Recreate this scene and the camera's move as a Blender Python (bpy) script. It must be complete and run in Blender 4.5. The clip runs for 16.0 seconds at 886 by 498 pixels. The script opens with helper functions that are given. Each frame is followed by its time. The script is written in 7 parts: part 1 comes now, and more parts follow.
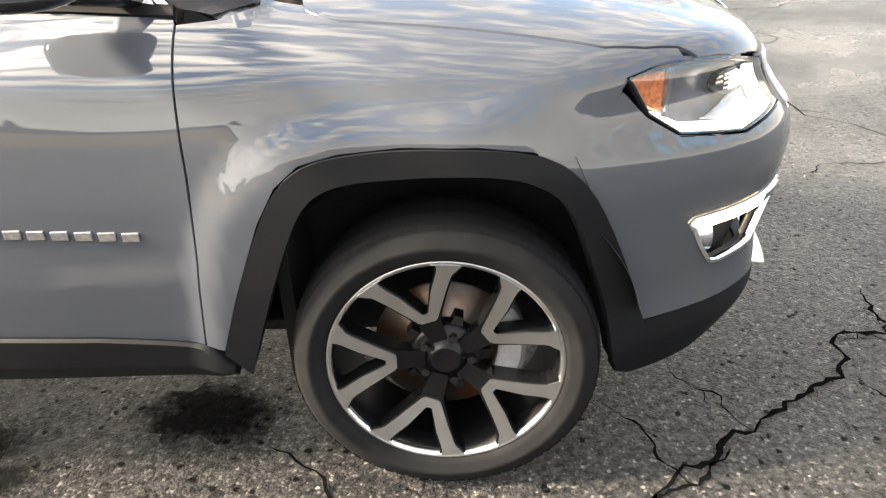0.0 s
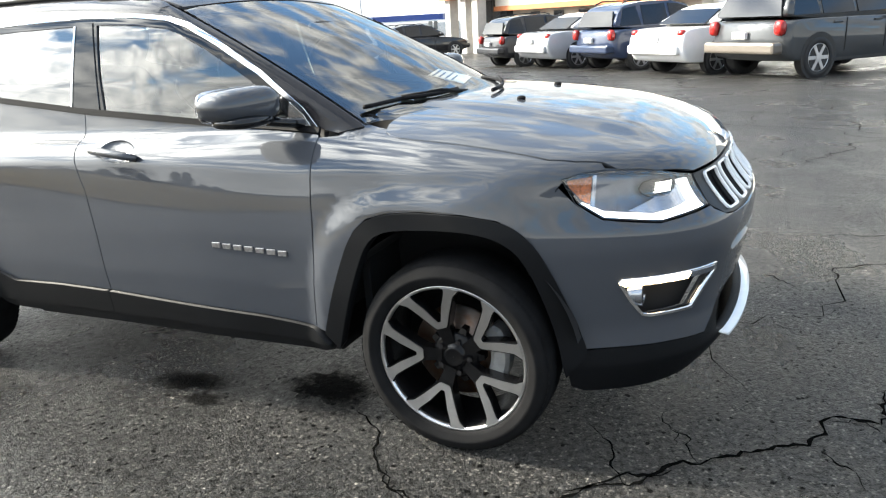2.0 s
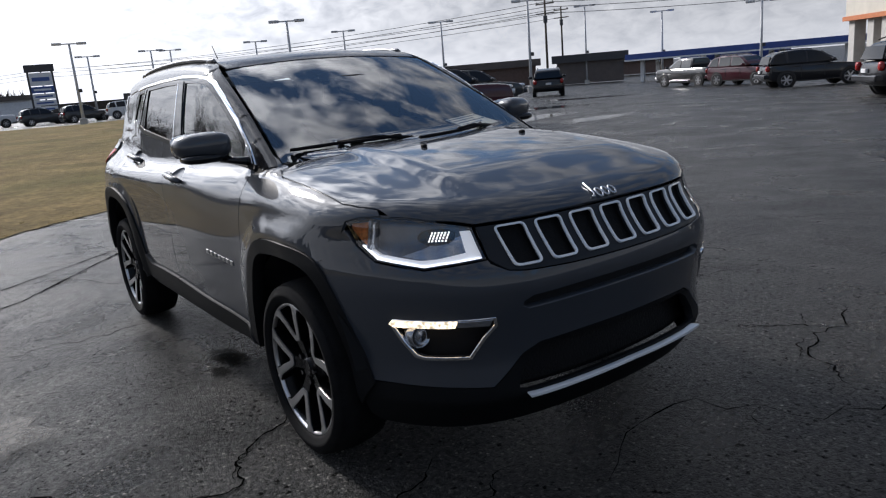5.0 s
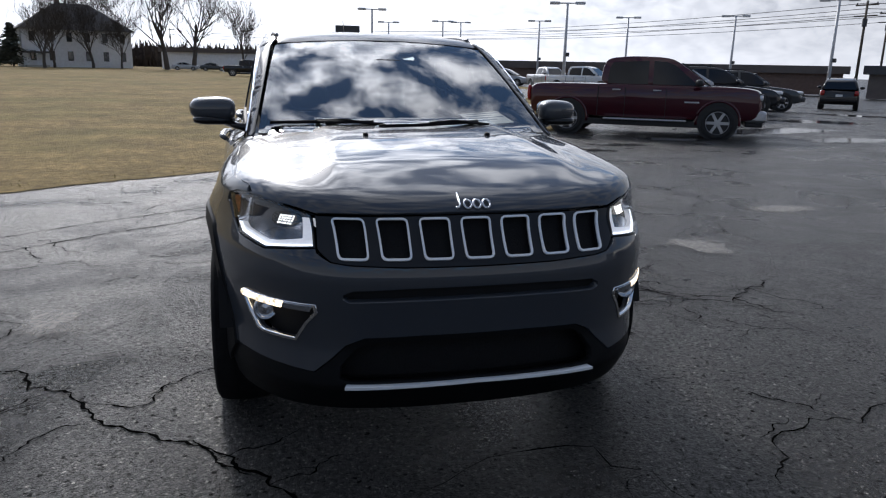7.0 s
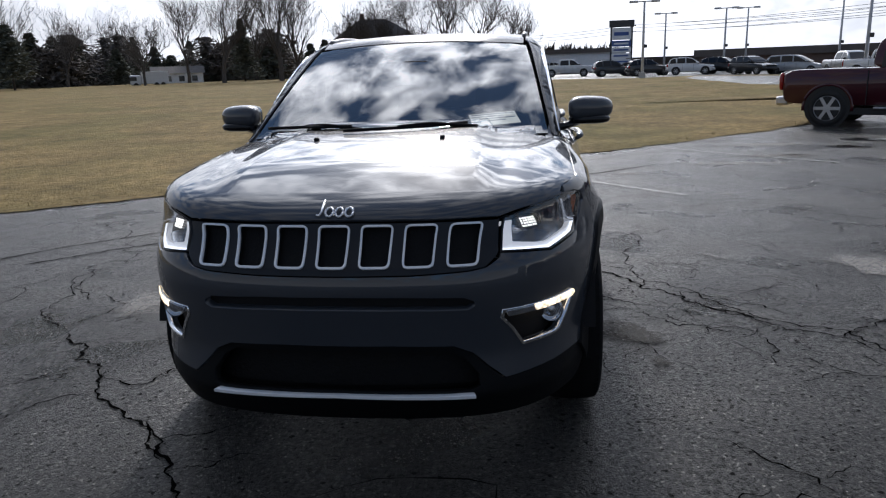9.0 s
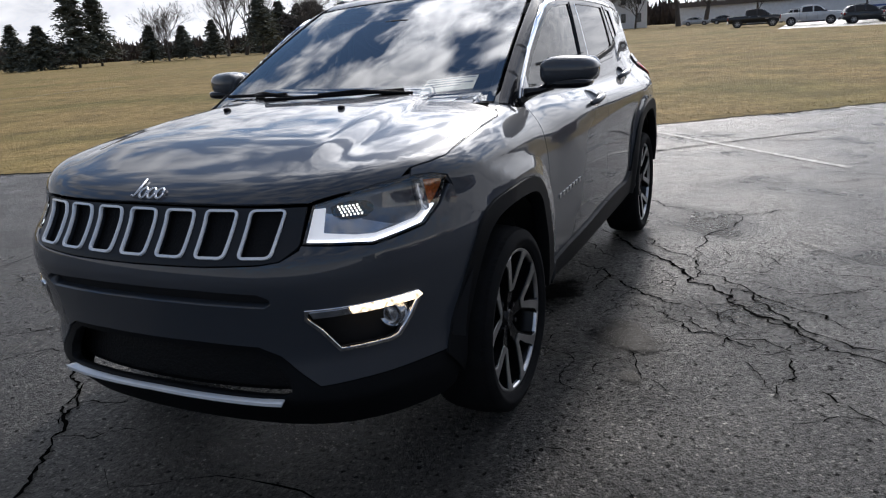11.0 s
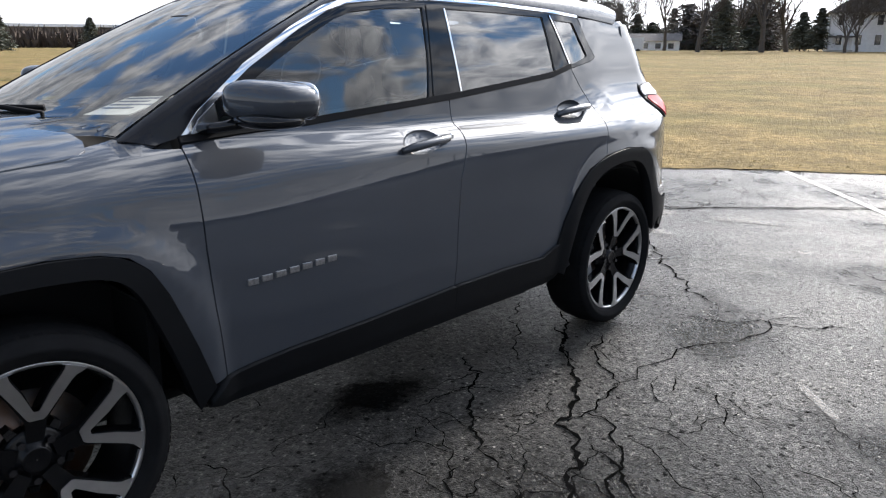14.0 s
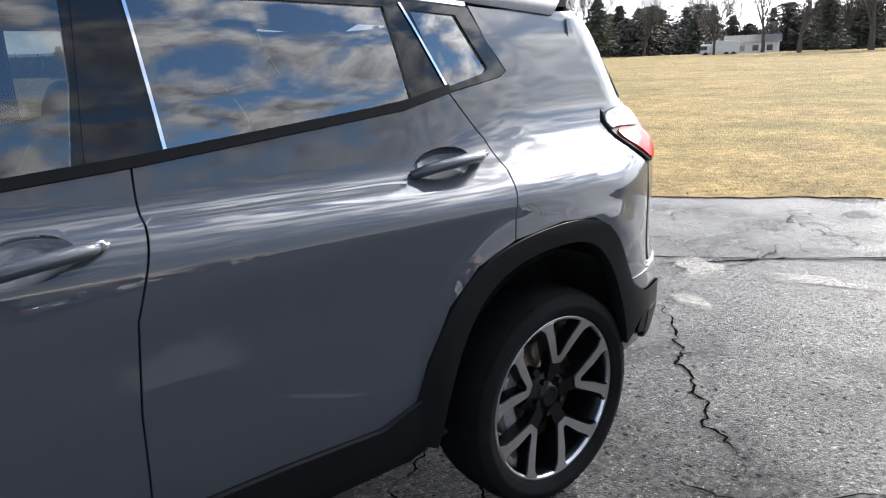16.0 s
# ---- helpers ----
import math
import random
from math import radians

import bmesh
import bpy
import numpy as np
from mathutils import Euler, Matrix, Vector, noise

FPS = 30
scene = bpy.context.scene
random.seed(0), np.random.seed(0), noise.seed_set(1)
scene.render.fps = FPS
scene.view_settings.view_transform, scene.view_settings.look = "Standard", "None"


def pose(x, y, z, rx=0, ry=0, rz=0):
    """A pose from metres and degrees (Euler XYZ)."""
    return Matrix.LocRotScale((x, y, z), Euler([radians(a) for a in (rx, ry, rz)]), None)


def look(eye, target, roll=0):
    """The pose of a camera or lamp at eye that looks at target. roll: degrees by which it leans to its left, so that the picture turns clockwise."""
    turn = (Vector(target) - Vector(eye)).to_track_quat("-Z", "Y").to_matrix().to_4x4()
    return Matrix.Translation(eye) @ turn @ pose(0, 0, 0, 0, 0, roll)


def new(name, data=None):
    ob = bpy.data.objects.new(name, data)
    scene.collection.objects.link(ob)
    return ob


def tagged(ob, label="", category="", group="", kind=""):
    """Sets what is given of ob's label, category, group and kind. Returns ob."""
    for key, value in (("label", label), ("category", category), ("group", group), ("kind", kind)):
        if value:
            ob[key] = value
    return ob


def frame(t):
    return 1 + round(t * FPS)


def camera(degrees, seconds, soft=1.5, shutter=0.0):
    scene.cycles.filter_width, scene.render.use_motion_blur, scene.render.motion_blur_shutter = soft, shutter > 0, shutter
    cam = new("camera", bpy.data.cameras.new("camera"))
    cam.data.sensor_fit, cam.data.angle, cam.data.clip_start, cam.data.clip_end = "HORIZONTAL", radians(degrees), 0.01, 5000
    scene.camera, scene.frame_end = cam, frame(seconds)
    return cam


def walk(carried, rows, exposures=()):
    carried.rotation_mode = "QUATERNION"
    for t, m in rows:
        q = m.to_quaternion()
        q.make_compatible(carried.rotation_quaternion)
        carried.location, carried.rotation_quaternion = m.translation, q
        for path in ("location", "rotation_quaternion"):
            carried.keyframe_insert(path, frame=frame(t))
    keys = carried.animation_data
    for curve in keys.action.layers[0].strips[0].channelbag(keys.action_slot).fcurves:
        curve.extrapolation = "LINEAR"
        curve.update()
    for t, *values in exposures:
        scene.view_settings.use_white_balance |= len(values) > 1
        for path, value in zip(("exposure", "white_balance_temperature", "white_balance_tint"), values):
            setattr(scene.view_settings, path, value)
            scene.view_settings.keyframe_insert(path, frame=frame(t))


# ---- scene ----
cam = camera(63.1, 16.0, soft=1.2)
PATH = [
    (0, (0.05, -2.113, 1.269), (-0.017, -0.338, 0.35), -1.6),
    (0.5, (0.131, -2.31, 1.337), (-0.139, -0.456, 0.636), -3.3),
    (1, (0.276, -2.585, 1.364), (-0.121, -0.736, 0.713), -3.7),
    (1.5, (0.571, -2.76, 1.358), (0.065, -0.928, 0.736), -2.0),
    (2, (0.866, -2.795, 1.392), (0.085, -1.057, 0.785), -3.2),
    (2.5, (1.128, -2.734, 1.409), (0.036, -1.115, 0.978), -3.5),
    (3, (1.514, -2.644, 1.401), (0.19, -1.229, 0.905), -3.6),
    (3.5, (1.848, -2.522, 1.389), (0.434, -1.179, 0.947), -4.0),
    (3.7, (1.936, -2.424, 1.377), (0.518, -1.096, 0.899), -2.9),
    (5.8, (2.763, -1.453, 1.356), (1.037, -0.543, 0.92), -1.6),
    (6, (2.858, -1.332, 1.352), (1.122, -0.461, 0.877), 1.4),
    (6.5, (2.979, -1.023, 1.366), (1.155, -0.369, 0.868), 0.5),
    (7, (2.991, -0.679, 1.371), (1.113, -0.194, 0.885), 1.2),
    (7.5, (3.051, -0.335, 1.357), (1.128, -0.111, 0.854), -1.0),
    (8, (3.041, -0.01, 1.35), (1.096, 0.043, 0.889), -2.0),
    (8.5, (2.973, 0.315, 1.367), (1.032, 0.281, 0.889), -1.9),
    (9, (2.923, 0.634, 1.371), (1.001, 0.372, 0.884), -1.9),
    (9.2, (2.906, 0.753, 1.375), (1.001, 0.421, 0.867), 0.2),
    (11.3, (2.132, 1.808, 1.326), (0.417, 0.923, 0.803), -4.1),
    (11.5, (2.038, 1.902, 1.345), (0.325, 0.99, 0.858), -3.2),
    (12, (1.798, 2.162, 1.314), (0.148, 1.16, 0.79), -1.4),
    (12.5, (1.527, 2.343, 1.313), (-0.033, 1.218, 0.765), -4.2),
    (13, (1.187, 2.457, 1.324), (-0.3, 1.214, 0.831), -3.2),
    (13.5, (0.812, 2.594, 1.314), (-0.633, 1.31, 0.803), -1.9),
    (14, (0.439, 2.614, 1.314), (-0.952, 1.286, 0.766), 0.2),
    (14.5, (0.089, 2.582, 1.321), (-1.25, 1.172, 0.853), -0.9),
    (15, (-0.32, 2.531, 1.303), (-1.654, 1.101, 0.887), 1.0),
    (15.5, (-0.734, 2.371, 1.315), (-1.938, 0.842, 0.854), 0.2),
    (16, (-1.139, 2.199, 1.297), (-2.354, 0.696, 0.784), -2.1),
]
walk(cam, [(t, look(eye, target, roll)) for t, eye, target, roll in PATH],
     exposures=[(0.0, 2.51, 8150, 11), (0.5, 2.14, 8050, 9), (1.0, 1.76, 7500, 6), (1.5, 1.06, 7150, 6), (2.0, 1.62, 6950, 6), (2.5, 0.64, 6850, 6), (3.0, -0.03, 6650, 12), (3.5, -0.32, 6550, 13), (6.0, -0.54, 6170, 13),
                (7.0, -0.41, 6170, 13), (7.5, -0.49, 6170, 13), (9.0, -0.55, 6170, 13), (11.5, -0.07, 6420, 13), (12.5, 0.24, 6420, 13), (14.0, 0.68, 6420, 12), (14.5, 0.48, 6420, 12), (15.5, 0.73, 6450, 12), (16.0, 1.17, 6480, 12)])

# ---- world and sun ----
SUN = Vector((-0.842, -0.115, 0.53)).normalized()
world = bpy.data.worlds.new("sky")
scene.world = world
world.use_nodes = True
wn, wl = world.node_tree.nodes, world.node_tree.links
wn.clear()


def wnode(kind, **kw):
    n = wn.new(kind)
    for k, v in kw.items():
        n.inputs[k].default_value = v
    return n


out = wnode("ShaderNodeOutputWorld")
back = wnode("ShaderNodeBackground", Strength=0.375)
wl.new(back.outputs[0], out.inputs[0])
sky = wnode("ShaderNodeTexSky")
sky.sky_type, sky.sun_disc = "NISHITA", False
sky.sun_elevation, sky.sun_rotation = math.asin(SUN.z), math.atan2(SUN.x, SUN.y)
sky.air_density, sky.dust_density, sky.ozone_density = 1.0, 0.3, 4.0
coord = wnode("ShaderNodeTexCoord")
split = wnode("ShaderNodeSeparateXYZ")
wl.new(coord.outputs["Generated"], split.inputs[0])


def wmath(op, a, b, clamp=False):
    n = wn.new("ShaderNodeMath")
    n.operation, n.use_clamp = op, clamp
    for i, v in enumerate((a, b)):
        if isinstance(v, (int, float)):
            n.inputs[i].default_value = v
        else:
            wl.new(v, n.inputs[i])
    return n.outputs[0]


height = wmath("MAXIMUM", split.outputs[2], 0.0)
den = wmath("ADD", wmath("MULTIPLY", height, 0.62), 0.28)
flat = wnode("ShaderNodeCombineXYZ")
wl.new(wmath("DIVIDE", split.outputs[0], den), flat.inputs[0])
wl.new(wmath("DIVIDE", split.outputs[1], den), flat.inputs[1])
big = wnode("ShaderNodeTexNoise", Scale=4.6, Detail=12.0, Roughness=0.53, Distortion=0.3)
wl.new(flat.outputs[0], big.inputs["Vector"])
fine = wnode("ShaderNodeTexNoise", Scale=9.5, Detail=10.0, Roughness=0.58, Distortion=0.4)
wl.new(flat.outputs[0], fine.inputs["Vector"])
ramp = wnode("ShaderNodeValToRGB")
ramp.color_ramp.elements[0].position, ramp.color_ramp.elements[1].position = 0.435, 0.565
# cloud gathers towards the horizon
aim = wnode("ShaderNodeVectorMath")
aim.operation = "DOT_PRODUCT"
wl.new(coord.outputs["Generated"], aim.inputs[0])
aim.inputs[1].default_value = SUN
low = wmath("ADD", wmath("MULTIPLY", wmath("SUBTRACT", 0.22, height, True), 0.9), wmath("MULTIPLY", wmath("SUBTRACT", 0.42, height, True), wmath("MULTIPLY", wmath("MAXIMUM", aim.outputs["Value"], 0.0), 0.7)))
wl.new(wmath("ADD", big.outputs[0], low), ramp.inputs[0])
shade = wnode("ShaderNodeValToRGB")
e = shade.color_ramp.elements
e[0].position, e[0].color = 0.36, (0.45, 0.49, 0.56, 1)
e[1].position, e[1].color = 0.62, (1.27, 1.29, 1.31, 1)
# towards the horizon the cloud deck smooths out
calm = wmath("MINIMUM", wmath("ADD", wmath("MULTIPLY", height, 3.2), 0.12), 1.0)
wl.new(wmath("ADD", wmath("MULTIPLY", wmath("SUBTRACT", fine.outputs[0], 0.53), calm), 0.53), shade.inputs[0])
gain = wnode("ShaderNodeVectorMath")
gain.operation = "SCALE"
blue = wnode("ShaderNodeVectorMath")
blue.operation = "MULTIPLY"
wl.new(sky.outputs[0], blue.inputs[0])
blue.inputs[1].default_value = (0.92, 1.0, 1.0)
wl.new(blue.outputs[0], gain.inputs[0])
gain.inputs["Scale"].default_value = 0.40
# cloud is brighter round the veiled sun
glow = wmath("POWER", wmath("MAXIMUM", wmath("ADD", wmath("MULTIPLY", aim.outputs["Value"], 0.5), 0.5), 0.0), 12.0)
cloud = wnode("ShaderNodeVectorMath")
cloud.operation = "SCALE"
wl.new(shade.outputs[0], cloud.inputs[0])
wl.new(wmath("ADD", wmath("ADD", wmath("MULTIPLY", glow, wmath("MINIMUM", wmath("ADD", wmath("MULTIPLY", height, 18.0), 6.2), 17.0)), wmath("MULTIPLY", height, 0.5)), wmath("ADD", wmath("MULTIPLY", wmath("MULTIPLY", wmath("POWER", wmath("SUBTRACT", 1.0, height), 8.0), wmath("ADD", wmath("MULTIPLY", aim.outputs["Value"], 0.3), 0.7)), 2.0), 1.0)), cloud.inputs["Scale"])
mixw = wnode("ShaderNodeMix")
mixw.data_type = "RGBA"
wl.new(ramp.outputs[0], mixw.inputs["Factor"])
wl.new(gain.outputs[0], mixw.inputs["A"])
wl.new(cloud.outputs[0], mixw.inputs["B"])
wl.new(mixw.outputs["Result"], back.inputs[0])

sun = new("sun", bpy.data.lights.new("sun", "SUN"))
sun.data.energy, sun.data.angle, sun.data.color = 5.0, radians(7.0), (1.0, 0.95, 0.87)
sun.matrix_world = look(SUN * 50, (0, 0, 0))


# ---- materials ----
def material(name, color, rough=0.5, metal=0.0, coat=0.0, vary=0.0, scale=8.0, bump=0.0, bump_scale=60.0, emit=None, power=0.0, spec=0.5, second=None, rough_vary=0.0, depth=0.01):
    m = bpy.data.materials.new(name)
    m.use_nodes = True
    n, l = m.node_tree.nodes, m.node_tree.links
    p = n["Principled BSDF"]
    p.inputs["Base Color"].default_value = (*color, 1)
    p.inputs["Roughness"].default_value, p.inputs["Metallic"].default_value = rough, metal
    p.inputs["Coat Weight"].default_value, p.inputs["Coat Roughness"].default_value = coat, 0.02
    p.inputs["Specular IOR Level"].default_value = spec
    tc = n.new("ShaderNodeTexCoord")
    if vary or second:
        t = n.new("ShaderNodeTexNoise")
        t.inputs["Scale"].default_value, t.inputs["Detail"].default_value, t.inputs["Roughness"].default_value = scale, 8, 0.6
        l.new(tc.outputs["Object"], t.inputs["Vector"])
        r = n.new("ShaderNodeValToRGB")
        other = second or tuple(c * (1 + vary) for c in color)
        base = color if second else tuple(c * (1 - vary) for c in color)
        r.color_ramp.elements[0].color, r.color_ramp.elements[1].color = (*base, 1), (*other, 1)
        r.color_ramp.elements[0].position, r.color_ramp.elements[1].position = 0.35, 0.65
        l.new(t.outputs[0], r.inputs[0])
        l.new(r.outputs[0], p.inputs["Base Color"])
        if rough_vary:
            mr = n.new("ShaderNodeMapRange")
            mr.inputs["From Min"].default_value, mr.inputs["From Max"].default_value = 0.3, 0.7
            mr.inputs["To Min"].default_value, mr.inputs["To Max"].default_value = max(0.02, rough - rough_vary), min(1.0, rough + rough_vary)
            l.new(t.outputs[0], mr.inputs["Value"])
            l.new(mr.outputs[0], p.inputs["Roughness"])
    if bump:
        t = n.new("ShaderNodeTexNoise")
        t.inputs["Scale"].default_value, t.inputs["Detail"].default_value = bump_scale, 4
        l.new(tc.outputs["Object"], t.inputs["Vector"])
        b = n.new("ShaderNodeBump")
        b.inputs["Strength"].default_value, b.inputs["Distance"].default_value = bump, depth
        l.new(t.outputs[0], b.inputs["Height"])
        l.new(b.outputs[0], p.inputs["Normal"])
    if emit:
        p.inputs["Emission Color"].default_value, p.inputs["Emission Strength"].default_value = (*emit, 1), power
    return m


def glass(name, tint, ior=1.6, rough=0.0):
    m = bpy.data.materials.new(name)
    m.use_nodes = True
    n, l = m.node_tree.nodes, m.node_tree.links
    n.clear()
    o, mix = n.new("ShaderNodeOutputMaterial"), n.new("ShaderNodeMixShader")
    f, t, g = n.new("ShaderNodeFresnel"), n.new("ShaderNodeBsdfTransparent"), n.new("ShaderNodeBsdfGlossy")
    f.inputs["IOR"].default_value = ior
    t.inputs["Color"].default_value = (*tint, 1)
    g.inputs["Roughness"].default_value = rough
    l.new(f.outputs[0], mix.inputs[0])
    l.new(t.outputs[0], mix.inputs[1])
    l.new(g.outputs[0], mix.inputs[2])
    l.new(mix.outputs[0], o.inputs[0])
    return m


PAINT = material("grey_paint", (0.042, 0.047, 0.057), 0.45, 0.0, 1.0, vary=0.03, scale=3.0, spec=0.09)
PAINT.node_tree.nodes["Principled BSDF"].inputs["Coat IOR"].default_value = 1.54
PAINT.node_tree.nodes["Principled BSDF"].inputs["Coat Roughness"].default_value = 0.018
GLOSS = material("gloss_black", (0.007, 0.008, 0.010), 0.03, 0.0, 0.0, vary=0.1, scale=6, spec=0.38)
PLASTIC = material("grained_black_plastic", (0.0045, 0.005, 0.006), 0.55, spec=0.14, vary=0.15, scale=5, bump=0.25, bump_scale=900, depth=0.001)
SEAL = material("black_rubber_seal", (0.006, 0.006, 0.007), 0.6, vary=0.1, scale=20, spec=0.12)
VOID = material("dark_cavity", (0.004, 0.004, 0.005), 0.9, vary=0.1, scale=10)
CHROME = material("chrome", (0.82, 0.83, 0.85), 0.07, 1.0, vary=0.02, scale=20)
SATIN = material("satin_silver", (0.62, 0.63, 0.65), 0.24, 1.0, vary=0.03, scale=20)
BADGE = material("dark_silver_badge", (0.30, 0.30, 0.31), 0.3, 0.9, vary=0.25, scale=90)
ALLOY = material("machined_alloy", (0.60, 0.60, 0.61), 0.28, 1.0, vary=0.05, scale=30)
RIMBLACK = material("gloss_black_alloy", (0.004, 0.004, 0.0045), 0.26, 0.0, 0.0, spec=0.22, vary=0.1, scale=20)
TYRE = material("tyre_rubber", (0.008, 0.008, 0.0085), 0.85, spec=0.12, vary=0.25, scale=14, bump=0.2, bump_scale=300, depth=0.002)
DARKNUT = material("dark_chrome_nut", (0.10, 0.10, 0.11), 0.25, 1.0, vary=0.1, scale=40)
DISC = material("brake_steel", (0.25, 0.23, 0.21), 0.4, 1.0, second=(0.20, 0.10, 0.05), scale=9)
CALIPER = material("cast_caliper", (0.30, 0.30, 0.30), 0.5, 0.6, vary=0.15, scale=25)
WINDOW = glass("tinted_window", (0.74, 0.84, 0.81), 2.3)
PRIVACY = glass("privacy_glass", (0.20, 0.22, 0.24), 2.7)
SCREEN = glass("windscreen_glass", (0.78, 0.85, 0.84), 2.55)
LENS = glass("clear_lens", (0.93, 0.94, 0.96), 1.85)
AMBER = material("amber_reflector", (0.72, 0.20, 0.04), 0.25, coat=0.5, vary=0.35, scale=90)
DRL = material("light_guide", (0.85, 0.87, 0.90), 0.2, emit=(0.9, 0.95, 1.0), power=2.4)
GUIDE = material("lit_silver_guide", (0.80, 0.81, 0.83), 0.3, 0.2, emit=(0.92, 0.95, 1.0), power=0.55)
LAMP = material("lit_lamp", (0.9, 0.9, 0.9), 0.2, emit=(1.0, 0.97, 0.9), power=4.0)
SIGNAL = material("lit_signal_bar", (0.9, 0.75, 0.5), 0.25, vary=0.1, scale=80, emit=(1.0, 0.80, 0.54), power=2.6)
sn, sl = SIGNAL.node_tree.nodes, SIGNAL.node_tree.links
ribs = sn.new("ShaderNodeTexNoise")
ribs.inputs["Scale"].default_value, ribs.inputs["Detail"].default_value = 90.0, 3
amount = sn.new("ShaderNodeMapRange")
amount.inputs["From Min"].default_value, amount.inputs["From Max"].default_value, amount.inputs["To Min"].default_value, amount.inputs["To Max"].default_value = 0.38, 0.62, 0.7, 4.2
ribs_at = sn.new("ShaderNodeTexCoord")
sl.new(ribs_at.outputs["Object"], ribs.inputs["Vector"])
sl.new(ribs.outputs[0], amount.inputs["Value"])
sl.new(amount.outputs[0], sn["Principled BSDF"].inputs["Emission Strength"])
REFLECTOR = material("lamp_reflector", (0.42, 0.44, 0.48), 0.18, 0.9, vary=0.15, scale=30)
HOUSING = material("dark_silver_housing", (0.12, 0.13, 0.155), 0.28, 0.7, vary=0.15, scale=18)
GRILLEBLACK = material("satin_dark_grille", (0.010, 0.012, 0.016), 0.38, vary=0.1, scale=9, spec=0.3)
REDLENS = material("red_lens", (0.42, 0.010, 0.008), 0.25, vary=0.25, scale=50, spec=0.10)
CLEARTAIL = material("clear_tail_lens", (0.34, 0.33, 0.34), 0.12, 0.2, 0.3, vary=0.15, scale=40)
TRIM = material("dark_interior_trim", (0.020, 0.020, 0.022), 0.7, vary=0.15, scale=10, bump=0.2, bump_scale=400, depth=0.001)
FABRIC = material("black_seat_leather", (0.028, 0.028, 0.031), 0.55, vary=0.2, scale=8, bump=0.3, bump_scale=250, depth=0.002)
LINING = material("grey_headliner", (0.16, 0.16, 0.16), 0.9, vary=0.06, scale=20)
PAPER = material("white_paper", (0.80, 0.81, 0.82), 0.7, vary=0.04, scale=30)
INK = material("blue_ink", (0.10, 0.14, 0.25), 0.7, vary=0.1, scale=30)
SILVER = material("bright_silver_trim", (0.86, 0.87, 0.88), 0.22, 0.25, coat=0.6, vary=0.03, scale=20)
RAIL = material("dull_silver_rail", (0.20, 0.20, 0.21), 0.35, 0.8, vary=0.05, scale=10)
ROOFBLACK = material("gloss_black_roof", (0.008, 0.008, 0.010), 0.18, 0.0, 0.0, vary=0.05, scale=3, spec=0.3)
VOIDMESH = material("dark_mesh", (0.002, 0.002, 0.0025), 0.6, vary=0.3, scale=90, bump=0.6, bump_scale=110, depth=0.006, spec=0.2)


# ---- builders ----
def raw(name, verts, faces, mat, parent=None, normals=None, label="", smooth=True):
    me = bpy.data.meshes.new(name)
    me.from_pydata([tuple(v) for v in verts], [], [tuple(f) for f in faces])
    me.materials.append(mat)
    if smooth:
        me.polygons.foreach_set("use_smooth", [True] * len(me.polygons))
    me.update()
    if normals is not None:
        me.normals_split_custom_set_from_vertices([tuple(n) for n in normals])
    ob = new(name, me)
    ob.parent = parent
    return tagged(ob, label)


def part(name, bm, mat, parent=None, label="", smooth=False):
    me = bpy.data.meshes.new(name)
    if smooth:
        for f in bm.faces:
            f.smooth = True
    bm.to_mesh(me)
    bm.free()
    me.materials.append(mat)
    ob = new(name, me)
    ob.parent = parent
    return tagged(ob, label)


def thing(name, m, label, category, group="", kind=""):
    ob = new(name)
    ob.matrix_basis = m
    return tagged(ob, label, category, group, kind)


def block(bm, lo, hi, bevel=0.0, m=None):
    """A box between two corners, its edges rounded."""
    made = bmesh.ops.create_cube(bm, size=1)["verts"]
    bmesh.ops.scale(bm, vec=[max(1e-4, b - a) for a, b in zip(lo, hi)], verts=made)
    bmesh.ops.translate(bm, vec=[(a + b) / 2 for a, b in zip(lo, hi)], verts=made)
    if bevel:
        edges = list({e for v in made for e in v.link_edges})
        made = bmesh.ops.bevel(bm, geom=edges, offset=bevel, segments=2, affect="EDGES", profile=0.5)["verts"]
    if m is not None:
        bmesh.ops.transform(bm, matrix=m, verts=list({v for v in made}))
    return bm


def box(lo, hi, bevel=0.0, m=None):
    return block(bmesh.new(), lo, hi, bevel, m)


def tube(points, radius, sides=8, close=False, flat=1.0):
    """A round bar along points; radius may be one number or one for each point."""
    pts = [Vector(p) for p in points]
    bm, rings = bmesh.new(), []
    for i, p in enumerate(pts):
        d = (pts[min(i + 1, len(pts) - 1)] - pts[max(i - 1, 0)]).normalized()
        a = d.orthogonal().normalized() if abs(d.z) > 0.95 else d.cross((0, 0, 1)).normalized()
        b = d.cross(a)
        r = float(radius[i]) if isinstance(radius, (list, tuple)) else radius
        rings.append([bm.verts.new(p + r * (math.cos(t) * a + flat * math.sin(t) * b)) for t in (2 * math.pi * k / sides for k in range(sides))])
    for r0, r1 in zip(rings, rings[1:]):
        for k in range(sides):
            bm.faces.new((r0[k], r0[(k + 1) % sides], r1[(k + 1) % sides], r1[k]))
    bm.faces.new(rings[0][::-1])
    bm.faces.new(rings[-1])
    return bm


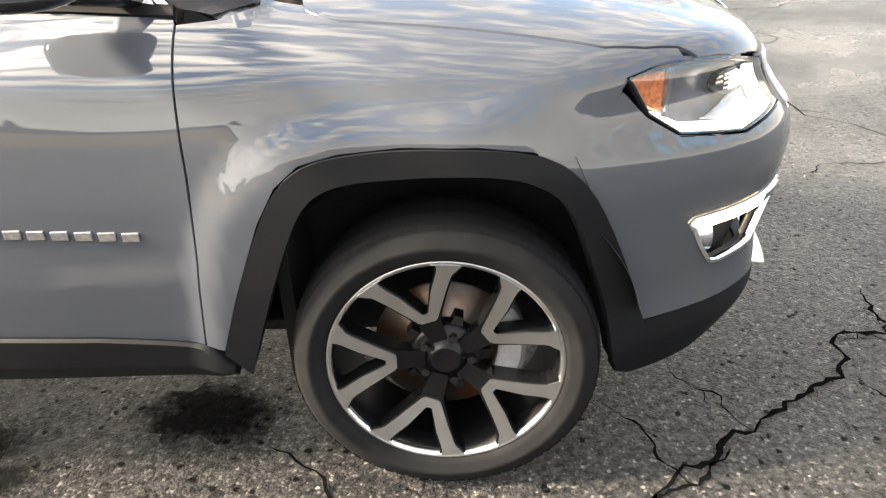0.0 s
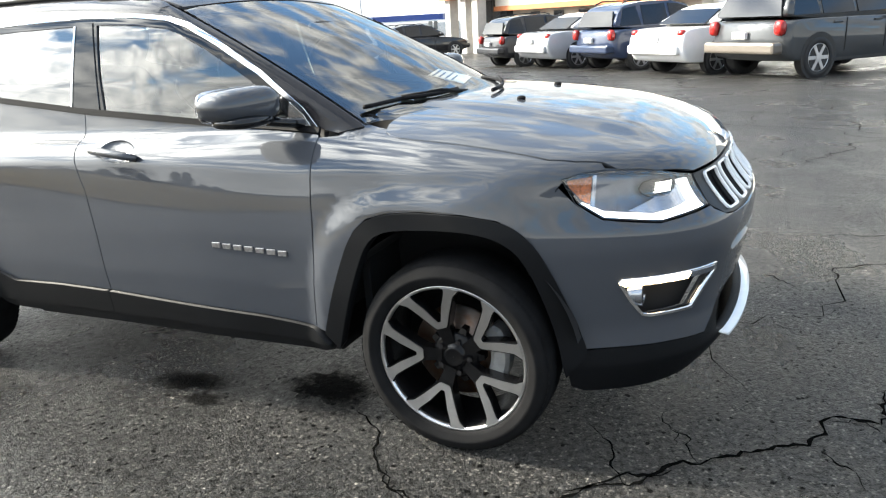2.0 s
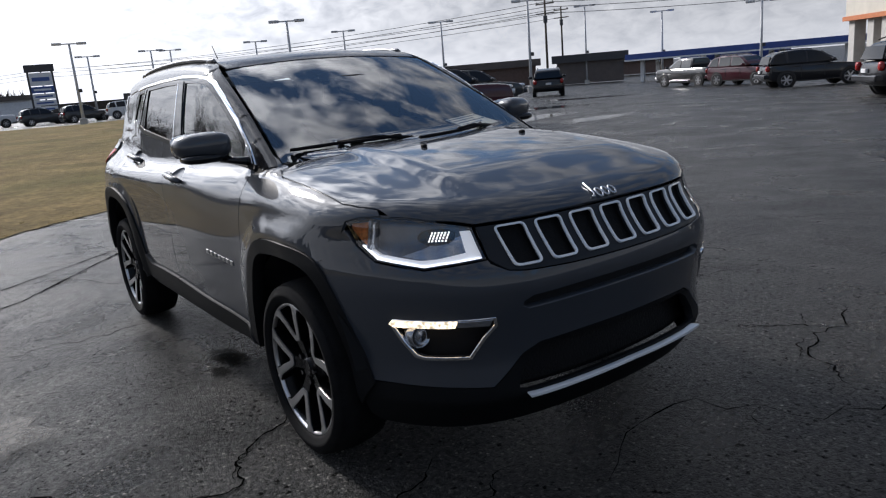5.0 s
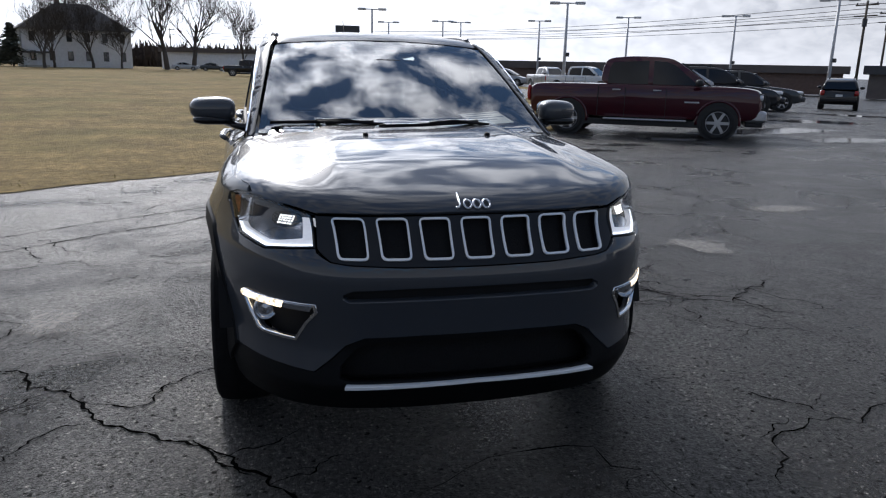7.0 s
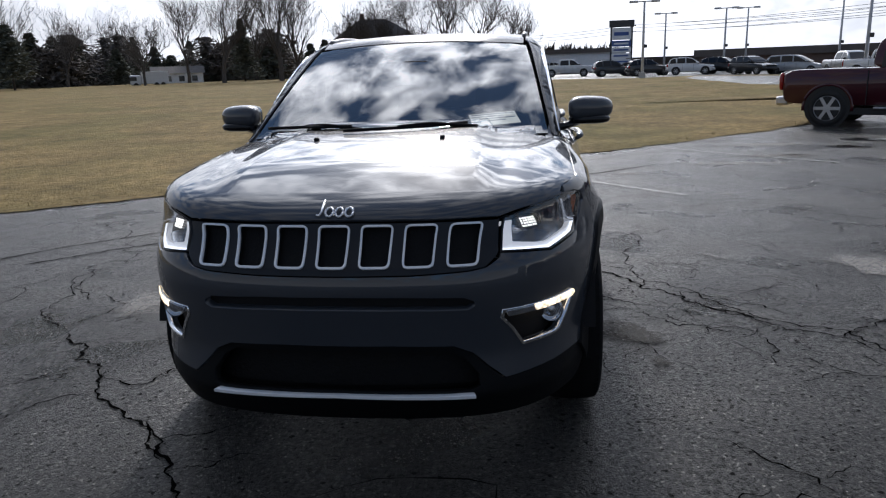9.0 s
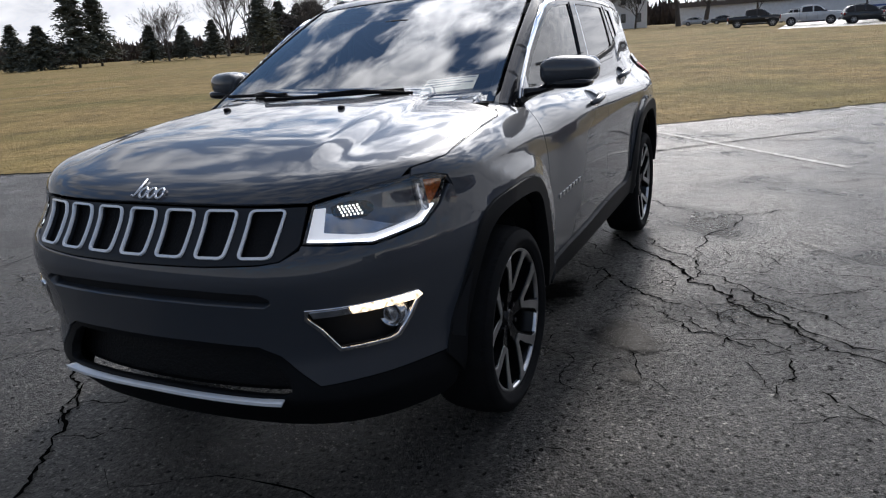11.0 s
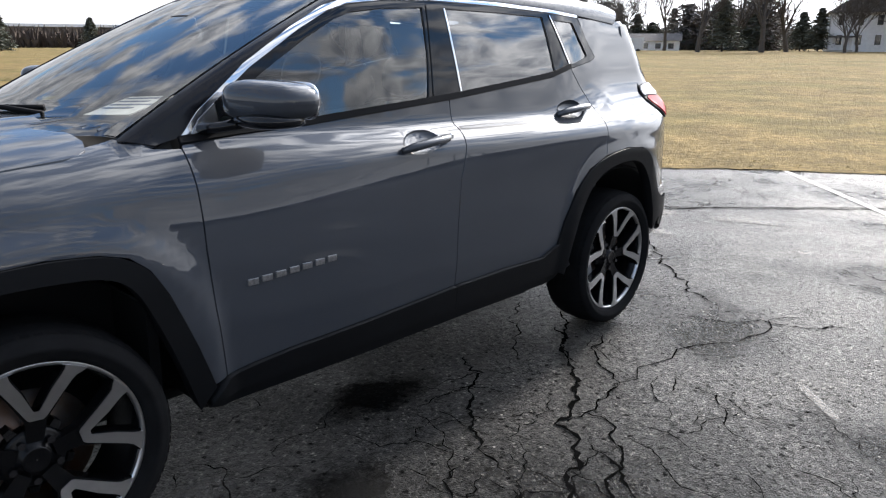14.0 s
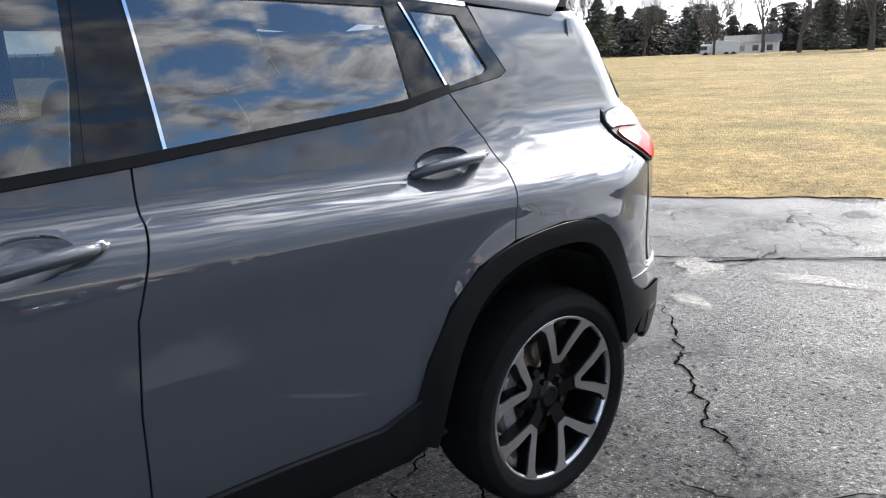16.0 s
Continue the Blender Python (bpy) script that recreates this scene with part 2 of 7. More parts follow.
def lathe(profile, sides=48, axis="y"):
    """A ring turned from (radius, height along the axis)."""
    bm, rings = bmesh.new(), []
    for r, h in profile:
        ring = []
        for k in range(sides):
            c, s = r * math.cos(2 * math.pi * k / sides), r * math.sin(2 * math.pi * k / sides)
            ring.append(bm.verts.new((c, h, s) if axis == "y" else (c, s, h)))
        rings.append(ring)
    for r0, r1 in zip(rings, rings[1:]):
        for k in range(sides):
            f = (r0[k], r0[(k + 1) % sides], r1[(k + 1) % sides], r1[k])
            bm.faces.new(f if axis == "z" else f[::-1])
    return bm


def blob(center, size, power=2.6, seg=20, rings=12):
    """A rounded box-like lump."""
    bm = bmesh.new()
    bmesh.ops.create_uvsphere(bm, u_segments=seg, v_segments=rings, radius=1)
    for v in bm.verts:
        n = sum(abs(c) ** power for c in v.co) ** (-1 / power)
        v.co = Vector([c * n * s + o for c, s, o in zip(v.co, size, center)])
    return bm


# ---- the body shell, as one implicit surface: below zero inside ----
def table(xs, ys, soft):
    """A smoothed line through the given stations."""
    g = np.linspace(xs[0] - 0.6, xs[-1] + 0.6, 1200)
    v = np.interp(g, xs, ys)
    n = max(1, int(3 * soft / (g[1] - g[0])))
    k = np.exp(-0.5 * (np.arange(-n, n + 1) * (g[1] - g[0]) / soft) ** 2)
    v = np.convolve(np.pad(v, n, mode="edge"), k / k.sum(), mode="valid")
    return lambda a: np.interp(a, g, v)


def step(a, lo, hi):
    s = np.clip((a - lo) / (hi - lo), 0, 1)
    return s * s * (3 - 2 * s)


def smax(a, b, k):
    h = np.clip(k - np.abs(a - b), 0, None) / k
    return np.maximum(a, b) + h * h * k / 4


side_w = table([0.15, 0.25, 0.42, 0.55, 0.72, 0.86, 0.955, 1.06, 1.16], [0.80, 0.83, 0.855, 0.868, 0.870, 0.864, 0.850, 0.790, 0.725], 0.016)
shoulder = table([-3.3, -2.7, -2.2, -1.4, -0.6, -0.2, 0.3], [0.02, 0.036, 0.03, 0.004, -0.012, -0.01, 0.0], 0.16)
waist = table([-3.2, -2.2, -0.95, -0.5, -0.2, 0.5], [0.0, 0.0, 0.0, -0.019, -0.010, 0.0], 0.10)
nose_x = table([0.18, 0.26, 0.33, 0.37, 0.46, 0.55, 0.64, 0.70, 0.76, 0.80, 0.86, 0.93, 0.97, 1.02], [0.74, 0.81, 0.857, 0.850, 0.838, 0.855, 0.875, 0.885, 0.875, 0.84, 0.80, 0.785, 0.76, 0.70], 0.012)
tail_x = table([0.2, 0.35, 0.5, 0.62, 0.7, 0.9, 1.05, 1.16, 1.3, 1.5, 1.62], [-3.36, -3.46, -3.52, -3.52, -3.475, -3.455, -3.435, -3.345, -3.27, -3.14, -3.05], 0.02)
hood_z = table([-0.6, -0.35, -0.2, 0.0, 0.2, 0.4, 0.55, 0.66, 0.74, 0.80], [1.132, 1.125, 1.118, 1.103, 1.080, 1.050, 1.018, 0.986, 0.95, 0.90], 0.055)
cabin_w = table([1.0, 1.08, 1.25, 1.4, 1.5, 1.58], [0.775, 0.757, 0.722, 0.685, 0.655, 0.62], 0.02)
roof_z = table([-3.4, -3.1, -2.7, -2.2, -1.8, -1.4, -1.0, -0.6], [1.50, 1.56, 1.60, 1.615, 1.612, 1.59, 1.545, 1.46], 0.1)


def flare(x, z):
    """How far a point lies from the axles, in arch sizes."""
    best = 9.0
    for ax, top in ((0.0, 0.505), (-2.636, 0.53)):
        dz = np.maximum(z - 0.335, 0.0)
        wide = 0.455 + 0.03 * step(0.335 - z, -0.2, 0.2)
        best = np.minimum(best, (np.abs((x - ax) / wide) ** 3 + (dz / top) ** 3) ** (1 / 3))
    return best


def shell(x, y, z):
    a = np.abs(y)
    lean = (0.0655 * (-0.70 - x)) * step(z, 0.72, 0.92) * step(-x, 0.3, 0.7) * step(x, -3.0, -2.4)
    width = side_w(z - lean) + waist(x) + shoulder(x) * step(z, 0.70, 1.20) + 0.022 * (1 - step(flare(x, z), 0.99, 1.17)) * step(z, 0.2, 0.35)
    width = width - 0.055 * step(x, -0.1, 0.5) * step(z, 0.8, 1.0)
    width = width + 0.035 * (1 - step(z, 0.20, 0.44)) * step(x, 0.28, 0.5)
    sides = a - width
    front = x - (nose_x(z) - 0.233 * a**2 - 1.19 * a**6)
    back = (tail_x(z) + 0.20 * a**2 + 0.72 * a**6) - x
    crease = 0.49 - 0.05 * step(-x, -0.6, 0.2)
    bulge = 0.015 * (1 - step(a, crease - 0.075, crease + 0.045)) * step(0.66 - x, 0.0, 0.22)
    top = z - (hood_z(x) - 0.06 * a**2 - 0.20 * a**6 + bulge - 0.004)
    top = np.where(x < -0.5, np.maximum(top, z - 1.16), top)
    low = smax(smax(sides, front * 0.8, 0.05), back * 0.8, 0.08)
    low = smax(low, top * 0.9, 0.045)
    low = np.maximum(low, 0.17 - z)
    rise = np.clip((z - 1.087) / 0.44, 0, 1)
    wind = (x - (-0.215 - 0.25 * a**2 - 2.0 * (z - 1.087) + 0.11 * rise * (1 - rise))) * 0.447
    cab = smax((a - (cabin_w(z) - 0.07 * step(-x, 2.2, 3.3) - 0.03 * step(x, -1.3, -0.5))) * 0.97, z - (roof_z(x) - 0.085 * a**2), 0.09)
    cab = smax(cab, wind, 0.03)
    cab = smax(cab, back * 0.85, 0.10)
    cab = np.maximum(cab, 0.95 - z)
    return -smax(-low, -cab, 0.006 + 0.019 * step(-x, 0.5, 0.8) + 0.11 * step(-x, 2.05, 2.65))


# ---- laying panels on the shell ----


def aim_rays(mode, uv):
    u, v = uv[:, 0], uv[:, 1]
    o, d = np.zeros((len(uv), 3)), np.zeros((len(uv), 3))
    if mode == "side":
        o[:, 0], o[:, 2], d[:, 1] = u, v, 1
    elif mode == "top":
        o[:, 0], o[:, 1], o[:, 2], d[:, 2] = u, v, 0.6, 1
    elif mode == "front":
        o[:, 0], o[:, 1], o[:, 2], d[:, 0] = -1.9, u, v, 1
    elif mode == "cyl":
        o[:, 2], d[:, 0], d[:, 1] = v, np.cos(u / 0.8), np.sin(u / 0.8)
    elif mode == "nose":
        o[:, 0], o[:, 1], o[:, 2], d[:, 0], d[:, 2] = 0.1, v, 0.75, np.cos(u / 0.5), np.sin(u / 0.5)
    elif mode == "rear":
        o[:, 0], o[:, 2], d[:, 0], d[:, 1] = -2.4, v, -np.cos(u / 0.8), np.sin(u / 0.8)
    return o, d


def lift(mode, uv):
    """Points of the shell under flat coordinates, with normals."""
    uv = np.asarray(uv, float)
    o, d = aim_rays(mode, uv)
    lo, hi = np.zeros(len(uv)), np.full(len(uv), 2.9 if mode == "front" else 1.6)
    for _ in range(34):
        mid = (lo + hi) / 2
        p = o + mid[:, None] * d
        inside = shell(p[:, 0], p[:, 1], p[:, 2]) < 0
        lo, hi = np.where(inside, mid, lo), np.where(inside, hi, mid)
    p = o + lo[:, None] * d
    g = np.zeros_like(p)
    for k in range(3):
        h = np.zeros(3)
        h[k] = 0.002
        a, b = p + h, p - h
        g[:, k] = shell(a[:, 0], a[:, 1], a[:, 2]) - shell(b[:, 0], b[:, 1], b[:, 2])
    return p, g / np.linalg.norm(g, axis=1)[:, None]


def flat_of(mode, p):
    p = np.asarray(p, float)
    x, y, z = p[:, 0], p[:, 1], p[:, 2]
    return np.stack({"side": (x, z), "top": (x, y), "front": (y, z), "cyl": (np.arctan2(y, x) * 0.8, z),
                     "nose": (np.arctan2(z - 0.75, x - 0.1) * 0.5, y), "rear": (np.arctan2(y, -2.4 - x) * 0.8, z)}[mode], 1)


def deg(pts):
    """Cylinder coordinates from degrees and heights."""
    return [(radians(a) * 0.8, z) for a, z in pts]


def dense(pts, gap=0.022, soft=0, closed=True):
    pts = [np.array(p, float) for p in pts]
    for _ in range(soft):
        nxt = []
        for i in range(len(pts) if closed else len(pts) - 1):
            a, b = pts[i], pts[(i + 1) % len(pts)]
            nxt += [0.75 * a + 0.25 * b, 0.25 * a + 0.75 * b]
        pts = nxt if closed else [pts[0], *nxt, pts[-1]]
    res = []
    for i in range(len(pts) if closed else len(pts) - 1):
        a, b = pts[i], pts[(i + 1) % len(pts)]
        n = max(1, math.ceil(np.linalg.norm(b - a) / gap))
        res += [a + (b - a) * k / n for k in range(n)]
    if not closed:
        res.append(pts[-1])
    return np.array(res)


def area(p):
    return 0.5 * np.sum(p[:, 0] * np.roll(p[:, 1], -1) - p[:, 1] * np.roll(p[:, 0], -1))


def shrink(p, d):
    """A closed outline moved inwards by d."""
    e = np.roll(p, -1, 0) - p
    e /= np.maximum(np.linalg.norm(e, axis=1), 1e-9)[:, None]
    n = np.stack([-e[:, 1], e[:, 0]], 1)
    m = n + np.roll(n, 1, 0)
    m /= np.maximum((m * m).sum(1) / 2, 0.6)[:, None]
    return p + m * d * np.sign(area(p))


def within(p, poly):
    a, b = poly, np.roll(poly, -1, 0)
    x, y = p[:, :1], p[:, 1:]
    cross = ((a[:, 1] > y) != (b[:, 1] > y)) & (x < (b[:, 0] - a[:, 0]) * (y - a[:, 1]) / np.where(b[:, 1] == a[:, 1], 1e-9, b[:, 1] - a[:, 1]) + a[:, 0])
    return cross.sum(1) % 2 == 1


from mathutils import geometry


def panel(name, mode, outline, mat, parent, side=1, off=0.0, gap=0.0025, deep=0.018, grid=0.03, holes=(), soft=0, label="", hole_soft=0):
    """A sheet-metal or moulded piece on the shell: an outline in flat coordinates, cut edges turned in by deep."""
    loops = [dense(outline, soft=soft, gap=min(0.022, grid))] + [dense(h, soft=hole_soft, gap=min(0.018, grid)) for h in holes]
    if area(loops[0]) < 0:
        loops[0] = loops[0][::-1]
    for i in range(1, len(loops)):
        if area(loops[i]) > 0:
            loops[i] = loops[i][::-1]
    if gap:
        loops = [shrink(l, gap) if i == 0 else l for i, l in enumerate(loops)]
    lo, hi = loops[0].min(0), loops[0].max(0)
    gx, gy = np.meshgrid(np.arange(lo[0], hi[0], grid), np.arange(lo[1], hi[1], grid))
    inner = np.stack([gx.ravel(), gy.ravel()], 1)
    edge_pts = np.concatenate(loops)
    if len(inner):
        inner = inner[within(inner, loops[0])]
        for h in loops[1:]:
            inner = inner[~within(inner, h)]
        if len(inner):
            far = np.min(np.linalg.norm(inner[:, None] - edge_pts[None], axis=2), axis=1)
            inner = inner[far > 0.4 * grid]
    pts = np.concatenate([edge_pts, inner]) if len(inner) else edge_pts
    edges, start = [], 0
    for l in loops:
        edges += [(start + k, start + (k + 1) % len(l)) for k in range(len(l))]
        start += len(l)
    v2, _, tris, *_ = geometry.delaunay_2d_cdt([Vector(p) for p in pts], edges, [], 0, 1e-6)
    v2 = np.array([tuple(v) for v in v2])
    tris = np.array(tris)
    mid = v2[tris].mean(1)
    keep = within(mid, loops[0])
    for h in loops[1:]:
        keep &= ~within(mid, h)
    tris = tris[keep]
    p, n = lift(mode, v2)
    p = p + n * off
    # triangles face outwards
    nf = np.cross(p[tris[:, 1]] - p[tris[:, 0]], p[tris[:, 2]] - p[tris[:, 0]])
    flip = (nf * n[tris[:, 0]]).sum(1) < 0
    tris[flip] = tris[flip][:, ::-1]
    verts, norms, faces = [p], [n], [tuple(t) for t in tris]
    count = len(p)
    if deep:
        for l in loops:
            q, m = lift(mode, l)
            tang = np.roll(q, -1, 0) - np.roll(q, 1, 0)
            outw = np.cross(tang, m)
            outw /= np.maximum(np.linalg.norm(outw, axis=1), 1e-9)[:, None]
            # outward of the loop, away from the sheet
            c = q + outw * 0.004
            test = within(flat_of(mode, c), loops[0]) if l is loops[0] else ~within(flat_of(mode, c), l)
            if test.mean() > 0.5:
                outw = -outw
            top = q + m * off
            k = len(l)
            verts += [top, top - m * deep]
            blend = m + outw
            norms += [blend / np.linalg.norm(blend, axis=1)[:, None], outw]
            a, b = count, count + k
            f0 = [(a + i, a + (i + 1) % k, b + (i + 1) % k, b + i) for i in range(k)]
            t0 = np.cross(top[1] - top[0], -m[0])
            if (t0 * outw[0]).sum() < 0:
                f0 = [f[::-1] for f in f0]
            faces += f0
            count += 2 * k
    verts, norms = np.concatenate(verts), np.concatenate(norms)
    if side < 0:
        verts, norms = verts * (1, -1, 1), norms * (1, -1, 1)
        faces = [f[::-1] for f in faces]
    return raw(name, verts, faces, mat, parent, norms, label)


def mirror_poly(half):
    """A whole outline from its half on the positive side."""
    return [*half, *[(-a, b) for a, b in half[::-1] if abs(a) > 1e-6]]


# ---- the grey car ----
def rounded(poly, r):
    """Corners cut to short arcs."""
    pts, res = [np.array(p, float) for p in poly], []
    for i, p in enumerate(pts):
        a, b = pts[i - 1] - p, pts[(i + 1) % len(pts)] - p
        a, b = p + a / np.linalg.norm(a) * r, p + b / np.linalg.norm(b) * r
        res += [tuple((1 - t) ** 2 * a + 2 * t * (1 - t) * p + t * t * b) for t in (0, 0.25, 0.5, 0.75, 1)]
    return res



def soften(line, times=2):
    """An open line with its corners rounded off."""
    for _ in range(times):
        res = [line[0]]
        for (a, b), (c, d) in zip(line, line[1:]):
            res += [(0.75 * a + 0.25 * c, 0.75 * b + 0.25 * d), (0.25 * a + 0.75 * c, 0.25 * b + 0.75 * d)]
        line = [*res, line[-1]]
    return line


car = thing("compact_suv", pose(0, 0, 0, 0, -1.0, 0), "grey compact suv with black cladding parked on cracked asphalt", "car")

F_GAP = [(-0.466, 1.047), (-0.465, 0.94), (-0.467, 0.78), (-0.477, 0.61), (-0.506, 0.392)]
B_GAP = [(-1.530, 1.140), (-1.526, 1.035), (-1.474, 0.87), (-1.458, 0.69), (-1.456, 0.458)]
BELT_F = [(-0.471, 1.056), (-0.663, 1.072), (-0.886, 1.084), (-1.168, 1.110), (-1.530, 1.140)]
BELT_R = [(-1.530, 1.140), (-1.855, 1.175), (-2.192, 1.212), (-2.353, 1.249)]
C_GAP = [(-2.353, 1.249), (-2.45, 1.125), (-2.476, 1.044), (-2.450, 0.97), (-2.425, 0.868)]
SILL_TOP_F = [(-0.506, 0.392), (-0.60, 0.405), (-0.724, 0.418), (-1.088, 0.437), (-1.456, 0.458)]
SILL_TOP_R = [(-1.456, 0.458), (-1.738, 0.465), (-2.00, 0.462), (-2.118, 0.506)]
SILL_LOW_F = [(-0.440, 0.330), (-0.724, 0.345), (-1.091, 0.356), (-1.462, 0.364)]
SILL_LOW_R = [(-1.462, 0.364), (-2.10, 0.366), (-2.19, 0.40)]
ARCH_F = [(-0.461, 0.383), (-0.411, 0.517), (-0.339, 0.688), (-0.295, 0.762), (-0.245, 0.804), (-0.172, 0.824), (-0.054, 0.834), (0.085, 0.828), (0.185, 0.810), (0.242, 0.785), (0.285, 0.745), (0.322, 0.690), (0.373, 0.572), (0.427, 0.420), (0.437, 0.380)]
ARCH_F_IN = [(-0.413, 0.323), (-0.348, 0.502), (-0.278, 0.673), (-0.24, 0.735), (-0.19, 0.766), (-0.116, 0.777), (0.0, 0.782), (0.084, 0.780), (0.17, 0.763), (0.225, 0.732), (0.262, 0.690), (0.302, 0.600), (0.346, 0.450), (0.372, 0.300)]
ARCH_R = [(-2.085, 0.395), (-2.110, 0.500), (-2.142, 0.601), (-2.210, 0.731), (-2.300, 0.818), (-2.425, 0.868), (-2.610, 0.890), (-2.75, 0.880), (-2.82, 0.845), (-2.875, 0.785), (-2.945, 0.645), (-3.02, 0.52)]
ARCH_R_IN = [(-2.165, 0.355), (-2.205, 0.56), (-2.27, 0.69), (-2.35, 0.770), (-2.46, 0.815), (-2.61, 0.832), (-2.72, 0.820), (-2.79, 0.775), (-2.85, 0.69), (-2.895, 0.58), (-2.94, 0.44)]
CHROME_OUT = [(-0.474, 1.071), (-0.536, 1.140), (-0.702, 1.266), (-0.897, 1.379), (-1.025, 1.443), (-1.109, 1.470), (-1.270, 1.490), (-1.514, 1.503), (-1.906, 1.503), (-2.226, 1.495), (-2.466, 1.482)]
HOOD_EDGE = [(0.47, 0.715), (0.40, 0.745), (0.323, 0.764), (0.108, 0.757), (-0.10, 0.752), (-0.161, 0.749)]
HOOD_REAR = [(-0.20, 0.742), (-0.232, 0.715), (-0.248, 0.66), (-0.24, 0.55), (-0.21, 0.3), (-0.195, 0.0)]
HL = [(65.0, 0.924), (61.0, 0.938), (56.0, 0.941), (46.0, 0.925), (36.9, 0.895), (34.4, 0.798), (43.5, 0.786), (46.5, 0.780), (57.5, 0.803), (62.0, 0.850)]
FOG = [(33.7, 0.617), (54.4, 0.617), (55.2, 0.604), (52.8, 0.540), (50.3, 0.490), (48.5, 0.482), (39.0, 0.480), (36.0, 0.546), (33.5, 0.588)]
GRILLE_LOW = [(0.0, 0.744), (16.0, 0.745), (27.0, 0.752), (30.5, 0.760), (33.6, 0.790)]

edge3 = lift("top", dense(HOOD_EDGE, closed=False))[0]
hl3 = lift("cyl", deg(HL))[0]
hl_side = flat_of("side", hl3)
fender_outline = [*F_GAP, *[p for p in ARCH_F if p[0] < 0.27], (0.278, 0.795), (0.34, 0.862), tuple(hl_side[0]), tuple(hl_side[1]), tuple(hl_side[2]),
                  *[tuple(p) for p in flat_of("side", edge3)], (-0.235, 1.058), (-0.306, 1.072), (-0.39, 1.052)]

# bonnet
front_cyl = [(0.0, 0.903), (12.0, 0.902), (24.0, 0.900), (36.0, 0.899), (46.0, 0.924), (54.0, 0.938)]
nose3 = lift("cyl", deg(front_cyl))[0]
rear3 = lift("top", HOOD_REAR)[0]
half = [*flat_of("nose", nose3), *flat_of("nose", edge3), *flat_of("nose", rear3)]
hood_half = [(v, u) for u, v in half]
hood_whole = [(u, v) for v, u in mirror_poly([(max(a, 0.0), b) for a, b in hood_half])]
hood = panel("bonnet", "nose", hood_whole, PAINT, car, grid=0.028, gap=0.002)

bump_top = [*GRILLE_LOW[:-1], (33.8, 0.785), (34.2, 0.796), (43.5, 0.783), (46.5, 0.777), (57.5, 0.800), (62.3, 0.848), (65.5, 0.90), (68.6, 0.862), (72.4, 0.795)]
bump_side = [(70.4, 0.717), (67.2, 0.582), (64.6, 0.42), (64.2, 0.385)]
bump_low = [(60.9, 0.392), (55.6, 0.392), (42.4, 0.386), (35.0, 0.378), (31.5, 0.425), (28.5, 0.472), (24.5, 0.500), (12.0, 0.507), (0.0, 0.507)]
SLIT = [(0.0, 0.680), (14.0, 0.678), (26.0, 0.670), (28.0, 0.655), (28.2, 0.640), (27.0, 0.627), (14.0, 0.633), (0.0, 0.635)]
bumper = panel("front_bumper", "cyl", deg(mirror_poly([*bump_top, *bump_side, *bump_low])), PAINT, car, grid=0.028, gap=0.002, deep=0.03,
               holes=[deg(mirror_poly(SLIT)), deg(FOG), deg([(-a, z) for a, z in FOG])])
panel("slit_vent", "cyl", deg(mirror_poly([(0, 0.69), (30, 0.68), (30, 0.62), (0, 0.625)])), VOID, bumper, off=-0.03, deep=0, gap=0)
low_half = [(0.0, 0.507), (12.0, 0.507), (24.5, 0.500), (28.5, 0.472), (31.5, 0.425), (35.0, 0.378), (42.4, 0.386), (55.6, 0.392), (64.2, 0.385), (64.8, 0.31), (64.0, 0.255), (61.0, 0.232), (48.0, 0.222), (30.0, 0.218), (0.0, 0.222)]
INTAKE = [(0.0, 0.490), (23.5, 0.484), (27.0, 0.456), (29.6, 0.400), (29.8, 0.360), (27.8, 0.350), (16.0, 0.354), (0.0, 0.358)]
lower = panel("lower_valance", "cyl", deg(mirror_poly(low_half)), PLASTIC, car, off=-0.004, deep=0.03, holes=[deg(mirror_poly(INTAKE))], label="black plastic lower valance")
panel("intake_mesh", "cyl", deg(mirror_poly([(0, 0.50), (26, 0.50), (34, 0.42), (34, 0.32), (0, 0.32)])), VOIDMESH, lower, off=-0.07, deep=0, gap=0)
lip = [(0.0, 0.350), (16.0, 0.346), (28.2, 0.342), (28.2, 0.336), (16.0, 0.340), (0.0, 0.344)]
panel("chrome_lip", "cyl", deg(mirror_poly(lip)), SILVER, car, off=0.026, deep=0.045, gap=0, label="bright silver lip strip")

# grille panel with seven framed slots
slots = []
for k in range(-3, 4):
    s = []
    for yc, hw, z in ((0.1375 * k, 0.0495, 0.887), (0.132 * k, 0.0455, 0.768)):
        q = [(yc - hw, z), (yc + hw, z)]
        s += q if z > 0.8 else q[::-1]
    xs = [0.79 - 0.233 * y * y - 1.19 * y**6 + (0.06 if z < 0.8 else 0.0) for y, z in s]
    slots.append(rounded([(math.atan2(y, x) * 0.8, z) for (y, z), x in zip(s, xs)], 0.016))
grille = panel("grille_panel", "cyl", deg(mirror_poly([(0.0, 0.8985), (36.2, 0.894), (34.2, 0.800), (33.6, 0.790), *GRILLE_LOW[::-1][1:]])), GRILLEBLACK, car, off=-0.004, grid=0.025,
               holes=slots, hole_soft=0, label="gloss dark seven-slot grille panel")
for s in slots:
    ring = dense(s, gap=0.012)
    panel("slot_frame", "cyl", shrink(ring, -0.002), SILVER, grille, off=0.004, deep=0.010, gap=0, grid=0.05, holes=[shrink(ring, 0.0038)])
    panel("slot_mesh", "cyl", shrink(ring, -0.006), VOIDMESH, grille, off=-0.020, deep=0, gap=0, grid=0.03)
bar = [(-0.046, 0.952), (-0.046, 0.922), (-0.052, 0.913), (-0.062, 0.915)]
